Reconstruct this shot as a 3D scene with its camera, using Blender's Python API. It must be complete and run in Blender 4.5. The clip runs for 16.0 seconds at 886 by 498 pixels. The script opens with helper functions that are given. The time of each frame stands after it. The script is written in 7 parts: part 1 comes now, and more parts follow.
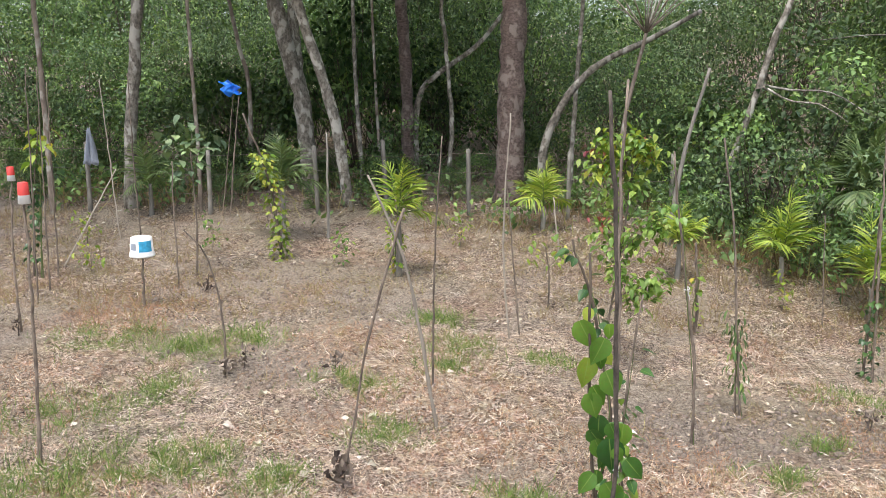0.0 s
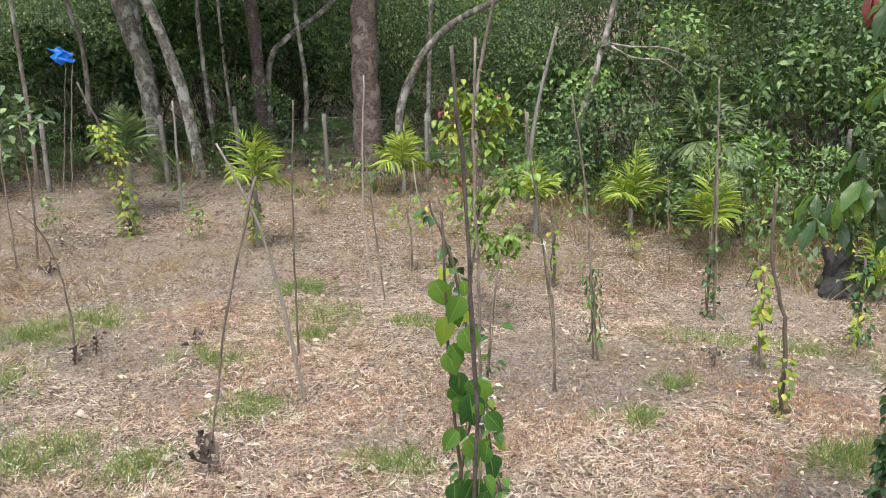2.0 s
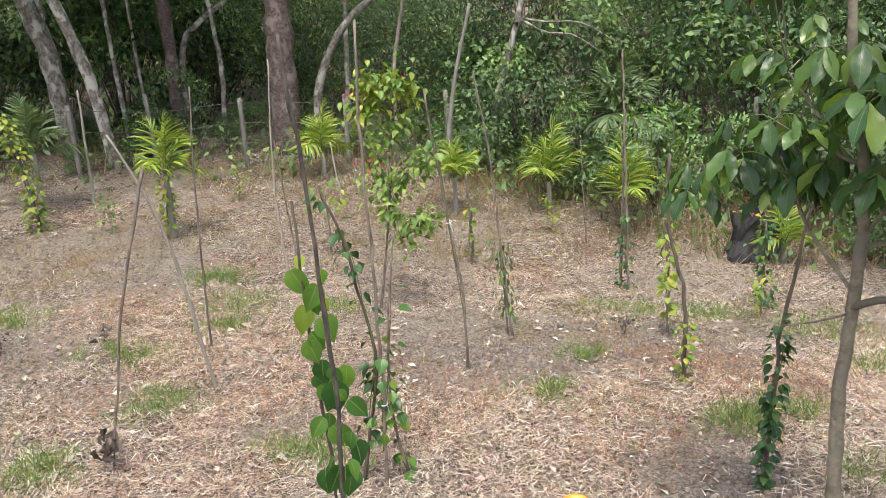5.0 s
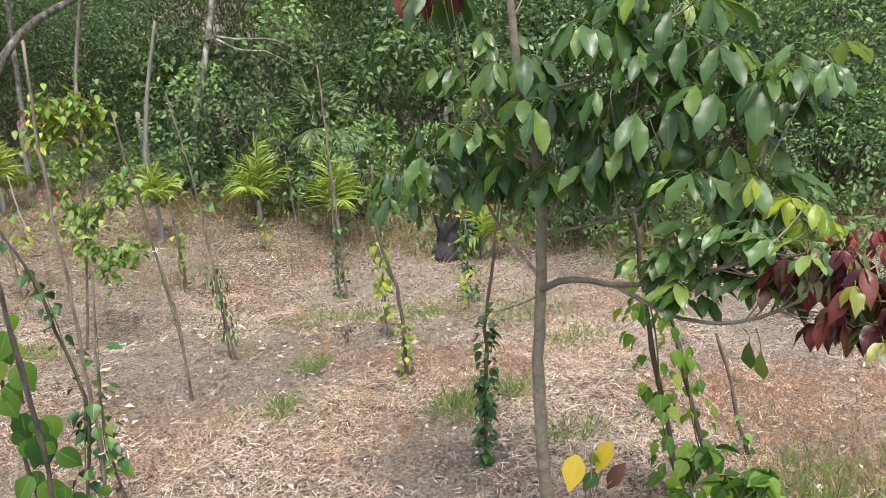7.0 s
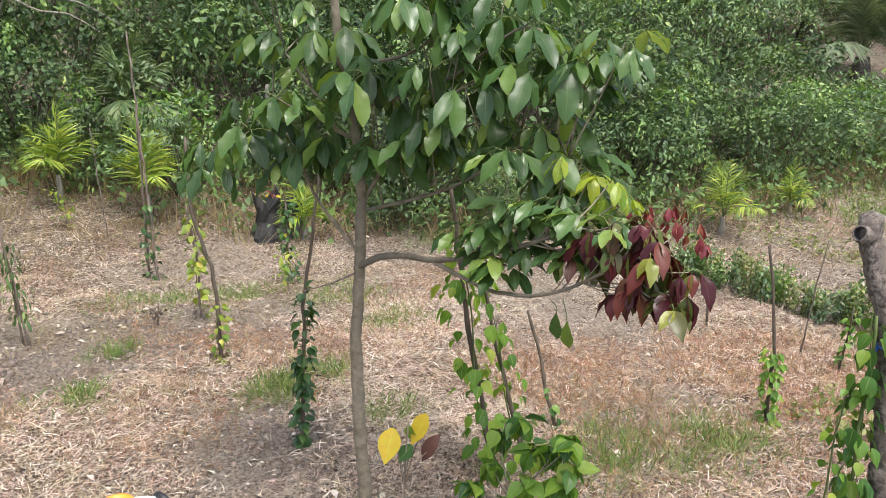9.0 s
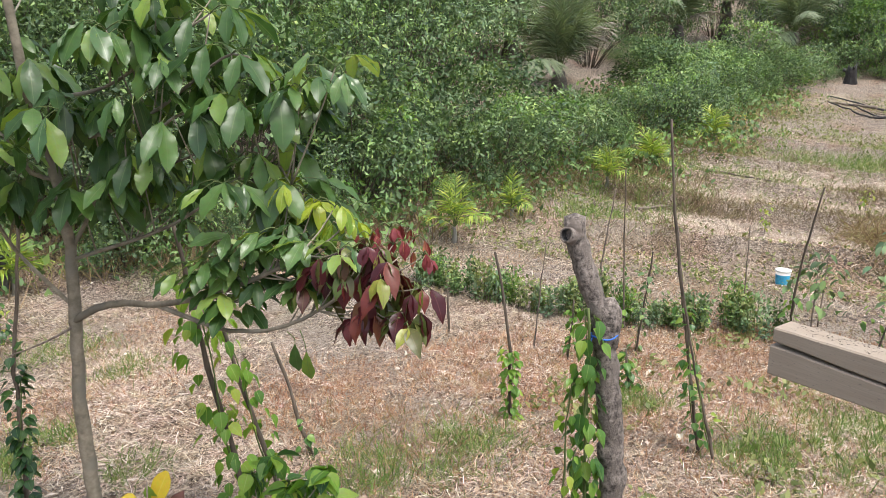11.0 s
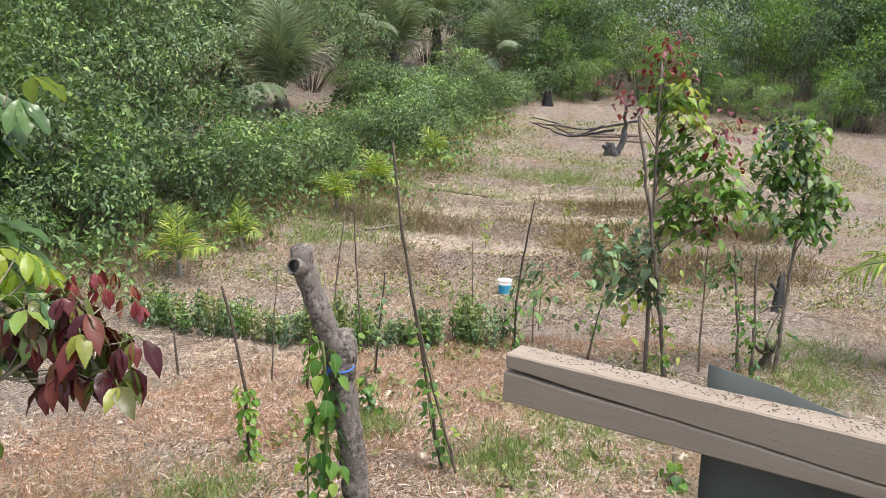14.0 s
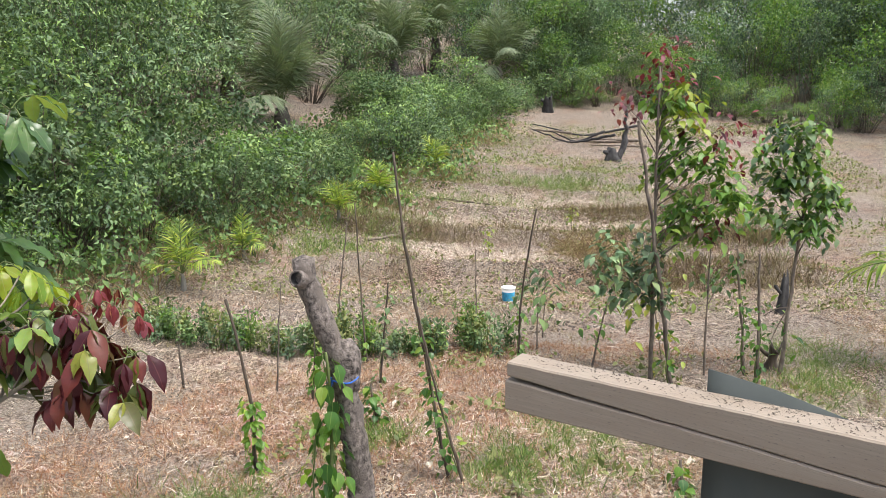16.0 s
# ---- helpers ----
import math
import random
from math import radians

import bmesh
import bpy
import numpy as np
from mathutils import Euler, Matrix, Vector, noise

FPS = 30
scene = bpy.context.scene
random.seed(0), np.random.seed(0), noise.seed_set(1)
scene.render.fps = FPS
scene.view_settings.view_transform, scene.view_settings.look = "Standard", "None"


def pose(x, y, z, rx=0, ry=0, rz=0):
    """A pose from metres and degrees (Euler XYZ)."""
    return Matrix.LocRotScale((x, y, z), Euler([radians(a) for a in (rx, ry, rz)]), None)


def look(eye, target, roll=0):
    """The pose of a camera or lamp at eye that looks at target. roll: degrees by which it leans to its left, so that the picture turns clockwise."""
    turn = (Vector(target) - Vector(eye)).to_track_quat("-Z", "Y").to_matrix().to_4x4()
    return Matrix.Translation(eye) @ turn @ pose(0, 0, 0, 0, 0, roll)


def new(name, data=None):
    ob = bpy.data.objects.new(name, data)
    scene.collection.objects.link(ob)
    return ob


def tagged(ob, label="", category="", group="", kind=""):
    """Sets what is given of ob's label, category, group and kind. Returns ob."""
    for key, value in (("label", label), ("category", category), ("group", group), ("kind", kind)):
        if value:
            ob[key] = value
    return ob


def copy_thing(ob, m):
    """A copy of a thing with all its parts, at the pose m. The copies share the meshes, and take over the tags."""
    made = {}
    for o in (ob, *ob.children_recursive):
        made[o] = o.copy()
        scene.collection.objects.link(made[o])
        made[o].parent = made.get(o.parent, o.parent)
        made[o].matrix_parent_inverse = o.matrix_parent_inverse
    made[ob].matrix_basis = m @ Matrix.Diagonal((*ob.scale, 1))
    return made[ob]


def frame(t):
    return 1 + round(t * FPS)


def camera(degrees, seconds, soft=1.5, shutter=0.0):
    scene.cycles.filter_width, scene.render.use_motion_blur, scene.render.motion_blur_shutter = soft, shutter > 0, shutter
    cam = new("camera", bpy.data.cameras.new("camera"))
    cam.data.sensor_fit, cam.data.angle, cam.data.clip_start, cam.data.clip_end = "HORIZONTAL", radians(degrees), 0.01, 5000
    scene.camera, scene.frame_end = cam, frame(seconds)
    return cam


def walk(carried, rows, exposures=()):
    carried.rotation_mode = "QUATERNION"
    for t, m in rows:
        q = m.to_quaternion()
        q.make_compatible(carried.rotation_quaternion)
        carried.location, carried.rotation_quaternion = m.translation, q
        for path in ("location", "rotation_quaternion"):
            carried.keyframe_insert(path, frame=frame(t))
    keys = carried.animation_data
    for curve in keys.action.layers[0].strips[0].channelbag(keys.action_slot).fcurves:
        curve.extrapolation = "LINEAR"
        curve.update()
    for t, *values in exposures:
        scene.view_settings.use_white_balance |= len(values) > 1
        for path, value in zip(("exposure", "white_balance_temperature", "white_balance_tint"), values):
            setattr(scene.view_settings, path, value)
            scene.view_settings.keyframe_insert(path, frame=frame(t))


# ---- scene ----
cam = camera(57.1, 16.0, soft=0.7)
PATH = [
    (0, (0.016, -0.004, 2.483), (0.009, 1.956, 2.087), 0.3),
    (0.5, (0.026, 0.038, 2.472), (0.087, 1.986, 2.023), 0.1),
    (1, (0.044, 0.026, 2.475), (0.201, 1.966, 2.017), 0.5),
    (1.5, (0.047, 0.058, 2.463), (0.321, 1.982, 1.991), -0.2),
    (2, (0.058, 0.036, 2.469), (0.377, 1.95, 1.987), -0.7),
    (2.5, (0.059, 0.032, 2.47), (0.411, 1.935, 1.963), 0.0),
    (3, (0.08, 0.02, 2.476), (0.448, 1.922, 1.979), -1.4),
    (3.2, (0.105, 0.023, 2.47), (0.517, 1.912, 1.958), -0.8),
    (5.3, (0.338, -0.041, 2.491), (0.816, 1.825, 1.951), -3.0),
    (5.5, (0.357, -0.054, 2.497), (0.922, 1.789, 1.963), -3.8),
    (6, (0.377, -0.036, 2.479), (1.288, 1.655, 1.922), -3.5),
    (6.5, (0.34, -0.054, 2.476), (1.369, 1.568, 1.92), -3.4),
    (7, (0.303, -0.069, 2.49), (1.385, 1.528, 1.961), -2.7),
    (7.5, (0.299, -0.045, 2.462), (1.413, 1.529, 1.933), -1.1),
    (8, (0.301, -0.047, 2.446), (1.488, 1.455, 1.868), -0.0),
    (8.5, (0.326, -0.047, 2.431), (1.617, 1.365, 1.85), 0.2),
    (9, (0.328, -0.068, 2.434), (1.731, 1.241, 1.869), 1.5),
    (9.5, (0.356, -0.072, 2.442), (1.855, 1.133, 1.896), 0.9),
    (9.7, (0.357, -0.084, 2.451), (1.909, 1.051, 1.9), 0.7),
    (11.8, (0.481, -0.08, 2.438), (2.336, 0.509, 1.975), -0.4),
    (12, (0.504, -0.073, 2.438), (2.38, 0.446, 1.981), -0.5),
    (12.5, (0.514, -0.068, 2.436), (2.422, 0.348, 2.005), 1.5),
    (13, (0.522, -0.067, 2.44), (2.446, 0.279, 2.02), 1.4),
    (13.5, (0.518, -0.079, 2.443), (2.451, 0.186, 2.001), 1.1),
    (14, (0.549, -0.066, 2.435), (2.491, 0.125, 1.995), 1.0),
    (14.5, (0.556, -0.06, 2.434), (2.503, 0.095, 2.005), 0.8),
    (15, (0.531, -0.069, 2.439), (2.477, 0.114, 2.011), 0.4),
    (15.5, (0.541, -0.068, 2.436), (2.484, 0.141, 2.012), 0.1),
    (16, (0.539, -0.075, 2.441), (2.484, 0.125, 2.021), -0.2),
]
walk(cam, [(t, look(eye, target, roll)) for t, eye, target, roll in PATH])

# ---- body ----
# world, sun and exposure
world = bpy.data.worlds.new("world")
scene.world = world
world.use_nodes = True
wn, wl = world.node_tree.nodes, world.node_tree.links
sky = wn.new("ShaderNodeTexSky")
sky.sky_type, sky.sun_disc = "NISHITA", False
sky.sun_elevation, sky.sun_rotation, sky.dust_density = radians(70), radians(205), 4.0
haze = wn.new("ShaderNodeHueSaturation")
haze.inputs["Saturation"].default_value = 0.7
wl.new(sky.outputs[0], haze.inputs["Color"])
wl.new(haze.outputs[0], wn["Background"].inputs["Color"])
wn["Background"].inputs["Strength"].default_value = 0.25
sun = new("sun", bpy.data.lights.new("sun", "SUN"))
sun.data.energy, sun.data.angle, sun.data.color = 2.25, radians(22), (1.0, 0.98, 0.945)
sun.matrix_world = look((-4.6, -9.9, 30), (0, 0, 0))
scene.view_settings.exposure = 0.36


# materials
def shader(name):
    m = bpy.data.materials.new(name)
    m.use_nodes = True
    n = m.node_tree.nodes
    return m, n, m.node_tree.links, n["Principled BSDF"]


def ramp(n, stops):
    r = n.new("ShaderNodeValToRGB")
    e = r.color_ramp.elements
    e[0].position, e[0].color = stops[0][0], (*stops[0][1], 1)
    e[1].position, e[1].color = stops[-1][0], (*stops[-1][1], 1)
    for p, c in stops[1:-1]:
        e.new(p).color = (*c, 1)
    return r


def tex(n, l, scale, detail=4, rough=0.55, stretch=None):
    c = n.new("ShaderNodeTexCoord")
    t = n.new("ShaderNodeTexNoise")
    t.inputs["Scale"].default_value, t.inputs["Detail"].default_value, t.inputs["Roughness"].default_value = scale, detail, rough
    if stretch:
        mp = n.new("ShaderNodeMapping")
        mp.inputs["Scale"].default_value = stretch
        l.new(c.outputs["Object"], mp.inputs[0])
        l.new(mp.outputs[0], t.inputs["Vector"])
    else:
        l.new(c.outputs["Object"], t.inputs["Vector"])
    return t


def mixed(n, l, a, b, f, mode="MIX"):
    x = n.new("ShaderNodeMix")
    x.data_type, x.blend_type = "RGBA", mode
    for s, v in ((x.inputs[0], f), (x.inputs[6], a), (x.inputs[7], b)):
        if isinstance(v, (int, float)):
            s.default_value = v
        elif isinstance(v, tuple):
            s.default_value = (*v, 1)
        else:
            l.new(v, s)
    return x.outputs[2]


def bumped(n, l, bsdf, source, strength, distance=0.01):
    b = n.new("ShaderNodeBump")
    b.inputs["Strength"].default_value, b.inputs["Distance"].default_value = strength, distance
    l.new(source, b.inputs["Height"])
    l.new(b.outputs[0], bsdf.inputs["Normal"])


def leafy(name, stops, rough=0.42, through_light=0.35, rib=None, tone=0.0):
    """Leaf: colour varies leaf by leaf, blotched, with a pale midrib and some light coming through."""
    m, n, l, b = shader(name)
    g, o, add, fr = n.new("ShaderNodeNewGeometry"), n.new("ShaderNodeObjectInfo"), n.new("ShaderNodeMath"), n.new("ShaderNodeMath")
    add.operation, fr.operation = "ADD", "FRACT"
    l.new(g.outputs["Random Per Island"], add.inputs[0])
    l.new(o.outputs["Random"], add.inputs[1])
    l.new(add.outputs[0], fr.inputs[0])
    r = ramp(n, stops)
    l.new(fr.outputs[0], r.inputs[0])
    t = tex(n, l, 9.0)
    col = mixed(n, l, r.outputs[0], t.outputs["Color"], 0.22, "OVERLAY")
    if rib:
        uv, sp, ab, rr = n.new("ShaderNodeTexCoord"), n.new("ShaderNodeSeparateXYZ"), n.new("ShaderNodeMath"), n.new("ShaderNodeMapRange")
        sub = n.new("ShaderNodeMath")
        sub.operation, sub.inputs[1].default_value, ab.operation = "SUBTRACT", 0.5, "ABSOLUTE"
        l.new(uv.outputs["UV"], sp.inputs[0])
        l.new(sp.outputs[1], sub.inputs[0])
        l.new(sub.outputs[0], ab.inputs[0])
        l.new(ab.outputs[0], rr.inputs[0])
        rr.inputs[1].default_value, rr.inputs[2].default_value, rr.inputs[3].default_value, rr.inputs[4].default_value = 0.012, 0.035, 0.55, 0.0
        col = mixed(n, l, col, rib, rr.outputs[0])
        w = n.new("ShaderNodeTexWave")
        w.inputs["Scale"].default_value, w.inputs["Distortion"].default_value = 3.2, 1.5
        w.bands_direction = "X"
        l.new(uv.outputs["UV"], w.inputs["Vector"])
        bumped(n, l, b, w.outputs["Fac"], 0.04, 0.003)
    if tone:
        hs, vr = n.new("ShaderNodeHueSaturation"), n.new("ShaderNodeMapRange")
        vr.inputs[3].default_value, vr.inputs[4].default_value = 1 - tone, 1 + tone
        l.new(o.outputs["Random"], vr.inputs[0])
        l.new(vr.outputs[0], hs.inputs["Value"])
        l.new(col, hs.inputs["Color"])
        spray = tex(n, l, 2.2, 2, 0.5)
        sr = ramp(n, [(0.36, (0.62, 0.66, 0.70)), (0.5, (1.0, 1.0, 1.0)), (0.64, (1.45, 1.40, 1.15))])
        l.new(spray.outputs["Fac"], sr.inputs[0])
        col = mixed(n, l, hs.outputs[0], sr.outputs[0], 1.0, "MULTIPLY")
    l.new(col, b.inputs["Base Color"])
    b.inputs["Roughness"].default_value = rough
    tr, mx = n.new("ShaderNodeBsdfTranslucent"), n.new("ShaderNodeMixShader")
    warm = mixed(n, l, col, (1.0, 1.0, 0.35), 0.75, "MULTIPLY")
    l.new(warm, tr.inputs[0])
    mx.inputs[0].default_value = through_light
    l.new(b.outputs[0], mx.inputs[1])
    l.new(tr.outputs[0], mx.inputs[2])
    l.new(mx.outputs[0], n["Material Output"].inputs["Surface"])
    return m


def barky(name, dark, light, scale=14.0, stretch=(1, 1, 0.35), patch=None, bump=0.6, hard=0.2):
    m, n, l, b = shader(name)
    t = tex(n, l, scale, 6, 0.65, stretch)
    r = ramp(n, [(0.5 - hard, dark), (0.5 + hard, light)])
    l.new(t.outputs["Fac"], r.inputs[0])
    col = r.outputs[0]
    if patch:
        p = tex(n, l, scale * 0.33, 3, 0.5, (1, 1, 0.7))
        pr = ramp(n, [(0.52, (0, 0, 0)), (0.6, (1, 1, 1))])
        l.new(p.outputs["Fac"], pr.inputs[0])
        col = mixed(n, l, col, patch, pr.outputs[0])
    o = n.new("ShaderNodeObjectInfo")
    v = n.new("ShaderNodeMapRange")
    v.inputs[3].default_value, v.inputs[4].default_value = 0.75, 1.25
    l.new(o.outputs["Random"], v.inputs[0])
    hs = n.new("ShaderNodeHueSaturation")
    l.new(v.outputs[0], hs.inputs["Value"])
    l.new(col, hs.inputs["Color"])
    l.new(hs.outputs[0], b.inputs["Base Color"])
    b.inputs["Roughness"].default_value = 0.85
    bumped(n, l, b, t.outputs["Fac"], bump, 0.01)
    return m


def plain(name, colour, rough=0.5, metal=0.0, vary=0.15, scale=20.0, bump=0.1):
    m, n, l, b = shader(name)
    t = tex(n, l, scale, 5)
    dark = tuple(c * (1 - vary) for c in colour)
    light = tuple(min(1, c * (1 + vary)) for c in colour)
    r = ramp(n, [(0.3, dark), (0.7, light)])
    l.new(t.outputs["Fac"], r.inputs[0])
    l.new(r.outputs[0], b.inputs["Base Color"])
    b.inputs["Roughness"].default_value, b.inputs["Metallic"].default_value = rough, metal
    bumped(n, l, b, t.outputs["Fac"], bump, 0.004)
    return m


def earth():
    """Grey-brown soil, bare in places, under a mat of trodden dry grass; the sheet's own "cover" says where the mat lies."""
    m, n, l, b = shader("dry_grass_soil")
    fine, grit, mid, big = tex(n, l, 42, 8, 0.82), tex(n, l, 130, 4, 0.75), tex(n, l, 2.6, 7, 0.68), tex(n, l, 0.5, 5, 0.6)
    soil = ramp(n, [(0.38, (0.085, 0.062, 0.047)), (0.47, (0.32, 0.255, 0.20)), (0.53, (0.44, 0.36, 0.285)), (0.63, (0.68, 0.59, 0.485))])
    straw = ramp(n, [(0.40, (0.03, 0.022, 0.017)), (0.48, (0.19, 0.145, 0.112)), (0.54, (0.44, 0.355, 0.285)), (0.62, (0.80, 0.70, 0.59))])
    s = n.new("ShaderNodeMath")
    s.operation = "MULTIPLY_ADD"
    l.new(grit.outputs["Fac"], s.inputs[0])
    s.inputs[1].default_value = 0.5
    l.new(fine.outputs["Fac"], s.inputs[2])
    q = n.new("ShaderNodeMath")
    q.operation = "SUBTRACT"
    q.inputs[1].default_value = 0.25
    l.new(s.outputs[0], q.inputs[0])
    l.new(q.outputs[0], soil.inputs[0])
    l.new(q.outputs[0], straw.inputs[0])
    clump = tex(n, l, 11, 6, 0.75)
    at = n.new("ShaderNodeAttribute")
    at.attribute_name = "cover"
    both = n.new("ShaderNodeMath")
    both.operation = "MULTIPLY_ADD"
    both.inputs[1].default_value = 1.1
    l.new(clump.outputs["Fac"], both.inputs[0])
    l.new(at.outputs["Fac"], both.inputs[2])
    k = ramp(n, [(0.86, (0, 0, 0)), (1.12, (1, 1, 1))])
    half = n.new("ShaderNodeMath")
    half.operation, half.inputs[1].default_value = "MULTIPLY", 0.9
    l.new(both.outputs[0], half.inputs[0])
    l.new(half.outputs[0], k.inputs[0])
    c = mixed(n, l, soil.outputs[0], straw.outputs[0], k.outputs[0])
    k2 = ramp(n, [(0.48, (0, 0, 0)), (0.66, (0.5, 0.5, 0.5))])
    l.new(big.outputs["Fac"], k2.inputs[0])
    c = mixed(n, l, c, mixed(n, l, c, (0.80, 0.84, 0.62), 1.0, "MULTIPLY"), k2.outputs[0])
    humus = tex(n, l, 5.5, 6, 0.72)
    k4 = ramp(n, [(0.53, (0, 0, 0)), (0.64, (0.75, 0.75, 0.75))])
    l.new(humus.outputs["Fac"], k4.inputs[0])
    c = mixed(n, l, c, mixed(n, l, c, (0.50, 0.44, 0.38), 1.0, "MULTIPLY"), k4.outputs[0])
    rust = tex(n, l, 0.9, 5, 0.65)
    k3 = ramp(n, [(0.50, (0, 0, 0)), (0.66, (0.6, 0.6, 0.6))])
    l.new(rust.outputs["Fac"], k3.inputs[0])
    c = mixed(n, l, c, mixed(n, l, c, (1.0, 0.72, 0.58), 1.0, "MULTIPLY"), k3.outputs[0])
    l.new(c, b.inputs["Base Color"])
    b.inputs["Roughness"].default_value = 0.95
    h = n.new("ShaderNodeMath")
    h.operation = "ADD"
    l.new(q.outputs[0], h.inputs[0])
    l.new(mid.outputs["Fac"], h.inputs[1])
    bumped(n, l, b, h.outputs[0], 1.0, 0.05)
    return m


def sawn():
    """Weathered sawn timber: fine grain along the uv's x, stains and dark specks."""
    m, n, l, b = shader("sawn_beam_wood")
    uv = n.new("ShaderNodeTexCoord")

    def noise(sx, sy, detail):
        mp, t = n.new("ShaderNodeMapping"), n.new("ShaderNodeTexNoise")
        mp.inputs["Scale"].default_value = (sx, sy, 1)
        t.inputs["Scale"].default_value, t.inputs["Detail"].default_value = 1.0, detail
        l.new(uv.outputs["UV"], mp.inputs[0])
        l.new(mp.outputs[0], t.inputs["Vector"])
        return t
    grain, stain, speck = noise(9, 190, 6), noise(5, 16, 6), noise(120, 170, 3)
    r = ramp(n, [(0.30, (0.275, 0.225, 0.172)), (0.70, (0.33, 0.275, 0.215))])
    l.new(grain.outputs["Fac"], r.inputs[0])
    k = ramp(n, [(0.42, (0, 0, 0)), (0.7, (0.55, 0.55, 0.55))])
    l.new(stain.outputs["Fac"], k.inputs[0])
    c = mixed(n, l, r.outputs[0], (0.26, 0.20, 0.15), k.outputs[0])
    q = ramp(n, [(0.62, (0, 0, 0)), (0.70, (0.5, 0.5, 0.5))])
    l.new(speck.outputs["Fac"], q.inputs[0])
    c = mixed(n, l, c, (0.10, 0.085, 0.075), q.outputs[0])
    l.new(c, b.inputs["Base Color"])
    b.inputs["Roughness"].default_value = 0.9
    bumped(n, l, b, speck.outputs["Fac"], 0.25, 0.001)
    return m


EARTH = earth()
STRAW = leafy("dry_straw", [(0, (0.12, 0.075, 0.05)), (0.25, (0.34, 0.23, 0.165)), (0.6, (0.62, 0.465, 0.325)), (1, (0.83, 0.70, 0.54))], 0.8, 0.1)
PALESTRAW = leafy("pale_long_straw", [(0, (0.22, 0.155, 0.115)), (0.35, (0.46, 0.355, 0.275)), (0.7, (0.72, 0.60, 0.49)), (1, (0.90, 0.81, 0.70))], 0.7, 0.1)
RUSTGRASS = leafy("rusty_dead_grass", [(0, (0.18, 0.078, 0.04)), (0.5, (0.44, 0.225, 0.125)), (1, (0.70, 0.45, 0.28))], 0.8, 0.15)
# darker copy of the brown grass; the beds' shaded fronts are in its colour
SHADEGRASS = leafy("shade_dark_ridge_grass", [(0, (0.10, 0.068, 0.042)), (0.5, (0.20, 0.148, 0.085)), (1, (0.31, 0.26, 0.115))], 0.8, 0.15)
BROWNGRASS = leafy("brown_standing_grass", [(0, (0.16, 0.10, 0.06)), (0.5, (0.33, 0.23, 0.13)), (1, (0.36, 0.33, 0.14))], 0.8, 0.2)
GRASS = leafy("green_grass", [(0, (0.08, 0.14, 0.03)), (0.5, (0.16, 0.26, 0.055)), (0.85, (0.26, 0.36, 0.095)), (1, (0.45, 0.40, 0.2))], 0.6, 0.3)
MEADOW = leafy("olive_weed", [(0, (0.12, 0.15, 0.05)), (0.5, (0.22, 0.26, 0.085)), (1, (0.36, 0.37, 0.15))], 0.6, 0.3)
DEADLEAF = leafy("fallen_leaf", [(0, (0.10, 0.06, 0.04)), (0.45, (0.33, 0.25, 0.185)), (0.85, (0.55, 0.47, 0.385)), (1, (0.72, 0.66, 0.58))], 0.7, 0.1)
DARKLEAF = leafy("forest_leaf", [(0, (0.054, 0.105, 0.045)), (0.5, (0.095, 0.165, 0.07)), (0.9, (0.140, 0.22, 0.09)), (1, (0.225, 0.31, 0.115))], 0.55, 0.3, tone=0.38)
MIDLEAF = leafy("bush_leaf", [(0, (0.086, 0.15, 0.055)), (0.5, (0.135, 0.22, 0.078)), (0.9, (0.189, 0.285, 0.098)), (1, (0.279, 0.36, 0.115))], 0.58, 0.28, tone=0.42)
BRIGHTLEAF = leafy("young_leaf", [(0, (0.072, 0.165, 0.035)), (0.5, (0.153, 0.30, 0.06)), (1, (0.306, 0.44, 0.09))], 0.4, 0.42)
# distance haze is put into this leaf colour: paler and bluer
HAZELEAF = leafy("hazed_far_leaf", [(0, (0.09, 0.155, 0.10)), (0.5, (0.185, 0.28, 0.17)), (1, (0.31, 0.42, 0.24))], 0.7, 0.22, tone=0.42)
# leaf colour lifted and greyed to carry the hillside's smoke haze
GREYLEAF = leafy("haze_grey_bush_leaf", [(0, (0.099, 0.165, 0.085)), (0.5, (0.162, 0.245, 0.125)), (1, (0.252, 0.345, 0.175))], 0.7, 0.2, tone=0.42)
YOUNGLEAF = leafy("seedling_leaf", [(0, (0.10, 0.19, 0.04)), (0.5, (0.22, 0.36, 0.08)), (1, (0.40, 0.50, 0.13))], 0.45, 0.4)
PALMLEAF = leafy("palm_leaflet", [(0, (0.14, 0.24, 0.035)), (0.5, (0.29, 0.40, 0.06)), (1, (0.50, 0.56, 0.11))], 0.38, 0.4)
DARKPALM = leafy("shaded_palm_leaflet", [(0, (0.08, 0.13, 0.05)), (1, (0.20, 0.27, 0.11))], 0.4, 0.3)
GREYPALM = leafy("dusty_oil_palm_leaflet", [(0, (0.13, 0.175, 0.10)), (1, (0.27, 0.33, 0.19))], 0.55, 0.3)
DEADPALM = leafy("dead_palm_frond", [(0, (0.15, 0.125, 0.10)), (1, (0.33, 0.30, 0.25))], 0.8, 0.1)
PEPPER = leafy("pepper_leaf", [(0, (0.04, 0.115, 0.03)), (0.5, (0.09, 0.21, 0.04)), (0.85, (0.18, 0.32, 0.05)), (1, (0.28, 0.38, 0.06))], 0.33, 0.42, (0.30, 0.42, 0.12))
BRIGHTPEPPER = leafy("young_pepper_leaf", [(0, (0.085, 0.20, 0.03)), (0.5, (0.19, 0.36, 0.045)), (0.85, (0.30, 0.45, 0.06)), (1, (0.42, 0.50, 0.08))], 0.36, 0.45, (0.42, 0.52, 0.16))
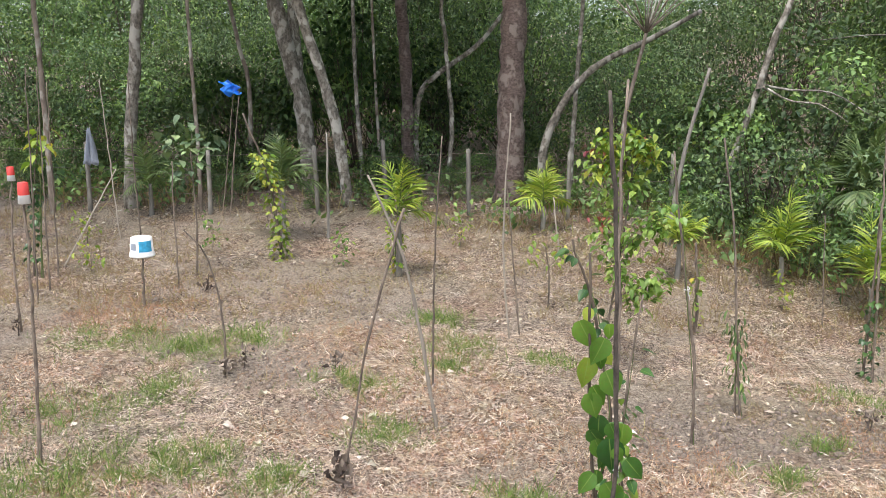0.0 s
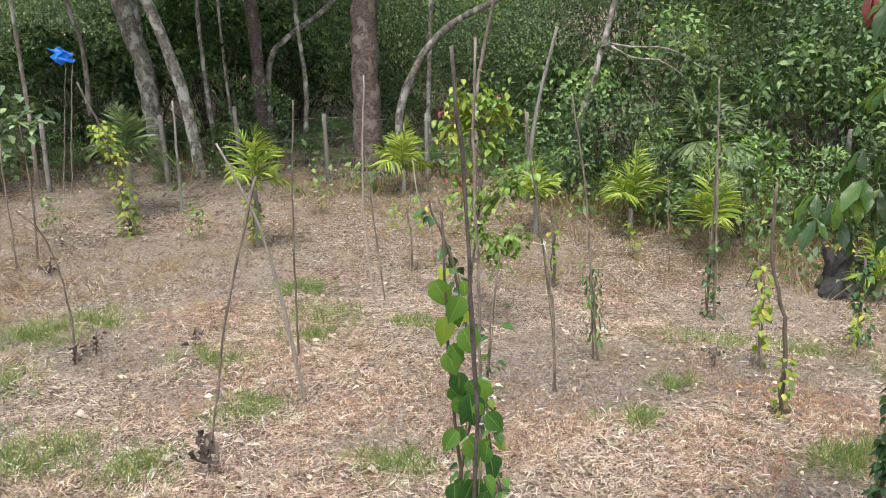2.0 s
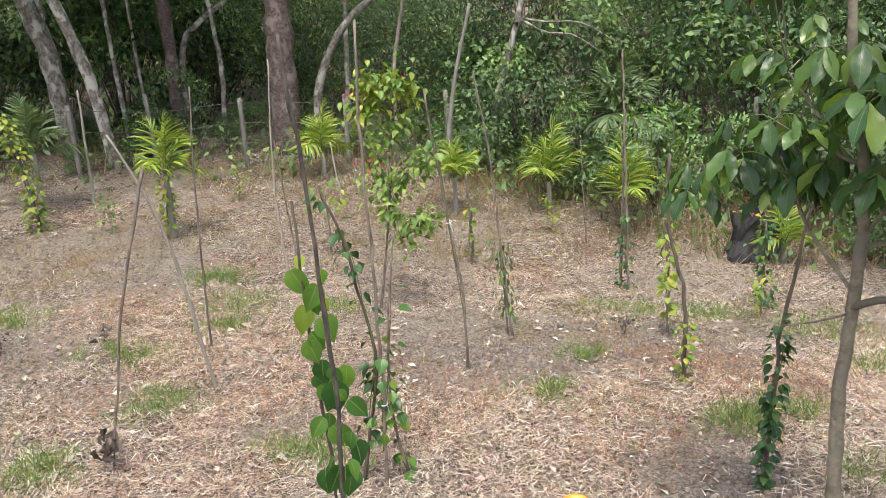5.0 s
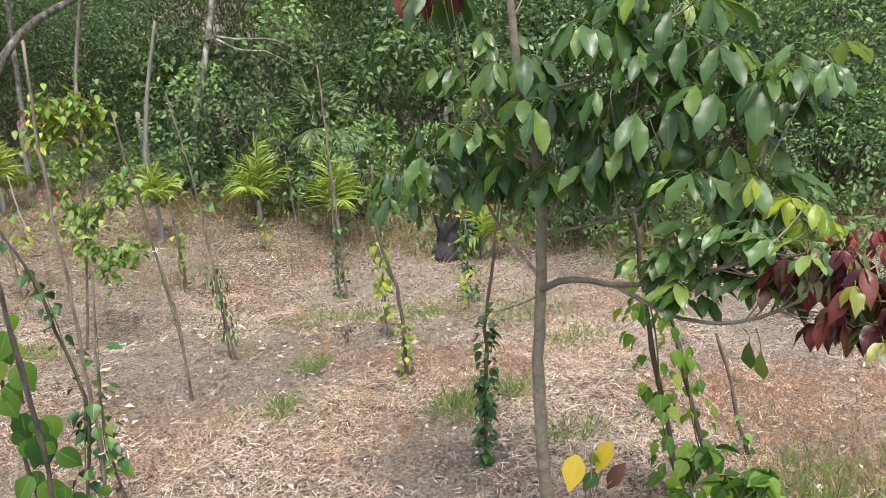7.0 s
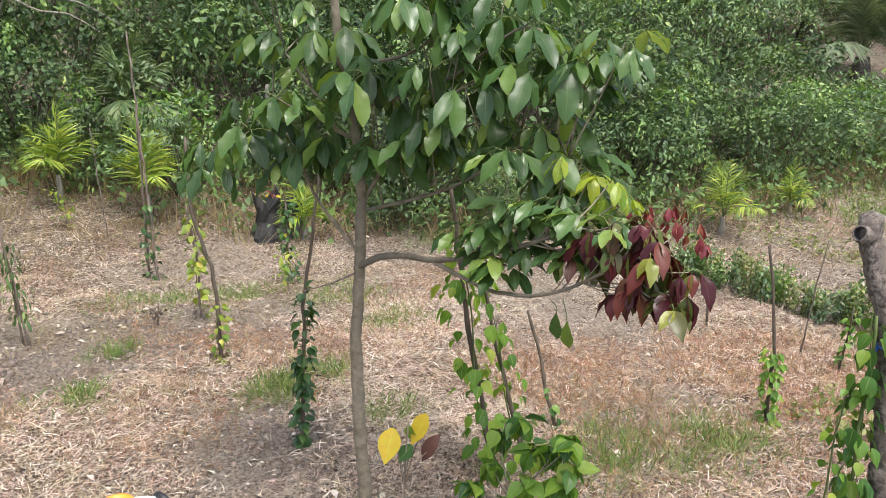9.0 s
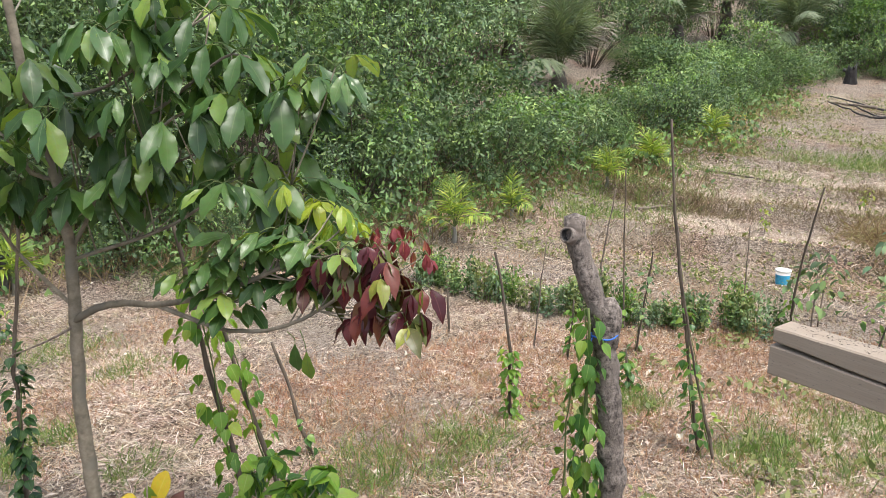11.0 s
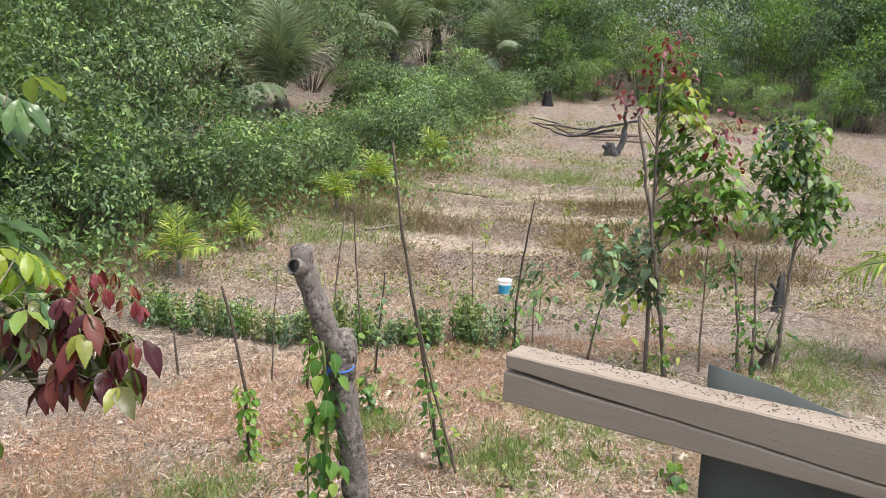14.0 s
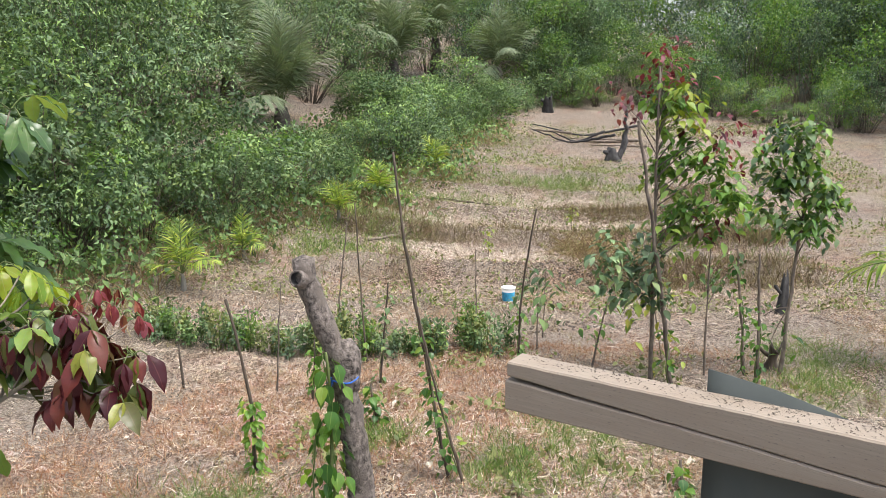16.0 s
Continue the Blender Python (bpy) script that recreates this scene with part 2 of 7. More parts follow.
PEPPERDARK = leafy("old_pepper_leaf", [(0, (0.02, 0.06, 0.02)), (0.6, (0.045, 0.11, 0.03)), (1, (0.10, 0.19, 0.045))], 0.33, 0.25, (0.16, 0.25, 0.08))
YELLOWVINE = leafy("yellowing_vine_leaf", [(0, (0.14, 0.25, 0.04)), (0.5, (0.27, 0.36, 0.055)), (0.85, (0.40, 0.45, 0.08)), (1, (0.56, 0.50, 0.09))], 0.45, 0.4)
TREELEAF = leafy("broad_glossy_leaf", [(0, (0.032, 0.07, 0.022)), (0.5, (0.059, 0.125, 0.033)), (0.85, (0.095, 0.18, 0.042)), (1, (0.207, 0.30, 0.045))], 0.36, 0.38, (0.12, 0.19, 0.06))
LIMELEAF = leafy("lime_glossy_leaf", [(0, (0.16, 0.28, 0.03)), (1, (0.44, 0.50, 0.05))], 0.33, 0.45, (0.5, 0.55, 0.2))
REDLEAF = leafy("wine_red_leaf", [(0, (0.06, 0.011, 0.016)), (0.45, (0.115, 0.020, 0.026)), (0.62, (0.20, 0.045, 0.035)), (0.72, (0.09, 0.08, 0.03)), (0.9, (0.10, 0.14, 0.035)), (1, (0.21, 0.22, 0.045))], 0.32, 0.4, (0.18, 0.06, 0.05))
OLIVELEAF = leafy("turning_olive_leaf", [(0, (0.09, 0.035, 0.025)), (0.35, (0.10, 0.09, 0.03)), (0.7, (0.12, 0.17, 0.04)), (1, (0.27, 0.28, 0.045))], 0.34, 0.36, (0.16, 0.13, 0.06))
REDTIP = leafy("coral_red_leaf", [(0, (0.17, 0.025, 0.035)), (0.6, (0.30, 0.06, 0.065)), (1, (0.36, 0.15, 0.08))], 0.45, 0.35)
PINKLEAF = leafy("rosy_young_leaf", [(0, (0.10, 0.014, 0.026)), (0.6, (0.22, 0.035, 0.055)), (1, (0.33, 0.09, 0.085))], 0.45, 0.35)
YELLOWLEAF = leafy("yellow_leaf", [(0, (0.42, 0.29, 0.02)), (1, (0.50, 0.40, 0.03))], 0.45, 0.3, (0.5, 0.42, 0.1))
WITHER = leafy("crumpled_dead_leaf", [(0, (0.05, 0.036, 0.03)), (0.6, (0.13, 0.10, 0.08)), (1, (0.30, 0.245, 0.195))], 0.8, 0.1)
PALELEAF = leafy("bleached_leaf", [(0, (0.40, 0.35, 0.28)), (1, (0.66, 0.61, 0.53))], 0.7, 0.15)
# lit copy of the broad tree leaf: sunlight is put into its lighter colour
SUNLEAF = leafy("sunlit_glossy_leaf", [(0, (0.06, 0.125, 0.045)), (0.6, (0.125, 0.215, 0.065)), (1, (0.25, 0.34, 0.075))], 0.26, 0.36, (0.20, 0.28, 0.12))
BROWNLEAF = leafy("withered_leaf", [(0, (0.075, 0.03, 0.024)), (1, (0.14, 0.065, 0.045))], 0.6, 0.15)
BARK = barky("grey_brown_bark", (0.11, 0.085, 0.065), (0.30, 0.25, 0.205), 14, (1, 1, 0.4), (0.38, 0.36, 0.31))
REDBARK = barky("pinkish_brown_bark", (0.055, 0.038, 0.032), (0.15, 0.11, 0.095), 20, (1, 1, 1.5), (0.19, 0.155, 0.135), 1.0, 0.13)
PALEBARK = barky("pale_lichen_bark", (0.10, 0.088, 0.07), (0.27, 0.245, 0.205), 20, (1, 1, 0.7), (0.44, 0.42, 0.37), 1.0, 0.1)
STICK = barky("weathered_stick", (0.09, 0.07, 0.055), (0.25, 0.20, 0.158), 30, (1, 1, 0.3), None, 0.6, 0.13)
MIDSTICK = barky("grey_brown_stick", (0.055, 0.045, 0.036), (0.19, 0.155, 0.125), 34, (1, 1, 0.35), None, 0.7, 0.12)
DARKSTICK = barky("dark_stick", (0.05, 0.04, 0.03), (0.15, 0.115, 0.085), 30, (1, 1, 0.2), None, 0.5)
PALESTICK = barky("peeled_pale_stick", (0.24, 0.205, 0.165), (0.44, 0.39, 0.325), 30, (1, 1, 0.15), None, 0.3)
OLDBARK = barky("dark_fibrous_palm_trunk", (0.03, 0.025, 0.02), (0.12, 0.10, 0.08), 12, (1, 1, 2), None, 1.0)
SMOOTHBARK = barky("smooth_grey_green_bark", (0.145, 0.122, 0.085), (0.29, 0.25, 0.185), 16, (1, 1, 1.2), (0.20, 0.18, 0.14), 0.4, 0.14)
GREENSTEM = barky("green_stem", (0.07, 0.10, 0.03), (0.15, 0.19, 0.06), 30, (1, 1, 0.2), None, 0.2)
SOOT = barky("sooty_wood", (0.010, 0.010, 0.010), (0.05, 0.047, 0.046), 14, (1, 1, 0.5), (0.12, 0.115, 0.11), 0.9)
CHAR = barky("charred_wood", (0.014, 0.013, 0.013), (0.085, 0.08, 0.078), 16, (1, 1, 0.4), None, 0.8)
POSTBARK = barky("rough_post_bark", (0.045, 0.036, 0.030), (0.26, 0.22, 0.19), 52, (1, 1, 0.9), (0.15, 0.124, 0.106), 1.0, 0.13)
ENDGRAIN = barky("knot_grain", (0.03, 0.024, 0.02), (0.22, 0.185, 0.16), 40, (1, 1, 1), None, 0.8, 0.1)
FENCEWOOD = barky("grey_fence_wood", (0.14, 0.13, 0.11), (0.30, 0.28, 0.245), 20, (1, 1, 0.15), None, 0.5)
BEAMWOOD = sawn()
WHITEP = plain("white_plastic", (0.78, 0.78, 0.76), 0.4, 0, 0.06)
BLUEP = plain("blue_printed_plastic", (0.05, 0.36, 0.60), 0.4, 0, 0.25, 30)
BLUEBAG = plain("blue_plastic_sheet", (0.02, 0.22, 0.80), 0.35, 0, 0.2, 9, 0.5)
TIEBLUE = plain("blue_twine", (0.03, 0.16, 0.65), 0.5, 0, 0.1)
TIEWHITE = plain("white_twine", (0.75, 0.76, 0.75), 0.6, 0, 0.1)
REDP = plain("red_plastic", (0.62, 0.06, 0.05), 0.4, 0, 0.1)
ORANGEP = plain("orange_plastic", (0.85, 0.30, 0.03), 0.4, 0, 0.12)
BLACKP = plain("black_plastic", (0.025, 0.025, 0.028), 0.45, 0, 0.2)
RAG = plain("pale_cloth", (0.27, 0.30, 0.35), 0.8, 0, 0.15)
METAL = plain("dull_grey_sheet_metal", (0.070, 0.080, 0.074), 0.75, 0.0, 0.14, 9, 0.1)
SOILCLOD = plain("dark_soil", (0.17, 0.135, 0.11), 0.95, 0, 0.4, 30, 0.8)
CRUMB = plain("dry_dirt_crumb", (0.20, 0.165, 0.13), 0.95, 0, 0.4, 40, 0.3)
WIRE = plain("rusty_wire", (0.16, 0.13, 0.11), 0.6, 0.6, 0.2)

rng = np.random.default_rng(11)

# shape of the land
NEAR = np.array([
    (0, 0, -.05), (-4, 0, 0), (-4.5, 5, .05), (-1.6, 5.7, 0), (.1, 6, 0), (1.8, 5.6, -.08), (2.4, 6.1, -.09), (3.1, 4.7, -.05),
    (4.1, 7.4, -.25), (2.8, 3.3, 0), (4.3, 2.6, -.02), (-3, 8.9, .15), (-2.1, 10.2, .24), (0, 12.4, .45), (-8, 13, .55),
    (4, 9.4, .05), (4.5, 12, .4), (5, .3, -.05), (6.2, 2.6, -.14)])
FAR = np.array([
    (8.4, .9, -.38), (11, 0, -.5), (8, -2.5, -.36), (10, 4.6, -.3), (8, 8, .1), (15, 2.6, -.05), (21, 2, .62), (29, 1.6, 1.6),
    (29, -5, 1.4), (20, -7, .3), (13, -5, -.3), (18, 9, 1.9), (5, 18, 1.2), (-10, 20, 1.2), (45, 2, 6), (40, -22, 3), (35, 22, 9),
    (10, 45, 6), (-25, 40, 4), (-30, 0, 0), (0, -30, -1), (30, -40, 1)])
LAND = np.vstack((NEAR, FAR))


def plate(r):
    return np.where(r > 0, r * r * np.log(np.maximum(r, 1e-9)), 0)


def weights():
    n = len(LAND)
    a = np.zeros((n + 3, n + 3))
    a[:n, :n] = plate(np.hypot(LAND[:, 0, None] - LAND[None, :, 0], LAND[:, 1, None] - LAND[None, :, 1])) + np.eye(n) * .3
    a[:n, n:] = np.column_stack((np.ones(n), LAND[:, :2]))
    a[n:, :n] = a[:n, n:].T
    return np.linalg.solve(a, np.append(LAND[:, 2], (0, 0, 0)))


WEIGHTS = weights()


def vnoise(x, y, scale, seed=0):
    """Smooth value noise in 0..1 over arrays."""
    x, y = np.asarray(x, float) / scale + 97.3 + seed * 13.7, np.asarray(y, float) / scale + 41.9 + seed * 7.1
    i, j = np.floor(x), np.floor(y)
    u, v = x - i, y - j
    u, v = u * u * (3 - 2 * u), v * v * (3 - 2 * v)

    def h(a, b):
        s = np.sin(a * 127.1 + b * 311.7 + seed * 74.7) * 43758.5453
        return s - np.floor(s)
    return (h(i, j) * (1 - u) + h(i + 1, j) * u) * (1 - v) + (h(i, j + 1) * (1 - u) + h(i + 1, j + 1) * u) * v


def height(x, y):
    x, y = np.asarray(x, float), np.asarray(y, float)
    xc, yc = 60 * np.tanh(x / 60), 60 * np.tanh(y / 60)
    z = WEIGHTS[-3] + WEIGHTS[-2] * xc + WEIGHTS[-1] * yc
    for (cx, cy, _), w in zip(LAND, WEIGHTS):
        z = z + w * plate(np.hypot(xc - cx, yc - cy))
    z = z + 0.05 * (vnoise(x, y, 1.3) - 0.5) + 0.05 * (vnoise(x, y, 0.35, 3) - 0.5) + 0.04 * (vnoise(x, y, 0.16, 6) - 0.5) * (np.abs(x) < 30)
    bed = np.clip((4.2 - np.abs(y + 0.6)) / 1.2, 0, 1)
    for bx, bh in ((12.0, .30), (14.2, .2), (15.9, .18), (17.6, .16), (19.6, .15)):
        wob = x + 0.35 * (vnoise(x, y, 1.6, 5) - .5)
        z = z + bed * bh * np.exp(-((wob - bx) / 0.28) ** 2)
    return z


def ground_z(x, y):
    return float(height(x, y))


# mesh builders
def shape(name, v, f, mat, uv=None, smooth=True):
    """A mesh from arrays: v (n,3), f (m,k) of one k."""
    v, f = np.asarray(v, float), np.asarray(f, int)
    me = bpy.data.meshes.new(name)
    k = f.shape[1]
    me.vertices.add(len(v))
    me.vertices.foreach_set("co", v.ravel())
    me.loops.add(f.size)
    me.loops.foreach_set("vertex_index", f.ravel())
    me.polygons.add(len(f))
    me.polygons.foreach_set("loop_start", np.arange(0, f.size, k))
    if uv is not None:
        me.uv_layers.new(name="UVMap").data.foreach_set("uv", np.asarray(uv, float).ravel())
    me.update(calc_edges=True)
    me.polygons.foreach_set("use_smooth", np.full(len(f), smooth))
    me.materials.append(mat)
    return me


ORIGIN = {}


def thing(name, base, label, category, group=""):
    ob = new(name)
    ob.empty_display_size = 0.1
    ob.location = base
    ORIGIN[ob] = Vector(base)
    return tagged(ob, label, category, group)


def part(name, geo, mat, parent, label="", smooth=True):
    """One mesh under a thing or under a part; geo holds world places."""
    o = ORIGIN[parent]
    v, f = np.asarray(geo[0], float) - np.array(o), geo[1]
    ob = new(name, shape(name, v, f, mat, geo[2] if len(geo) > 2 else None, smooth))
    ob.parent = parent
    ORIGIN[ob] = o
    return tagged(ob, label)


def solo(name, geo, mat, base, label, category, group="", kind="", smooth=True):
    v = np.asarray(geo[0], float) - np.array(base)
    ob = new(name, shape(name, v, geo[1], mat, geo[2] if len(geo) > 2 else None, smooth))
    ob.location = base
    ORIGIN[ob] = Vector(base)
    return tagged(ob, label, category, group, kind)


def join(*geos):
    vs, fs, us, k, ok = [], [], [], 0, all(len(g) > 2 for g in geos)
    for g in geos:
        vs.append(np.asarray(g[0], float))
        fs.append(np.asarray(g[1], int) + k)
        if ok:
            us.append(np.asarray(g[2]))
        k += len(g[0])
    return (np.vstack(vs), np.vstack(fs), np.vstack(us)) if ok else (np.vstack(vs), np.vstack(fs))


def spline(points, step):
    """Catmull-Rom through the points, about a step apart."""
    p = [np.asarray(q, float) for q in points]
    if len(p) < 2:
        return np.array(p)
    p = [2 * p[0] - p[1]] + p + [2 * p[-1] - p[-2]]
    out = []
    for a, b, c, d in zip(p, p[1:], p[2:], p[3:]):
        n = max(2, int(np.linalg.norm(c - b) / step))
        for t in np.arange(n) / n:
            out.append(0.5 * (2 * b + (c - a) * t + (2 * a - 5 * b + 4 * c - d) * t * t + (3 * b - a - 3 * c + d) * t ** 3))
    return np.array(out + [p[-2]])


def tube(points, r0, r1, sides=8, step=0.12, rough=0.06, wobble=0.0, seed=0):
    """A tapered, slightly uneven stem with closed ends, in quads."""
    g = np.random.default_rng(seed + int(1000 * abs(points[0][0])) + len(points))
    c = spline(points, step)
    n = len(c)
    if wobble:
        c[1:-1] += g.normal(0, wobble, (n - 2, 3)) * (1, 1, 0.2)
    s = np.concatenate(([0], np.cumsum(np.linalg.norm(np.diff(c, axis=0), axis=1))))
    s = s / max(s[-1], 1e-6)
    r = (r0 + (r1 - r0) * s) * (1 + g.normal(0, rough, n))
    tan = np.gradient(c, axis=0)
    tan /= np.linalg.norm(tan, axis=1)[:, None] + 1e-9
    ref = np.array((1.0, 0.13, 0.0)) if abs(tan[0][0]) < 0.9 else np.array((0.0, 1.0, 0.1))
    a = np.cross(tan, ref)
    a /= np.linalg.norm(a, axis=1)[:, None] + 1e-9
    b = np.cross(tan, a)
    th = np.arange(sides) * 2 * math.pi / sides
    ring = c[:, None, :] + r[:, None, None] * (np.cos(th)[None, :, None] * a[:, None, :] + np.sin(th)[None, :, None] * b[:, None, :])
    ring *= 1.0
    v = ring.reshape(-1, 3)
    i, j = np.meshgrid(np.arange(n - 1), np.arange(sides), indexing="ij")
    f = np.stack((i * sides + j, i * sides + (j + 1) % sides, (i + 1) * sides + (j + 1) % sides, (i + 1) * sides + j), -1).reshape(-1, 4)
    top = len(v)
    v = np.vstack((v, c[-1] + tan[-1] * r[-1] * 0.4, c[0]))
    last = (n - 1) * sides
    caps = [(last + q, last + (q + 1) % sides, last + (q + 2) % sides, top) for q in range(0, sides, 2)]
    caps += [((q + 2) % sides, (q + 1) % sides, q, top + 1) for q in range(0, sides, 2)]
    return v, np.vstack((f, caps))


def template(length_profile, cols=1, droop=0.25, fold=0.18, wave=0.0):
    """A leaf lying along +x, 1 long: half-widths at even steps; drooping, folded on its rib, in quads, with uv."""
    n = len(length_profile)
    xs = np.linspace(0, 1, n)
    ys = np.linspace(-1, 1, 2 * cols + 1)
    v, uv = [], []
    for x, w in zip(xs, length_profile):
        for y in ys:
            v.append((x - 0.12 * droop * x * x, w * y, -droop * x * x + fold * w * abs(y) + wave * math.sin(x * 15 + y * 2) * abs(y) * w))
            uv.append((x, 0.5 + 0.5 * y))
    m = 2 * cols + 1
    f = [(i * m + j, (i + 1) * m + j, (i + 1) * m + j + 1, i * m + j + 1) for i in range(n - 1) for j in range(2 * cols)]
    return np.array(v), np.array(f), np.array(uv)


SPRIG = (np.array([(0, 0, 0), (.42, .27, .06), (1, 0, -.14), (.42, -.27, .06)]), np.array([(0, 1, 2, 3)]), np.array([(0, .5), (.5, 1), (1, .5), (.5, 0)]))
LANCE = template((.01, .12, .15, .10, .005), 1, 0.35, 0.3)
OVAL = template((.02, .14, .21, .235, .22, .16, .07, .005), 1, 0.30, 0.30, 0.12)
BROAD = template((.012, .11, .185, .22, .225, .20, .15, .07, .004), 1, 0.34, 0.35, 0.16)
OBOV = template((.010, .06, .115, .16, .185, .19, .165, .10, .004), 2, 0.32, 0.20, 0.22)
HEART = template((.16, .31, .36, .35, .29, .20, .09, .005), 2, 0.22, 0.25, 0.06)


WIDE = template((.06, .20, .27, .28, .25, .18, .09, .01), 2, 0.06, 0.15, 0.04)
CURL = template((.02, .16, .24, .25, .20, .12, .02), 2, 0.55, 1.1, 0.5)
CHIP = (np.array([(0, 0, 0), (.48, .30, .05), (1, -.10, -.12)]), np.array([(0, 2, 1)]), np.array([(0, .5), (.5, 1), (1, .4)]))


def unit(a):
    return a / (np.linalg.norm(a, axis=-1, keepdims=True) + 1e-9)


def cloud(tmpl, pos, way, up, size):
    """Many leaves of one template as one geometry: at pos, pointing along way, faces towards up."""
    tv, tf, tu = tmpl
    pos, way, up = np.asarray(pos, float), unit(np.asarray(way, float)), np.asarray(up, float)
    y = unit(np.cross(up, way))
    z = np.cross(way, y)
    size = np.broadcast_to(np.asarray(size, float), (len(pos),))
    v = pos[:, None, :] + size[:, None, None] * (tv[None, :, 0:1] * way[:, None, :] + tv[None, :, 1:2] * y[:, None, :] + tv[None, :, 2:3] * z[:, None, :])
    f = tf[None, :, :] + (np.arange(len(pos)) * len(tv))[:, None, None]
    uv = np.broadcast_to(tu[tf.ravel()][None], (len(pos), tf.size, 2))
    return v.reshape(-1, 3), f.reshape(-1, tf.shape[1]), uv.reshape(-1, 2)


def drift(n, spread):
    return rng.normal(0, 1, (n, 3)) * spread


LEAF_MESH = {}


def leaf_parts(parent, tmpl, kind, mat, pos, way, up, size, label="", name="leaf"):
    """Leaves that can be told apart: objects of their own on a shared mesh."""
    key = (kind, mat.name)
    if key not in LEAF_MESH:
        LEAF_MESH[key] = shape(kind, tmpl[0], tmpl[1], mat, tmpl[2][tmpl[1].ravel()])
    o = ORIGIN[parent]
    for p, w, u, s in zip(pos, unit(np.asarray(way, float)), up, np.broadcast_to(size, (len(pos),))):
        y = unit(np.cross(u, w))
        z = np.cross(w, y)
        ob = new(name, LEAF_MESH[key])
        ob.parent = parent
        m = Matrix(((w[0], y[0], z[0], p[0] - o.x), (w[1], y[1], z[1], p[1] - o.y), (w[2], y[2], z[2], p[2] - o.z), (0, 0, 0, 1)))
        ob.matrix_local = m @ Matrix.Diagonal((s, s * rng.uniform(0.88, 1.12), s, 1))
        if label:
            tagged(ob, label)


# where the soil lies bare, where rusty grass grows thick: x, y, reach
BARE = [(2.2, 5.85, .75), (-1.5, 6.8, .5), (2.65, 3.3, .42), (3.2, 5.5, .7), (1.75, 5.7, .5), (-1.7, 9.4, 1.0), (-4, 7.4, .6), (5.45, .15, .35), (.4, 4.9, .3), (9.3, -.4, .7), (9.2, -3.2, .8), (-.8, 8.4, .7)]
RUSTY = [(2.35, 4.1, .38), (2.6, 4.45, .35), (1.75, 5.1, .4), (.35, 5.5, .35), (1.2, 4.6, .4), (4.75, 3.0, .6), (5.9, 1.4, .8), (6.3, 2.2, .8), (7.2, 1.2, .8), (6.8, .3, .7), (8.1, .4, .6), (-1.0, 5.6, .4), (-3.3, 8.2, .7), (-.4, 6.2, .4)]


def spots(x, y, places):
    return sum(np.exp(-(((x - a) ** 2 + (y - b) ** 2) / r ** 2) ** 1.5) for a, b, r in places)


def cover(x, y):
    """How thick the straw lies, 0..1."""
    k = .55 * vnoise(x, y, .9, 8) + .30 * vnoise(x, y, .28, 9) + .15 * vnoise(x, y, .09, 10)
    lanes = np.where((x > 11.5) & (x < 18) & (np.abs(y + .3) < 3), .25, 0)
    return np.clip(2.3 * k - .45 + lanes - 1.1 * spots(x, y, BARE) * (.35 + 1.1 * vnoise(x, y, .35, 12)), .05, 1)


# ground: one sheet to the horizon
def axis(lo, hi, step, reach):
    a = list(np.arange(lo, hi, step))
    s, x = step, a[-1]
    while x < reach:
        s *= 1.22
        x += s
        a.append(x)
    s, x = step, a[0]
    while x > -reach:
        s *= 1.22
        x -= s
        a.insert(0, x)
    return np.array(a)


gx, gy = axis(-5, 16, .075, 700), axis(-4, 13, .075, 700)
mx_, my_ = np.meshgrid(gx, gy, indexing="ij")
gz = height(mx_, my_)
gi, gj = np.meshgrid(np.arange(len(gx) - 1), np.arange(len(gy) - 1), indexing="ij")
gw = len(gy)
gf = np.stack((gi * gw + gj, (gi + 1) * gw + gj, (gi + 1) * gw + gj + 1, gi * gw + gj + 1), -1).reshape(-1, 4)
land = solo("ground", (np.stack((mx_, my_, gz), -1).reshape(-1, 3), gf), EARTH, (0, 0, 0), "grey-brown soil covered with trodden dry grass", "ground", kind="structure")
land.data.attributes.new("cover", "FLOAT", "POINT").data.foreach_set("value", cover(mx_, my_).ravel())


def scatter(n, box, dense=None):
    """n places in a box of the plan, thinned by a density in 0..1."""
    x, y = rng.uniform(box[0], box[1], n), rng.uniform(box[2], box[3], n)
    if dense is not None:
        k = rng.uniform(0, 1, n) < dense(x, y)
        x, y = x[k], y[k]
    return np.column_stack((x, y, height(x, y)))


def straw_density(x, y):
    return cover(x, y) * np.where(np.hypot(x, y) < .8, .4, 1)


def flat_ways(n, tilt=0.25):
    a = rng.uniform(0, 2 * math.pi, n)
    return np.column_stack((np.cos(a), np.sin(a), rng.normal(0, tilt, n)))


STRAWB = (np.array([(0, -.02, 0), (0, .02, 0), (1, .012, 0), (1, -.012, 0)]), np.array([(0, 3, 2, 1)]), np.zeros((4, 2)))
STRAWT = (np.array([(0, -.026, 0), (0, .026, 0), (1, 0, 0)]), np.array([(0, 2, 1)]), np.zeros((3, 2)))
BENT = (np.array([(0, -.024, 0), (0, .024, 0), (.5, .027, .06), (.5, -.027, .06), (1, .010, -.03), (1, -.010, -.03)]), np.array([(0, 3, 2, 1), (3, 5, 4, 2)]), np.zeros((6, 2)))
p = np.vstack((scatter(210000, (-4, 6, 2.3, 8), straw_density), scatter(80000, (-6, 9, 7, 11.8), straw_density), scatter(150000, (2.5, 12.5, -4.5, 6), straw_density), scatter(60000, (3, 8, -2.6, 3), straw_density), scatter(14000, (-7, 6, -7, 5), straw_density), scatter(90000, (11, 27, -9, 4), straw_density)))
n = len(p)
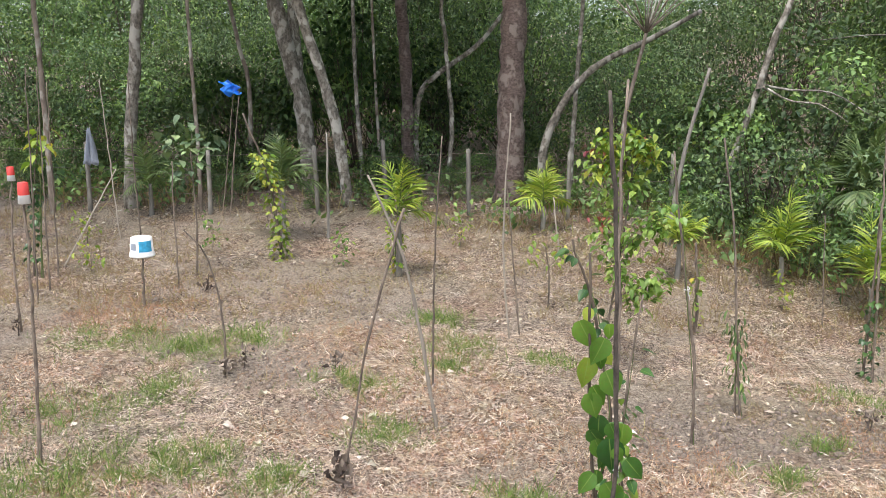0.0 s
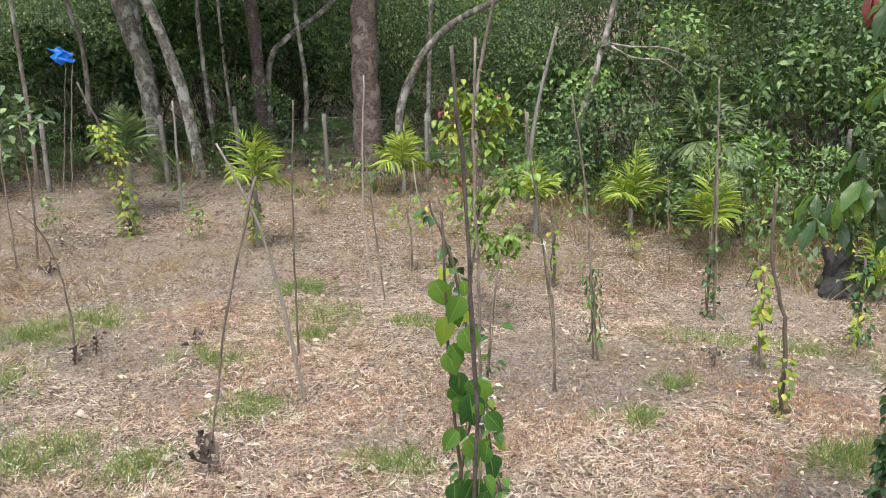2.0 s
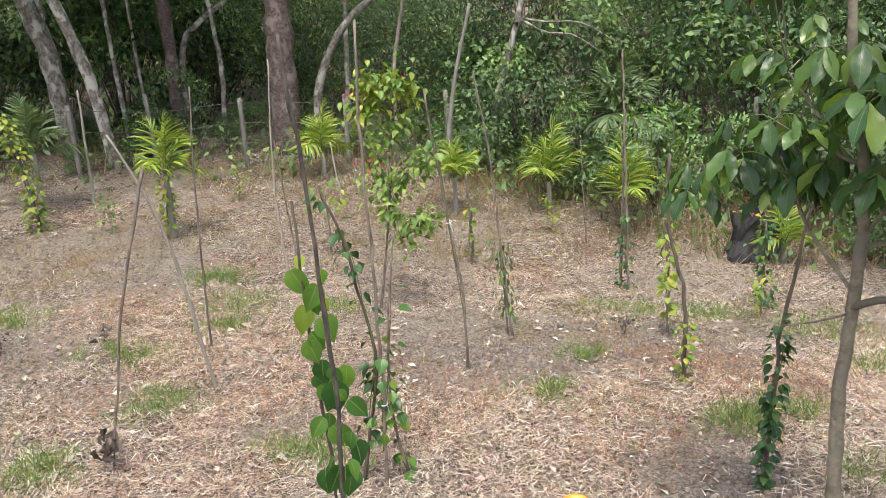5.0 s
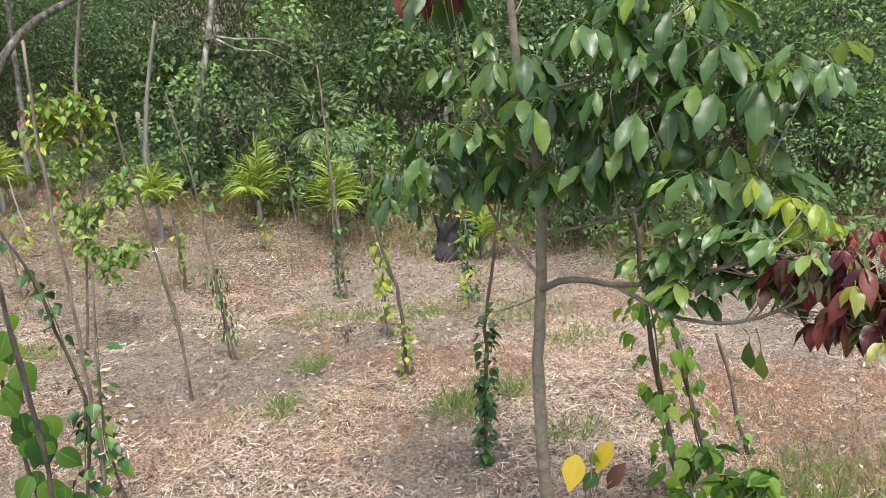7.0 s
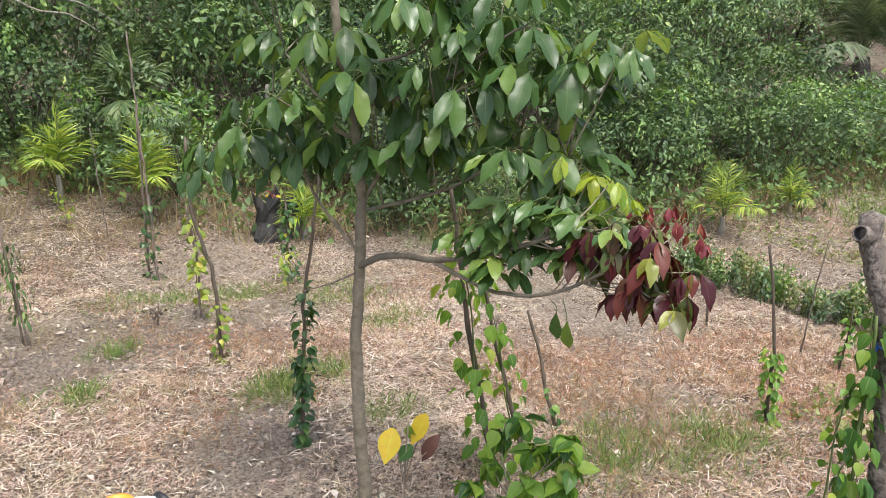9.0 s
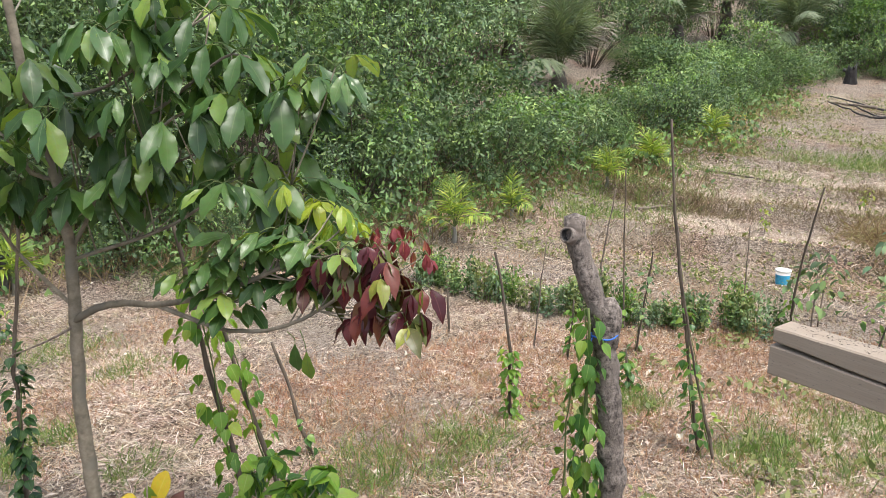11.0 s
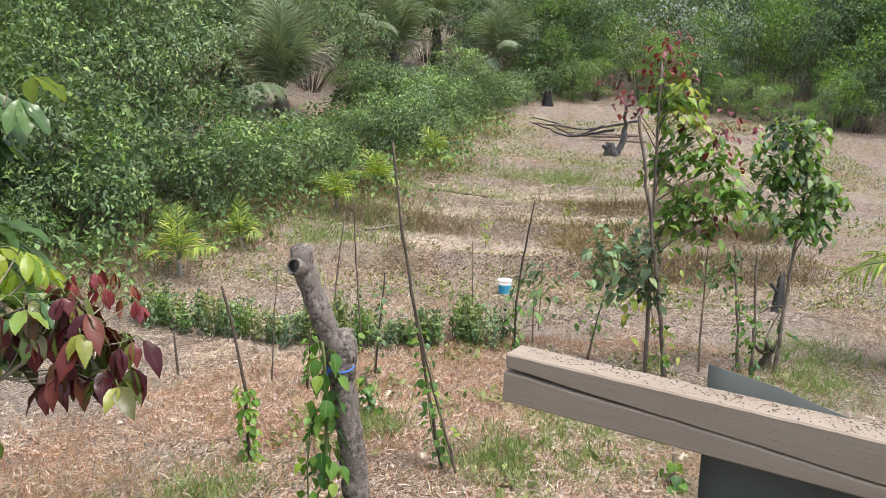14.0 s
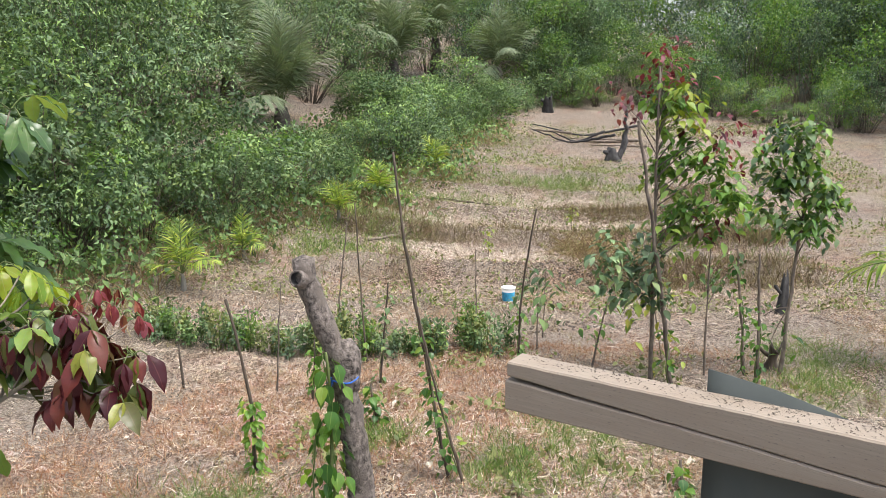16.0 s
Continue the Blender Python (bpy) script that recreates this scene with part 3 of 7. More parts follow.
size = rng.uniform(.02, .09, n) * np.where(p[:, 0] > 11, 1.35, 1) * np.where(p[:, 1] > 8, 1.4, 1)
straw = cloud(STRAWT, p + np.column_stack((np.zeros((n, 2)), rng.uniform(.003, .028, n))), flat_ways(n, .25), drift(n, .4) + (0, 0, 1), size)
solo("dry_grass_litter", straw, STRAW, (0, 0, 0), "cut dry straw lying over the soil", "dry grass", kind="stuff")


def wisps(count, box, long=1.0, spread=.10):
    """Loose handfuls of long straw, each lying roughly one way."""
    q = scatter(count, box, straw_density)
    k = 9
    a = np.repeat(rng.uniform(0, 6.283, len(q)), k) + rng.normal(0, .9, len(q) * k)
    xy = np.repeat(q[:, :2], k, 0) + rng.normal(0, spread * long, (len(q) * k, 2))
    return np.column_stack((xy, height(xy[:, 0], xy[:, 1]) + rng.uniform(.008, .035, len(xy)))), a, long * rng.uniform(.022, .085, len(xy))


sets = [wisps(8600, (-4, 6, 2.6, 8)), wisps(2000, (-6, 8, 8, 11.8), 1.4), wisps(6400, (3, 9.5, -3.2, 5)), wisps(1500, (9, 13.5, -4.5, 4.5), 1.5), wisps(2600, (12.3, 13.5, -2.4, 2.3), 1.6, .12), wisps(2300, (14.6, 15.5, -2.6, 2.6), 1.7, .12), wisps(1500, (16.3, 17.2, -2, 2.2), 1.8, .12), wisps(900, (18, 27, -7, 2), 2.0)]
p, a, size = np.vstack([w[0] for w in sets]), np.concatenate([w[1] for w in sets]), np.concatenate([w[2] for w in sets])
n = len(p)
solo("long_straw", cloud(BENT, p, np.column_stack((np.cos(a), np.sin(a), rng.normal(0, .28, n))), drift(n, .45) + (0, 0, 1), size), PALESTRAW, (0, 0, 0), "pale long straw lying in loose wisps", "dry grass", kind="stuff")


def tuft_cloud(count, boxes, blades, tall, spread):
    pp, hh = [], []
    for box in boxes:
        for x, y, _ in scatter(count, box, lambda x, y: np.clip(2.5 * vnoise(x, y, 1.7, 21) - .8, .04, 1)):
            k = int(blades * rng.uniform(.5, 1.5))
            d = rng.normal(0, spread, (k, 2))
            pp.append(np.array((x, y)) + d)
            hh.append(rng.uniform(.4, 1, k) * tall * rng.uniform(.6, 1.3))
    pp = np.vstack(pp)
    q = np.column_stack((pp, height(pp[:, 0], pp[:, 1]) - .004))
    return cloud(STRAWB, q, drift(len(q), .55) + (0, 0, .6), drift(len(q), 1), np.concatenate(hh))


def rusty(x, y):
    return np.clip(1.2 * spots(x, y, RUSTY) * (.35 + vnoise(x, y, .2, 42)) + np.clip(2.2 * vnoise(x, y, 1.1, 41) - 1.25, 0, .5), 0, 1)


p = np.vstack((scatter(250000, (3.2, 9, -3.2, 5.5), rusty), scatter(40000, (8, 13, -5, 4.5), lambda x, y: np.clip(2.6 * vnoise(x, y, 1.3, 43) - .75, 0, 1)), scatter(120000, (-4, 3.4, 3.4, 9.5), rusty)))
n = len(p)
solo("rusty_grass", cloud(STRAWT, p, drift(n, .5) + (0, 0, .45), drift(n, 1), rng.uniform(.025, .10, n)), RUSTGRASS, (0, 0, 0), "short rust-coloured dead grass over the field", "dry grass", kind="stuff")

# withered grass on the beds' near sides, its dark colour standing for shade
ridges = [tuft_cloud(900, ((bx - .42, bx + .12, -4.2, 3.2),), 22, .19, .09) for bx in (12.0, 14.2, 15.9, 17.6)]
solo("ridge_grass", join(*ridges), SHADEGRASS, (0, 0, 0), "withered grass on the sides of the raised beds, darkened for their shade", "dry grass", kind="stuff")
solo("withered_grass", join(tuft_cloud(1000, ((-5, 6, 2.5, 11.8), (3, 12.5, -4.5, 5.5)), 26, .11, .07), tuft_cloud(2600, ((11, 27, -9, 3.5),), 20, .12, .10), tuft_cloud(2400, ((-7, 5, 8.2, 12.8),), 22, .13, .09), tuft_cloud(160, ((3, 7, 5.5, 9),), 16, .1, .09)), BROWNGRASS, (0, 0, 0), "low withered brown grass tufts over the field", "dry grass", kind="stuff")

p = np.vstack((scatter(4200, (-5, 12, -2, 11.5)), scatter(1800, (-1, 6, 3, 9)), scatter(9000, (-9, 4, 10, 17))))
n = len(p)
solo("leaf_litter", cloud(SPRIG, p + (0, 0, .015), flat_ways(n, .15), drift(n, .3) + (0, 0, 1), .025 + .06 * rng.uniform(0, 1, n) ** 2), DEADLEAF, (0, 0, 0), "curled pale fallen leaves on the soil", "leaf litter", kind="stuff")

for q in ([(0.25, 6.95, -0.00)][0], [(-0.50, 5.80, -0.02)][0], [(-1.63, 5.63, -0.02)][0], [(-0.50, 5.02, -0.03)][0], [(-0.17, 6.58, -0.01)][0], [(-1.61, 6.26, 0.01)][0], *[(rng.uniform(-2.5, 5), rng.uniform(3.6, 8)) for _ in range(16)], *[(rng.uniform(4, 8), rng.uniform(-2, 3)) for _ in range(8)]):
    q = np.array((q[0], q[1], ground_z(q[0], q[1]) + .02))
    solo("fallen_leaf", cloud(CURL, [q], flat_ways(1, .1), drift(1, .25) + (0, 0, 1), rng.uniform(.07, .12)), PALELEAF, tuple(q), "large bleached fallen leaf on the soil", "leaf", "fallen leaves")

# green tufts
TUFTS = [(-.42, 5.5, .17), (.48, 4.54, .17), (.12, 7.38, .22), (.92, 7.02, .16), (0, 6.95, .14), (2.18, 4.9, .13), (3.6, 6.5, .24), (4.3, 6.3, .2), (-1.66, 5.04, .2), (-1.08, 4.78, .16), (-2.3, 7.22, .28), (-1.85, 7.6, .2),
         (-.9, 6.5, .16), (-.08, 8.2, .2), (3.2, 4.09, .16), (-2.32, 6.26, .22), (-3.18, 7.49, .3), (-2.12, 5.02, .3), (-.63, 6.38, .14), (-2.5, 4.65, .3), (-2.88, 5.77, .25), (3.57, 4.1, .15), (2.71, 5.48, .11),
         (4.77, 4.67, .2), (4.05, 2.03, .33), (4.7, 1.66, .25), (3.44, 3.25, .12), (6.17, -.53, .4), (5.91, .88, .14), (5.38, .05, .25), (5.7, -.3, .35), (6.74, -.85, .3), (7.7, -2.72, .35), (8.64, -2.98, .4),
         (5.0, 5.6, .25), (7.4, 6.4, .4), (13, 3.0, .9), (14.5, 2.6, .9), (16.2, 2.2, .9), (17.8, .6, 1.0), (18.2, -1.2, .9), (13.8, -3.0, .8)]
pts, hts = [], []
for x, y, r in TUFTS:
    far = x > 10
    k = int(9000 * r if not far else 3600 * r)
    q = rng.normal(0, r * .75, (k, 2)) * (1.2, 1) + (x, y)
    fine = vnoise(q[:, 0], q[:, 1], .4 if far else .10, 31) + .5 * vnoise(q[:, 0], q[:, 1], .15 if far else .035, 33)
    q = q[fine > .68]
    pts.append(q)
    hts.append(rng.uniform(.03, .11, len(q)) * (1.7 if far else 1))
pts = np.vstack(pts)
p = np.column_stack((pts, height(pts[:, 0], pts[:, 1]) - .005))
solo("grass_tufts", cloud(STRAWB, p, drift(len(p), .55) + (0, 0, .6), drift(len(p), 1), np.concatenate(hts) * 1.2), GRASS, (0, 0, 0), "low green grass tufts in dry soil", "grass", kind="stuff")


# edge of the woods, from west to east and round the far field
EDGE = np.array([(-24, 13.6), (-12, 13.2), (-7, 12.9), (-4, 12.6), (-1.2, 12.3), (2.3, 11.9), (3.7, 11.0), (5.1, 9.4), (6.2, 7.7), (6.9, 6.6), (7.7, 5.9), (9.2, 5.6), (10.6, 5.0), (12.6, 4.3),
                 (15, 3.4), (18.3, 2.3), (24, 1.4), (30, -.6), (30.5, -3.5), (28.5, -6), (25.3, -8.2), (23.5, -11), (23, -18)])


def inside(x, y):
    """Metres into the woods from their edge (minus: out in the field)."""
    x, y = np.asarray(x, float), np.asarray(y, float)
    best, sign = np.full(x.shape, 1e9), np.ones(x.shape)
    for a, b in zip(EDGE, EDGE[1:]):
        d = b - a
        t = np.clip(((x - a[0]) * d[0] + (y - a[1]) * d[1]) / (d @ d), 0, 1)
        r = np.hypot(x - a[0] - t * d[0], y - a[1] - t * d[1])
        s = np.sign(d[0] * (y - a[1]) - d[1] * (x - a[0]))
        sign = np.where(r < best, s, sign)
        best = np.minimum(r, best)
    return best * sign


def edge_density(x, y):
    s = inside(x, y)
    thin = np.where((x < 3.2) & (y > 10), np.where(vnoise(x, y, .7, 52) > .62, .45, .05), 1.0)
    return np.clip((s + np.where(x > 8, 2.0, 1.3) * vnoise(x, y, 1.1, 4)) / 1.0, 0, 1) * (s < 3) * thin


p = np.vstack((scatter(40000, (-9, 5, 10.5, 16), edge_density), scatter(80000, (3, 26, -.5, 12), edge_density)))
n = len(p)
solo("dry_weeds", cloud(STRAWB, p, drift(n, .4) + (0, 0, .8), drift(n, 1), rng.uniform(.10, .36, n)), BROWNGRASS, (0, 0, 0), "tall brown dry weeds along the wood", "weeds", kind="stuff")
p = np.vstack((scatter(44000, (-9, 5, 11, 16), edge_density), scatter(60000, (3, 26, -.5, 12), edge_density)))
n = len(p)
solo("green_weeds", cloud(SPRIG, p + np.column_stack((np.zeros((n, 2)), rng.uniform(0, .45, n))), drift(n, .6) + (0, 0, .35), drift(n, .5) + (0, 0, 1), rng.uniform(.05, .16, n)), MIDLEAF, (0, 0, 0), "low green weeds and creepers along the wood", "weeds", kind="stuff")

p = np.vstack((scatter(52000, (10.5, 27, -8, 4.5), lambda x, y: np.clip(2.6 * vnoise(x, y, 1.5, 71) - 1.1 + .8 * np.clip(1 + inside(x, y) / 2.2, 0, 1), 0.03, 1) * (inside(x, y) < .5)), scatter(9000, (3.4, 8.5, -2.6, 1.6), lambda x, y: np.clip(3 * vnoise(x, y, .6, 72) - 1.6, 0, 1))))
n = len(p)
solo("field_weeds", cloud(SPRIG, p + np.column_stack((np.zeros((n, 2)), rng.uniform(0, .05, n))), drift(n, .6) + (0, 0, .4), drift(n, .5) + (0, 0, 1), rng.uniform(.03, .085, n)), MEADOW, (0, 0, 0), "low olive-green weeds over the dry field", "weeds", kind="stuff")

# soil clods at disturbed spots
ball = bmesh.new()
bmesh.ops.create_icosphere(ball, subdivisions=1, radius=1)
CLOD = (np.array([v.co[:] for v in ball.verts]), np.array([[v.index for v in f.verts] for f in ball.faces]))
ball.free()
cl = []
for a, b_, k in (([(12.06, 0.48, -0.48)][0], [(11.73, -0.96, -0.50)][0], 300), ([(13.26, 0.36, -0.42)][0], [(13.16, -1.23, -0.43)][0], 160), ([(9.63, -0.23, -0.47)][0], [(9.96, -0.97, -0.48)][0], 100)):
    for _ in range(k):
        t = rng.uniform(0, 1)
        c = np.array((a[0] + (b_[0] - a[0]) * t + rng.normal(0, .13), a[1] + (b_[1] - a[1]) * t + rng.normal(0, .13), 0))
        c[2] = ground_z(c[0], c[1])
        s = rng.uniform(.006, .026)
        cl.append((CLOD[0] * s * rng.uniform(.6, 1.4, 3) + rng.normal(0, .15 * s, CLOD[0].shape) + c, CLOD[1]))
for x, y, r, k in ((2.3, 5.6, .6, 260), (3.3, 5.6, .6, 260), (2.75, 3.3, .4, 160), (-1.5, 6.8, .6, 160), (1.7, 5.7, .5, 120), (-1.7, 9.2, .9, 160), (1.0, 4.1, .3, 60), (3.1, 4.75, .25, 40), (3.4, 5.3, .45, 70), (2.9, 3.3, .3, 60), (2.0, 5.6, .3, 40), (.4, 5.6, .4, 40), (2.4, 6.1, .3, 30), (-2.9, 7, .4, 40), (-.9, 8.5, .6, 90), (2.85, 3.3, .2, 120), (3.6, 5.0, .5, 120)):
    for _ in range(k):
        c = np.array((x + rng.normal(0, r * .6), y + rng.normal(0, r * .6), 0))
        c[2] = ground_z(c[0], c[1])
        s = rng.uniform(.006, .028)
        cl.append((CLOD[0] * s * rng.uniform(.6, 1.3, 3) + rng.normal(0, .15 * s, CLOD[0].shape) + c, CLOD[1]))
solo("soil_clods", join(*cl), SOILCLOD, (0, 0, 0), "dark crumbled soil clods", "soil", kind="stuff")


# bushes and woods
def bush_mesh(seed, radius, tall, leaves, leaf, tmpl, mats, lumps=26):
    """One bush: stems, and a crown of leafy sprays with gaps. Returns the thing, standing at the origin."""
    global rng
    keep, rng = rng, np.random.default_rng(seed)
    ob = thing("bush", (0, 0, 0), "dense green wild bush in the wood", "bush", "bushes of the wood")
    stems = []
    per = leaves // lumps
    geos = {m.name: [] for m in mats}
    for k in range(lumps):
        a, h = rng.uniform(0, 6.283), rng.uniform(.02, 1) ** .8
        d = radius * math.sqrt(max(.04, 1 - (1.15 * h - .25) ** 2)) * rng.uniform(.45, .95)
        c = np.array((d * math.cos(a), d * math.sin(a), (.16 + .76 * h * rng.uniform(.75, 1)) * tall))
        stems.append(tube([(c[0] * .15, c[1] * .15, 0), (c[0] * .5, c[1] * .5, c[2] * .55), tuple(c)], .012, .004, 4, .4))
        way = unit(drift(per, 1) + (0, 0, .35))
        q = way * rng.uniform(.55, 1, (per, 1)) ** .4 * np.array((1, 1, .72)) * radius * rng.uniform(.24, .42)
        m = mats[int(rng.integers(len(mats)))]
        geos[m.name].append(cloud(tmpl, c + q, way * .5 + drift(per, .5) + (0, 0, -.3), way + drift(per, .3) + (0, 0, .25), rng.uniform(.6, 1.25, per) * leaf))
    part("stem", join(*stems), DARKSTICK, ob)
    for m in mats:
        if geos[m.name]:
            part("crown", join(*geos[m.name]), m, ob)
    rng = keep
    return ob


TALL = (2.0, 1.6, 2.6, 1.9, 1.7, 4.4, 4.4, 2.4, 2.4, 4.8)
BUSHES = [
    bush_mesh(1, 1.15, TALL[0], 2500, 0.095, SPRIG, (DARKLEAF, MIDLEAF, DARKLEAF), 26),
    bush_mesh(2, 1.0, TALL[1], 2500, 0.080, SPRIG, (MIDLEAF, GREYLEAF, DARKLEAF), 26),
    bush_mesh(3, 1.3, TALL[2], 2300, 0.115, SPRIG, (DARKLEAF, MIDLEAF, DARKLEAF), 26),
    bush_mesh(4, 1.1, TALL[3], 2500, 0.082, SPRIG, (GREYLEAF, MIDLEAF, GREYLEAF), 26),
    bush_mesh(5, 1.1, TALL[4], 2600, 0.095, CHIP, (MIDLEAF, BRIGHTLEAF, GREYLEAF), 20),
    bush_mesh(10, 2.4, TALL[5], 7000, 0.120, CHIP, (DARKLEAF, MIDLEAF), 36),
    bush_mesh(11, 2.4, TALL[6], 7000, 0.115, CHIP, (MIDLEAF, GREYLEAF, DARKLEAF), 36),
    # far-side kinds: haze and sunlight sit in their pale, bright leaf colours
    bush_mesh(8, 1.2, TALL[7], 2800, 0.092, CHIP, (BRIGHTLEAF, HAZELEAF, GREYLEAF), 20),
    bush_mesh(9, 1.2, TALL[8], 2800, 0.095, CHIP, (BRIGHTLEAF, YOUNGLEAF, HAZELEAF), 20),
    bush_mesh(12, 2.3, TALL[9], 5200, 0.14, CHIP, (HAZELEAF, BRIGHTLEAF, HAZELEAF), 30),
]
USED = set()


OILPALMS = [(19.67, 5.74, 1.85), (30.52, 1.04, 2.9), (27.5, 4.3, 3.1), (33.5, -1.63, 3.6), (21.17, 7.55, 2.9), (29.5, 6.2, 4.2), (32, 3.4, 4.0)]


def bush(kind, x, y, size=1.0, squash=1.0):
    """A bush of the wood; in front of the oil palms they grow low."""
    for q in OILPALMS[:3]:
        d = np.array(q[:2]) - (.5, 0)
        far = float(np.linalg.norm(d))
        d /= far
        w = np.array((x, y)) - (.5, 0)
        gone = float(w @ d)
        if far - 9 < gone < far + .6 and abs(w @ (-d[1], d[0])) < .7 + size * TALL[kind] * .30:
            room = 2.44 + (q[2] - .35 - 2.44) * gone / far - ground_z(x, y)
            if room < .45:
                return None
            room *= rng.uniform(.65, 1.1)
            squash = min(squash, max(.6, room / (size * TALL[kind])))
            size = min(size, room / (TALL[kind] * squash))
    m = pose(x, y, ground_z(x, y) - .05, 0, 0, rng.uniform(0, 360))
    if kind in USED:
        return copy_thing(BUSHES[kind], m @ Matrix.Diagonal((size, size, size * squash, 1)))
    USED.add(kind)
    BUSHES[kind].matrix_basis = m
    ORIGIN[BUSHES[kind]] = m.translation
    return BUSHES[kind]


def bush_row(off, step, size, kinds, start=0.0, stop=1e9, squash=1.0):
    """Bushes along the edge of the woods, set back from it; start and stop are metres along it."""
    s = 0.0
    for a, b in zip(EDGE, EDGE[1:]):
        d = b - a
        ln = float(np.linalg.norm(d))
        d, t = d / ln, rng.uniform(0, .5)
        while t < ln:
            if start < s + t < stop:
                q = a + d * t + np.array((-d[1], d[0])) * (off + rng.normal(0, .22 + off * .06))
                if inside(*q) > off * .55 and not (q[0] > 19 and q[1] > 3 and off > 3 and rng.uniform() < .22):
                    bush(int(rng.choice(kinds)), q[0], q[1], size * rng.uniform(.65, 1.3), squash * rng.uniform(.8, 1.25))
            t += step * rng.uniform(.8, 1.2)
        s += ln


WOODS, SLOPE, FARSIDE = (9.5, 27), (27, 59.5), (59.5, 73)
bush_row(.9, 1.5, .30, (1, 0), *WOODS)
bush_row(1.8, 1.3, .42, (1, 0), *WOODS)
bush_row(2.8, 1.6, .6, (0, 1, 0), *WOODS)
bush_row(4.2, 1.5, 1.05, (0, 2, 2), *WOODS)
bush_row(6.0, 1.8, .8, (6, 6, 5), *WOODS)
bush_row(8.8, 2.3, 1.15, (6, 5, 6), *WOODS)
bush_row(13, 3.0, 1.6, (5, 6), *WOODS)
bush_row(19, 4.5, 2.1, (5, 6), *WOODS)
bush_row(.4, 1.0, .45, (1, 3, 4, 4), *SLOPE)
bush_row(.9, 1.1, .85, (1, 3, 4, 3), *SLOPE)
bush_row(2.2, 1.4, 1.25, (1, 3, 0), *SLOPE)
bush_row(4.2, 1.9, .75, (6, 6, 5), *SLOPE)
bush_row(6.5, 2.2, .9, (6, 5), *SLOPE)
bush_row(9.5, 2.4, 1.05, (6, 6, 5), *SLOPE)
bush_row(14, 3.2, 1.4, (6, 5), *SLOPE)
bush_row(20, 4.5, 1.9, (6, 5), *SLOPE)
bush_row(29, 6.5, 2.5, (6,), *SLOPE)
# far side: bushes with the hazed and brightened leaves
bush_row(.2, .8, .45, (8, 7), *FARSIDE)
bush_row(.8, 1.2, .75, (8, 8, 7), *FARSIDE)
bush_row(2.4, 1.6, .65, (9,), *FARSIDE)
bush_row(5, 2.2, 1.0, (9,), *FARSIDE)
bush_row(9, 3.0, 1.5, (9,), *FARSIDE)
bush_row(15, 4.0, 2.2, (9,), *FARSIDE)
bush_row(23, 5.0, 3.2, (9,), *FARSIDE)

# more bushes with haze painted into the leaves, behind the far field
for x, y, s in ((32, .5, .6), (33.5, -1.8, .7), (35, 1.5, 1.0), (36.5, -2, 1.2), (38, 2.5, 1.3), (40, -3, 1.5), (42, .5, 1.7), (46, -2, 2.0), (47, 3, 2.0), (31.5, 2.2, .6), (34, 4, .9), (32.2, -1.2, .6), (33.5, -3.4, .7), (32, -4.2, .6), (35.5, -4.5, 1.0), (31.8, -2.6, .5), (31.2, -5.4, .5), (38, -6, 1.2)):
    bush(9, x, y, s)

for q, z in zip([(3.49, 15.65, 1.64), (3.76, 18.15, 1.76), (4.86, 19.44, 1.82), (4.02, 17.07, 1.55), (4.97, 22.49, 1.88)], (1.3, 1.6, 1.9, 1.5, 2.2)):
    bush(6, q[0], q[1], z * .5)
for q in OILPALMS[2:3]:
    d = unit(np.array((.5, 0)) - np.array(q[:2]))
    for a, b in ((1.5, 0), (2.4, .9), (2.2, -1.0)):
        w = np.array(q[:2]) + d * a + np.array((-d[1], d[0])) * b
        if inside(*w) > 1.0:
            bush(6, w[0], w[1], .5 if b else .4)


def tree(name, line, r0, r1, mat, label, crown=None, limbs=(), leafmat=DARKLEAF, count=2600, leaf=.13, spread=1.5):
    base = line[0]
    z = ground_z(base[0], base[1])
    pts = [(base[0], base[1], min(base[2], z) - .06)] + list(line[1:])
    ob = thing(name, (base[0], base[1], z), label, "tree", "trees of the wood")
    part("trunk", tube(pts, r0, r1, 12, .18, .05, r0 * .06), mat, ob)
    for lm, a, b in limbs:
        part("limb", tube(lm, a, b, 8, .15, .06, .01), mat, ob)
    if crown is not None:
        geos = []
        for k in range(14):
            c = np.asarray(crown) + drift(1, 1)[0] * spread * (.8, .8, .45)
            per = count // 14
            q = unit(drift(per, 1)) * rng.uniform(.2, 1, (per, 1)) ** .6 * (.8, .8, .5)
            geos.append(cloud(SPRIG, c + q, unit(q) + drift(per, .5), drift(per, .4) + (0, 0, 1), rng.uniform(.7, 1.3, per) * leaf))
            part("limb", tube([pts[-1], tuple((np.asarray(pts[-1]) + c) / 2 + (0, 0, .15)), tuple(c)], r1 * .5, .008, 5, .3), mat, ob)
        part("crown", join(*geos), leafmat, ob)
    return ob


def over(line, up=2.0, dx=0.0):
    return (line[-1][0] + dx, line[-1][1] + .3, line[-1][2] + up)


# western crowns, out of view overhead, are enlarged to shade the wood
T = [(-5.09, 13.03, 1.03), (-5.00, 13.07, 1.84), (-4.89, 13.11, 2.89), (-4.80, 13.14, 3.75), (-4.69, 13.18, 4.75)]
tree("tree", T, .11, .085, PALEBARK, "tall pale grey tree trunk at the wood's edge", over(T, 2.2), count=5200, leaf=.24, spread=2.4)
T = [(-2.36, 14.30, 1.26), (-2.48, 14.28, 2.09), (-2.65, 14.25, 2.85), (-2.87, 14.21, 3.77), (-3.04, 14.17, 4.84)]
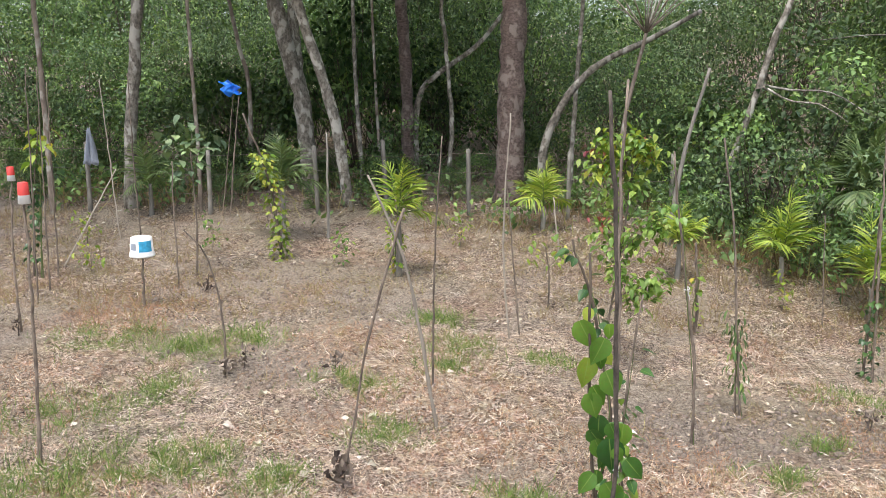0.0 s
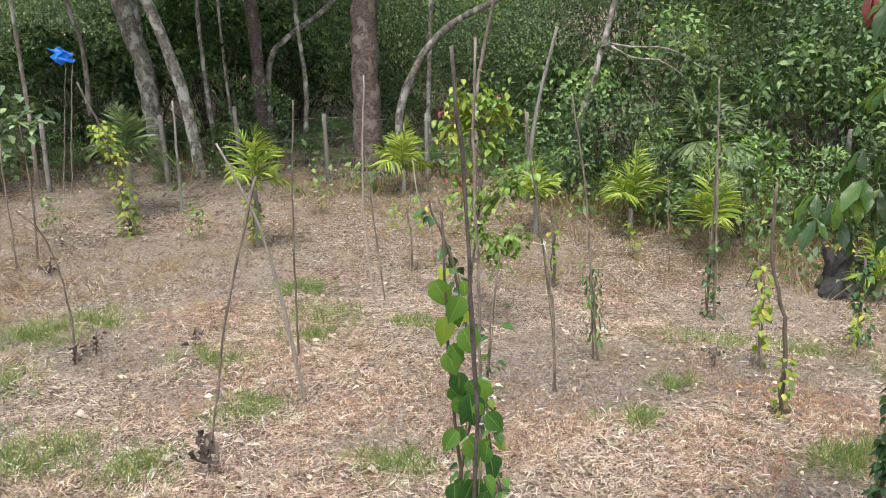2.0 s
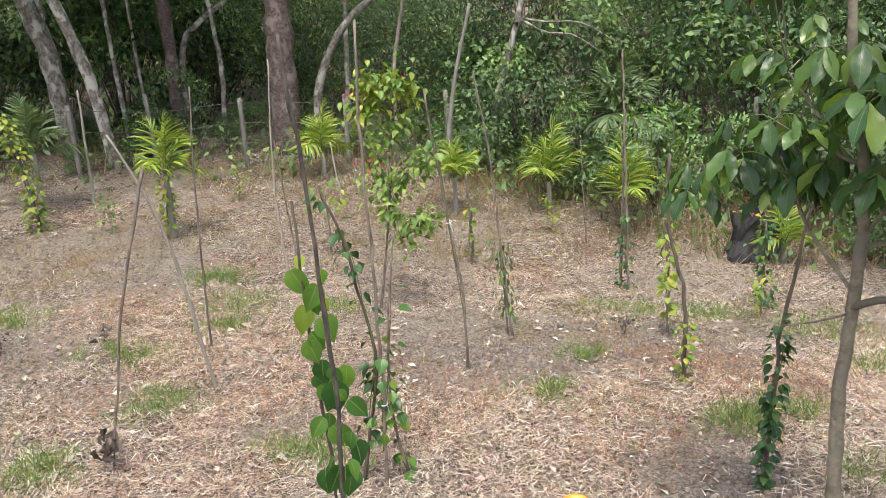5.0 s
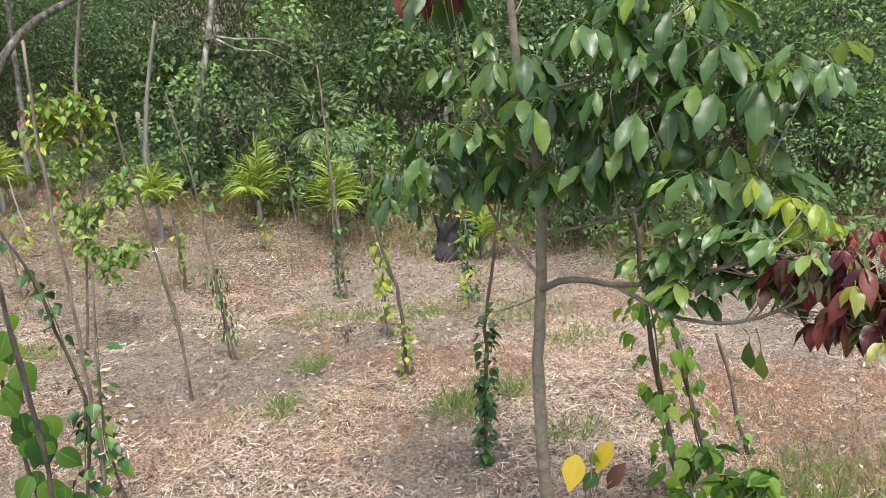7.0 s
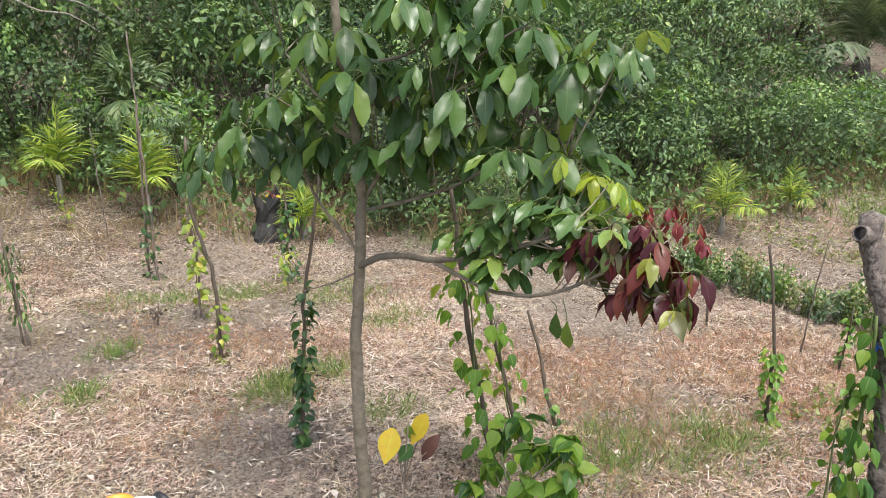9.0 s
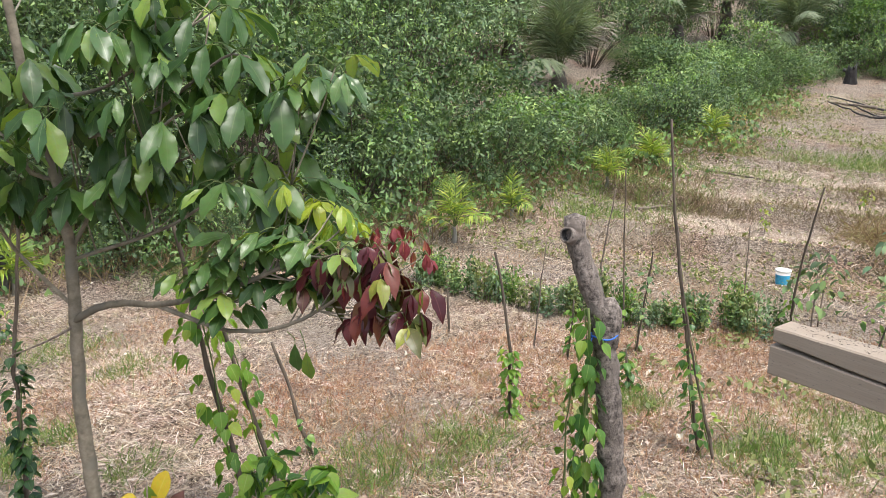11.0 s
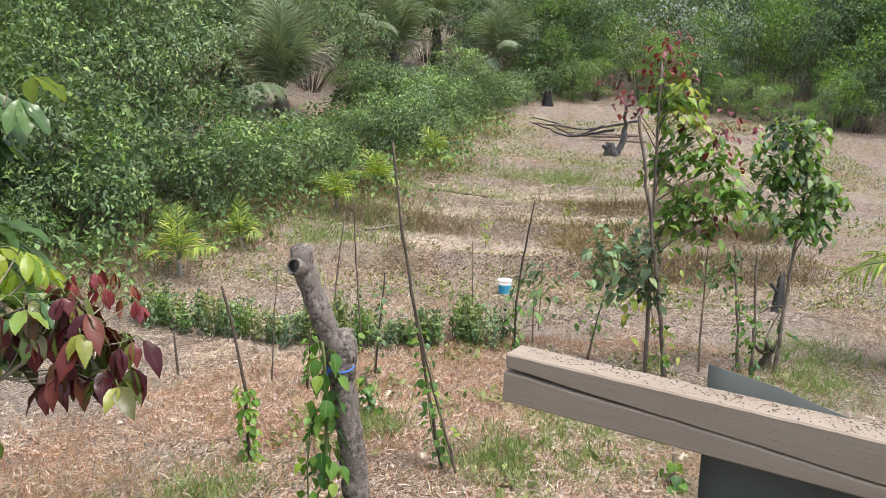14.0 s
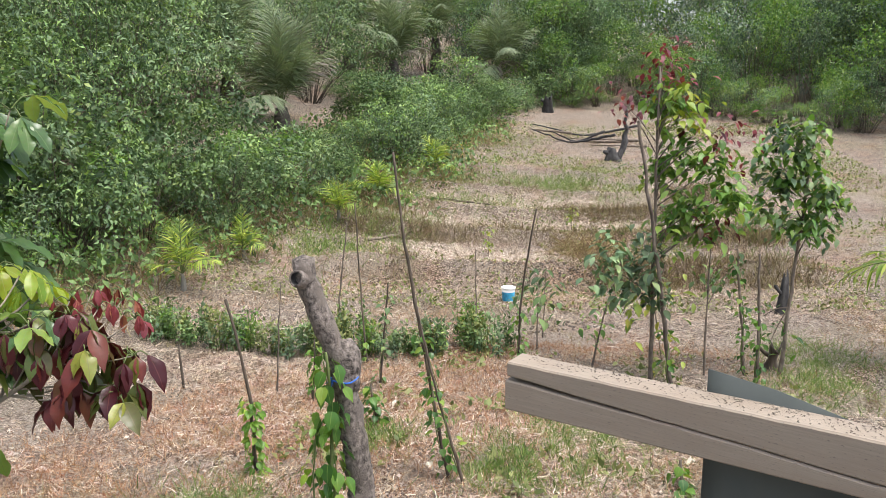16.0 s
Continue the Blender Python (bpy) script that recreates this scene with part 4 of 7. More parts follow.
tree("tree", T, .155, .12, PALEBARK, "leaning forked tree with pale blotched bark", over(T, 2.2), [([(-2.45, 14.39, 1.99), (-2.64, 14.56, 3.33), (-2.70, 14.75, 4.94)], .10, .08)], count=5200, leaf=.24, spread=2.4)
T = [(-1.57, 13.20, 0.80), (-1.73, 13.18, 1.67), (-1.92, 13.15, 2.47), (-2.12, 13.12, 3.08), (-2.34, 13.09, 3.84), (-2.49, 13.06, 4.74)]
tree("tree", T, .095, .075, PALEBARK, "slender leaning tree with pale blotched bark", over(T, 2.2), count=4200, leaf=.24, spread=2.2)
T = [(-0.69, 14.98, 0.95), (-0.71, 14.98, 2.48), (-0.78, 14.97, 3.56), (-0.89, 14.97, 5.08)]
tree("tree", T, .12, .095, REDBARK, "straight reddish-brown tree trunk", over(T, 1.8))
T = [(1.04, 13.46, 0.45), (1.06, 13.46, 1.58), (1.07, 13.45, 2.76), (1.09, 13.45, 3.81), (1.10, 13.45, 5.07)]
tree("tree", T, .235, .19, REDBARK, "thick straight tree trunk with pinkish-brown bark", over(T, 1.8), count=3600)
T = [(1.49, 12.91, 0.77), (1.55, 12.91, 1.44), (1.73, 12.88, 2.02), (2.02, 12.84, 2.49), (2.44, 12.87, 2.85), (3.13, 12.93, 3.18), (3.92, 13.02, 3.61)]
tree("tree", T, .075, .035, PALEBARK, "bent mossy tree arching over the fence")
T = [(-0.56, 15.18, 1.35), (-0.51, 15.19, 2.17), (-0.20, 15.19, 2.63), (0.57, 15.19, 3.19), (1.13, 15.36, 3.89)]
tree("tree", T, .065, .035, PALEBARK, "crooked tree with pale bent limb", None, [([(0.07, 15.00, 0.95), (0.11, 15.00, 1.88), (0.01, 15.00, 2.88), (-0.15, 15.00, 4.52)], .045, .03)])
T = [(3.93, 11.66, 0.29), (3.99, 11.63, 0.99), (4.11, 11.59, 1.60), (4.35, 11.51, 2.50), (4.50, 11.45, 3.18), (4.66, 11.39, 3.69), (4.81, 11.32, 4.54)]
tree("tree", T, .06, .035, PALEBARK, "thin leaning tree with mossy bark and side twigs", over(T, 1.4), [([(4.36, 11.50, 2.50), (4.72, 11.36, 2.43), (5.18, 11.16, 2.40), (5.63, 10.94, 2.11)], .018, .006), ([(4.36, 11.50, 2.49), (4.70, 11.26, 2.28), (5.02, 11.12, 2.25), (5.30, 10.88, 2.03)], .018, .006)], BRIGHTLEAF, 1600, .12)
T = [(3.11, 11.18, 0.53), (3.22, 11.14, 1.36), (3.33, 11.11, 1.98), (3.50, 11.06, 2.71)]
tree("dead_tree", T, .04, .02, FENCEWOOD, "bare leaning dead trunk by the fence")
for T, r, m in (([(-1.43, 13.92, 1.05), (-1.51, 13.91, 2.47), (-1.55, 13.91, 4.37)], .04, PALEBARK), ([(-1.21, 14.95, 1.16), (-1.27, 14.94, 2.48), (-1.34, 14.93, 4.51)], .03, BARK), ([(-3.91, 12.91, 1.59), (-3.93, 12.91, 2.29), (-3.95, 12.90, 3.40), (-3.97, 12.90, 4.38)], .035, BARK), ([(-3.47, 14.59, 2.46), (-3.59, 14.56, 3.04), (-3.78, 14.51, 4.16)], .045, BARK), ([(2.13, 13.84, 1.08), (2.16, 13.83, 2.22), (2.22, 13.82, 3.58), (2.24, 13.82, 4.37)], .045, PALEBARK), ([(-6.13, 12.58, 2.87), (-6.15, 12.57, 3.52), (-6.15, 12.57, 4.40)], .05, BARK), ([(7.91, 12.90, 1.54), (7.92, 12.90, 3.05)], .045, PALEBARK), ([(2.63, 12.24, 1.71), (2.76, 12.31, 2.44), (2.92, 12.28, 3.23)], .035, BARK)):
    T = [(T[0][0], T[0][1], ground_z(T[0][0], T[0][1]))] + T
    # the same enlarged unseen crowns, added for shade, on the western young trees
    west = T[0][0] < -4
    tree("tree", T, r, r * .7, m, "thin straight young tree in the wood", over(T, 1.8), count=4200 if west else 1500, leaf=.24 if west else .13, spread=2.4 if west else 1.5)


# palms
def frond(base, way, length, leaflets, width, mat, parent, curve=.55, name="frond", thick=.010, leaflet=None):
    """A feather palm leaf: an arching rib with leaflets down both sides."""
    way = unit(np.asarray(way, float))
    side = unit(np.cross(way, (0, 0, 1)))
    t = np.linspace(0, 1, 9)[:, None]
    side = unit(side + rng.normal(0, .15, 3))
    rib = np.asarray(base) + way * length * t + np.array((0, 0, -1)) * curve * length * t ** 2
    g = [tube([tuple(q) for q in rib], thick, .002, 4, .25)]
    stem = part(name, g[0], GREENSTEM if mat is not DEADPALM else STICK, parent)
    u = np.linspace(.16, 1, leaflets)
    k = np.stack([np.interp(u, t[:, 0], rib[:, i]) for i in range(3)], -1)
    tan = unit(np.gradient(k, axis=0))
    top = unit(np.cross(np.broadcast_to(side, tan.shape), tan))
    size = width * np.clip(np.sin(u * 2.45 + .55), .25, 1) * rng.uniform(.85, 1.1, leaflets)
    cl = []
    for sgn in (-1, 1):
        w = tan * (.65 + .9 * u[:, None] ** 3) + sgn * side * .7 + top * .12 + rng.normal(0, .16, (leaflets, 3)) + (0, 0, -.22)
        cl.append(cloud(BLADEW if leaflet is None else leaflet, k, w, top - sgn * side * .35 + rng.normal(0, .15, (leaflets, 3)), size))
    part("blade", join(*cl), mat, stem)


THIN = template((.010, .024, .023, .016, .002), 1, .5, .3)
BLADEW = template((.018, .048, .046, .030, .003), 1, .45, .3)


def palm(name, x, y, trunk, fronds, length, mat, label, leaflets=26, width=.34, group="young palms", lean=.78, r=.035, dead=0, bark=None):
    z = ground_z(x, y)
    ob = thing(name, (x, y, z), label, "palm", group)
    part("trunk", tube([(x, y, z - .05), (x + .01, y, z + trunk * .6), (x, y + .01, z + trunk)], r * 1.25, r * .7, 8, .08, .1), bark or FENCEWOOD, ob)
    for k in range(fronds):
        a = k * 2.4 + rng.uniform(-.3, .3)
        e = lean * (.12 + 1.5 * (k / fronds) ** 1.2) * (rng.uniform(.8, 1.2) if dead == 0 else rng.uniform(.45, 1.4))
        w = (math.sin(e) * math.cos(a), math.sin(e) * math.sin(a), math.cos(e))
        frond((x, y, z + trunk), w, length * rng.uniform(.65, 1.15), int(leaflets * .8), width * rng.uniform(.85, 1.1), DEADPALM if k >= fronds - dead else mat, ob, (.10 + .50 * e) * rng.uniform(.7, 1.25), leaflet=THIN if dead else None)
    return ob


P = [(4.17, 9.87, 0.10), (4.16, 9.87, 1.05)]
palm("young_palm", P[0][0], P[0][1], .3, 8, .95, PALMLEAF, "young feather palm with bright yellow-green fronds", 21, .34, lean=.6)
P = [(4.72, 8.74, -0.07), (4.73, 8.74, 1.11)]
palm("young_palm", P[0][0], P[0][1], .35, 8, .95, PALMLEAF, "young feather palm with bright yellow-green fronds", 20, .31, lean=.5)
P = [(-0.56, 9.71, 0.17), (-0.59, 9.71, 1.15)]
palm("young_palm", P[0][0], P[0][1], .75, 9, .75, PALMLEAF, "young feather palm with bright yellow-green fronds", 22, .28)
P = [(1.45, 11.92, 0.35)]
palm("young_palm", P[0][0], P[0][1], .35, 9, .75, PALMLEAF, "young feather palm with bright yellow-green fronds", 22, .3)
P = [(-2.11, 10.34, 0.24), (-2.22, 10.32, 1.20), (-2.52, 10.25, 2.12)]
palm("young_palm", P[0][0] - .15, P[0][1] + .9, .75, 10, .9, DARKPALM, "young feather palm with deep green fronds", 26, .32)
palm("young_palm", 2.9, 9.9, .45, 8, .6, PALMLEAF, "young feather palm with bright yellow-green fronds", 22, .26, lean=.6)
palm("young_palm", -4.6, 12.6, .5, 8, .8, DARKPALM, "young feather palm with deep green fronds", 22, .3)
palm("young_palm", 5.9, 7.35, .2, 7, .6, PALMLEAF, "low young palm beside a charred stump", 20, .26)
palm("young_palm", 7.2, 7.0, .2, 7, .7, DARKPALM, "low young palm beside the wood", 20, .28)
palm("wild_palm", 5.31, 10.3, 1.2 - ground_z(5.31, 10.3) - .15, 11, 1.35, DARKPALM, "wild palm with long arching fronds in the wood", 40, .42, "wild palms", lean=.8)
for P, s in (([(10.45, 4.36, -0.32)], .75), ([(11.97, 4.07, -0.24)], .55), ([(14.18, 3.14, -0.13)], .6), ([(15.64, 2.71, -0.01)], .8), ([(18.24, 1.91, 0.22)], .8)):
    palm("young_palm", P[0][0], P[0][1], .3 * s, 8, 1.15 * s, PALMLEAF, "small young palm planted along the field's edge", 20, .36 * s, lean=.6)
P = [(8.33, -3.59, -0.38)]
palm("young_palm", P[0][0], P[0][1] - .25, .9, 9, .95, PALMLEAF, "young feather palm with pale yellow-green fronds", 26, .34)
for k, (x, y, z) in enumerate(OILPALMS):
    palm("oil_palm", x, y, max(.5, z - ground_z(x, y) - .25), 20, 2.9, GREYPALM, "oil palm with drooping grey-green fronds on the hillside", 76, .62, "oil palms", .72, .22, 2, OLDBARK)


# poles, vines and saplings
def lowered(line, sink=.05):
    x, y = line[0][0], line[0][1]
    z = ground_z(x, y)
    return [(x, y, z - sink)] + [tuple(q) for q in line[1:]], (x, y, z)


def pole(line, r=.011, mat=STICK, label="thin weathered wooden stake standing in the soil", name="stake"):
    pts, b = lowered(line)
    return solo(name, tube(pts, r, r * .55, 7, .1, .08, r * .3), mat, b, label, "stake", "stakes in the field")


def along(line, a, b, n):
    """n places on the line between its shares a and b."""
    c = spline(line, .05)
    i = rng.uniform(a, b, n) * (len(c) - 1)
    return np.stack([np.interp(i, np.arange(len(c)), c[:, q]) for q in range(3)], -1)


def vine_plant(line, r=.014, polemat=STICK, a=0.0, b=.6, n=40, leaf=.075, mat=PEPPER, spread=.06, label="black pepper vine climbing a wooden stake", single=False, tmpl=HEART, kind="heart_leaf", tie=None, hang=.5):
    """A stake with a vine: stem wound round it, and hanging leaves."""
    pts, base = lowered(line)
    ob = thing("pepper_plant", base, label, "pepper plant", "pepper plants on stakes")
    part("stake", tube(pts, r, r * .6, 8, .1, .08, r * .3), polemat, ob)
    c = spline(pts, .06)
    k = max(4, int(b * len(c)))
    th = np.linspace(0, 3 + 5 * b, k)
    w = c[:k] + np.column_stack((np.cos(th), np.sin(th), np.zeros(k))) * r * 1.5
    part("vine_stem", tube([tuple(q) for q in w[::2]], r * .38, r * .2, 5, .06), GREENSTEM, ob)
    p = along(pts, a, b, n)
    out = unit(drift(n, 1) * (1, 1, .2))
    p = p + out * (r + spread * rng.uniform(.2, 1, (n, 1)))
    way = out * .8 + (0, 0, -hang) + drift(n, .25)
    up = out * .75 + (0, 0, .8) + drift(n, .2)
    s = leaf * rng.uniform(.65, 1.2, n)
    if single:
        leaf_parts(ob, tmpl, kind, mat, p, way, up, s)
    else:
        part("foliage", cloud(tmpl, p, way, up, s), mat, ob)
    if tie:
        q = along(pts, tie[0], tie[0], 1)[0]
        ring = [tuple(q + np.array((math.cos(t) * r * 1.5, math.sin(t) * r * 1.5, .004 * t))) for t in np.linspace(0, 7.5, 12)] + [tuple(q + np.array((.03, .01, -.06)))]
        part("tie", tube(ring, .004, .004, 5, .03), tie[1], ob, tie[2])
    return ob


pole([(-4.36, 8.43, 1.60), (-4.28, 8.47, 2.63)], .010)
pole([(-4.47, 8.93, 1.48), (-4.41, 8.96, 2.64)], .010)
pole([(-4.60, 9.43, 1.36), (-4.55, 9.45, 2.49)], .010)
pole([(-4.51, 11.11, 1.32), (-4.62, 11.06, 2.53)], .010, PALESTICK)
pole([(-1.65, 11.37, 0.91), (-1.65, 11.38, 1.82)], .022, FENCEWOOD)
pole([(-3.04, 9.06, 0.14), (-3.05, 9.06, 0.90), (-3.04, 9.06, 1.63)], .012)
pole([(-4.19, 11.02, 0.32), (-4.21, 11.01, 1.10), (-4.22, 11.01, 2.61)], .012)
pole([(-1.88, 6.65, 0.01), (-1.87, 6.66, 0.44), (-1.93, 6.64, 0.89), (-2.02, 6.61, 1.16), (-2.14, 6.57, 1.30)], .011, STICK, "thin stick bent over in an arch", "bent_stake")
pole([(-0.04, 5.67, -0.01), (-0.20, 5.67, 0.92), (-0.34, 5.66, 1.42), (-0.53, 5.65, 1.86)], .015, PALESTICK, "long pale stake leaning across the plot")
pole([(-0.09, 6.38, 0.00), (-0.07, 6.38, 1.24), (-0.02, 6.38, 2.09)], .010)
pole([(0.66, 7.79, 0.01), (0.59, 7.79, 0.69), (0.58, 7.79, 1.36), (0.62, 7.79, 2.22)], .012, PALESTICK, "crooked pale stake standing in the soil")
pole([(0.77, 7.83, -0.00), (0.66, 7.84, 0.97), (0.59, 7.84, 1.68)], .010)
pole([(1.56, 10.86, 0.23), (1.46, 10.87, 1.00)], .014, PALESTICK)
pole([(4.13, 8.55, -0.12), (4.05, 8.58, 1.13)], .009)
pole([(-4.77, 9.90, 1.85), (-4.13, 10.19, 1.42)], .012, PALESTICK, "pale stick lying across the fence")
pole([(6.85, 1.99, -0.20), (6.86, 1.96, 0.28), (6.87, 1.92, 0.77)], .008)
pole([(6.87, 2.82, -0.21), (6.86, 2.83, 0.20)], .014, DARKSTICK)
pole([(9.19, 2.03, -0.42), (9.21, 1.95, 0.30), (9.22, 1.88, 0.84)], .012)
pole([(8.69, 0.42, -0.40), (8.69, 0.42, 0.15), (8.69, 0.43, 0.69)], .008)
pole([(9.27, -0.29, -0.45), (9.27, -0.30, 0.01), (9.27, -0.31, 0.39)], .008)
vine_plant([(-2.11, 10.34, 0.24), (-2.22, 10.32, 1.20), (-2.52, 10.25, 2.12)], .02, STICK, .0, .75, 260, .075, YELLOWVINE, .13, "pepper plant with yellowing leaves on a leaning stake")
vine_plant([(-4.92, 9.47, 0.20), (-4.81, 9.47, 1.29), (-4.70, 9.47, 1.98)], .014, STICK, .1, .9, 130, .075, PEPPERDARK, .08, "stake with dark vine in front of the fence")
vine_plant([(-4.80, 9.42, 0.20), (-4.72, 9.42, 1.20), (-4.66, 9.42, 1.95)], .010, GREENSTEM, .75, 1.0, 26, .12, YELLOWVINE, .14, "thin shoot with large yellow-green leaves at its top")
vine_plant([(-0.56, 9.71, 0.17), (-0.59, 9.71, 1.15)], .02, STICK, .1, .8, 60, .07, YELLOWVINE, .09, "yellowing pepper vine on a stake before a palm")
vine_plant([(1.82, 5.56, -0.09), (1.80, 5.56, 0.52), (1.70, 5.59, 1.18), (1.61, 5.61, 1.80), (1.58, 5.61, 2.04)], .012, STICK, .75, 1, 5, .07, PEPPER, .03, "tall stake with a knotted white tie and few leaves", tie=(.56, TIEWHITE, "white twine knot"))
vine_plant([(2.64, 8.26, -0.09), (2.64, 8.26, 0.39), (2.60, 8.27, 0.89)], .02, STICK, .05, .8, 26, .07, YELLOWVINE, .05, "short stake with a sparse yellowing vine")
vine_plant([(2.36, 6.07, -0.10), (2.29, 6.10, 0.62), (2.21, 6.12, 1.42), (2.10, 6.15, 2.10)], .011, STICK, .1, .42, 90, .075, MIDLEAF, .09, "tall pale stake with drooping leafy shoots", tmpl=LANCE, kind="lance_leaf", hang=1.2)
pole([(2.34, 6.13, -0.11), (2.31, 6.14, 0.35)], .011)
vine_plant([(3.96, 7.32, -0.25), (3.96, 7.31, 0.53), (3.96, 7.31, 1.34)], .014, STICK, .0, .5, 40, .06, PEPPERDARK, .04, "pair stake with dark sparse vine")
vine_plant([(4.01, 7.23, -0.26), (3.98, 7.24, 0.42), (3.91, 7.28, 2.17)], .014, STICK, .0, .35, 40, .06, PEPPERDARK, .04, "tall stake with dark sparse vine")
vine_plant([(3.66, 5.82, -0.16), (3.65, 5.83, 0.43), (3.60, 5.86, 0.87)], .012, STICK, .05, 1.0, 55, .085, YELLOWVINE, .06, "yellow-green vine on a thin stake")
vine_plant([(3.19, 4.76, -0.08), (3.18, 4.77, 0.57), (3.07, 4.83, 1.07), (3.06, 4.83, 1.58)], .016, DARKSTICK, .0, .3, 55, .06, YELLOWVINE, .04, "crooked dark stake with vine at its foot")
vine_plant([(4.89, 6.22, -0.23), (4.87, 6.24, 0.15), (4.86, 6.25, 0.64)], .015, STICK, .0, 1, 110, .07, PEPPERDARK, .07, "stake wrapped in dark green vine")
vine_plant([(2.85, 3.36, -0.03), (2.87, 3.34, 0.62), (2.88, 3.34, 0.94), (2.92, 3.31, 1.28), (2.95, 3.28, 1.58)], .013, DARKSTICK, .02, .62, 150, .062, PEPPERDARK, .034, "stake wrapped in dark green pepper vine", True)
vine_plant([(4.14, 2.49, -0.02), (4.07, 2.59, 0.41), (4.02, 2.67, 0.72)], .014, DARKSTICK, .05, .35, 12, .06, PEPPER, .05, "dark stake with small shoots")
vine_plant([(5.15, 1.59, -0.06), (5.14, 1.61, 0.53), (5.10, 1.71, 1.12)], .013, DARKSTICK, .05, .48, 95, .058, BRIGHTPEPPER, .045, "dark stake with bright green vine round its foot", True)
vine_plant([(6.73, 1.65, -0.20), (6.74, 1.62, 0.33)], .010, DARKSTICK, .0, .9, 40, .06, BRIGHTLEAF, .04, "short stake with bright green vine")
vine_plant([(7.99, 1.44, -0.34), (7.98, 1.49, 0.49), (7.98, 1.52, 1.26)], .010, DARKSTICK, .0, .2, 12, .06, BRIGHTLEAF, .05, "tall thin dark stake")
vine_plant([(7.11, 1.16, -0.24), (7.12, 1.11, 0.27), (7.12, 1.07, 0.72)], .010, DARKSTICK, .0, .9, 45, .06, MIDLEAF, .045, "thin stake with green vine")
vine_plant([(6.13, 1.00, -0.14), (6.12, 1.04, 0.21)], .012, DARKSTICK, .15, 1, 45, .07, PEPPER, .06, "short stake wrapped in green vine")
vine_plant([(5.24, 0.37, -0.08), (5.22, 0.54, 0.87), (5.20, 0.63, 1.47), (5.19, 0.69, 2.00)], .012, DARKSTICK, .05, .5, 60, .055, PEPPER, .05, "tall crooked dark stake with pepper vine", True)
vine_plant([(5.14, 0.26, -0.06), (5.12, 0.45, 0.62), (5.11, 0.56, 1.15)], .010, DARKSTICK, .2, .85, 26, .052, PEPPER, .04, "dark stake leaning on its neighbour with few leaves", True)
vine_plant([(8.34, -0.03, -0.39), (8.34, -0.06, 0.38), (8.34, -0.18, 1.17)], .013, DARKSTICK, .0, .35, 40, .08, BRIGHTLEAF, .06, "tall crooked dark stake with bright green vine")
vine_plant([(7.55, -1.41, -0.32), (7.58, -1.20, 0.96), (7.61, -1.01, 2.05)], .022, STICK, .0, .25, 20, .08, PEPPER, .08, "long leaning pole beside a sapling")
vine_plant([(7.84, -2.22, -0.35), (7.85, -2.15, 0.87)], .017, STICK, .0, .6, 40, .06, PEPPER, .05, "stake with sparse vine beside a sapling")
vine_plant([(8.01, -2.15, -0.36), (8.05, -2.01, 0.87)], .015, STICK, .0, .9, 60, .06, PEPPER, .06, "stake with sparse vine beside a sapling")
vine_plant([(5.44, -1.08, 0.04), (5.33, -1.09, -0.12)][::-1], .014, DARKSTICK, .0, 1, 26, .08, PEPPER, .06, "young pepper vine under the beam", True)

# the near clump of two plants
C1 = [(0.48, 2.19, 0.37), (0.50, 2.16, 1.12), (0.50, 2.14, 1.50), (0.47, 2.09, 1.92), (0.45, 2.06, 2.22), (0.43, 2.04, 2.35), (0.42, 2.05, 2.47)]
vine_plant(C1, .0092, MIDSTICK, .16, .56, 34, .068, PEPPER, .045, "tall thick stake beside a pepper vine", True, tie=(.47, TIEWHITE, "pale green string"))
C1B = [(0.49, 2.32, 0.71), (0.49, 2.32, 1.03), (0.48, 2.32, 1.23), (0.45, 2.32, 1.58), (0.44, 2.30, 1.81), (0.43, 2.29, 2.01)]
big = vine_plant(C1B, .007, DARKSTICK, .25, .5, 6, .085, PEPPER, .05, "thin stake with big bright pepper leaves", True, hang=1.2)
BL = [(0.41, 2.31, 1.79), (0.48, 2.27, 1.75), (0.44, 2.30, 1.68), (0.48, 2.24, 1.66), (0.44, 2.27, 1.58), (0.48, 2.30, 1.50), (0.50, 2.24, 1.45), (0.47, 2.30, 1.42), (0.54, 2.19, 1.41), (0.49, 2.22, 1.32), (0.47, 2.30, 1.31), (0.55, 2.19, 1.27), (0.55, 2.28, 1.48), (0.50, 2.19, 1.20), (0.46, 2.28, 1.14), (0.55, 2.16, 1.19)]
for k, q in enumerate(BL):
    q = np.array(q)
    o = np.array((-.12, -1.0, .25)) + rng.normal(0, .35, 3)
    leaf_parts(big, HEART, "heart_leaf", PEPPER, [q + (0, 0, .012)], [np.array((rng.normal(0, .45), -.15, -1.0))], [o], rng.uniform(.08, .11))
    leaf_parts(big, HEART, "heart_leaf", BRIGHTPEPPER if k < 5 else PEPPER, [q + rng.normal(0, .035, 3)], [np.array((rng.normal(0, .5), -.1, -1.0))], [o], rng.uniform(.05, .08))
A, B, C = [(0.79, 4.12, -0.03), (0.87, 4.11, 0.42), (0.91, 4.11, 0.76), (0.85, 4.11, 1.03), (0.79, 4.12, 1.35), (0.72, 4.13, 1.55), (0.67, 4.13, 1.70)], [(0.91, 4.05, -0.03), (0.93, 4.04, 0.51), (0.92, 4.05, 0.91), (0.91, 4.05, 1.38), (0.90, 4.05, 1.69), (0.89, 4.05, 2.12), (0.90, 4.05, 2.51)], [(1.06, 4.09, -0.02), (0.99, 4.10, 0.30), (0.97, 4.10, 0.54), (0.99, 4.10, 1.01), (1.04, 4.09, 1.42)]
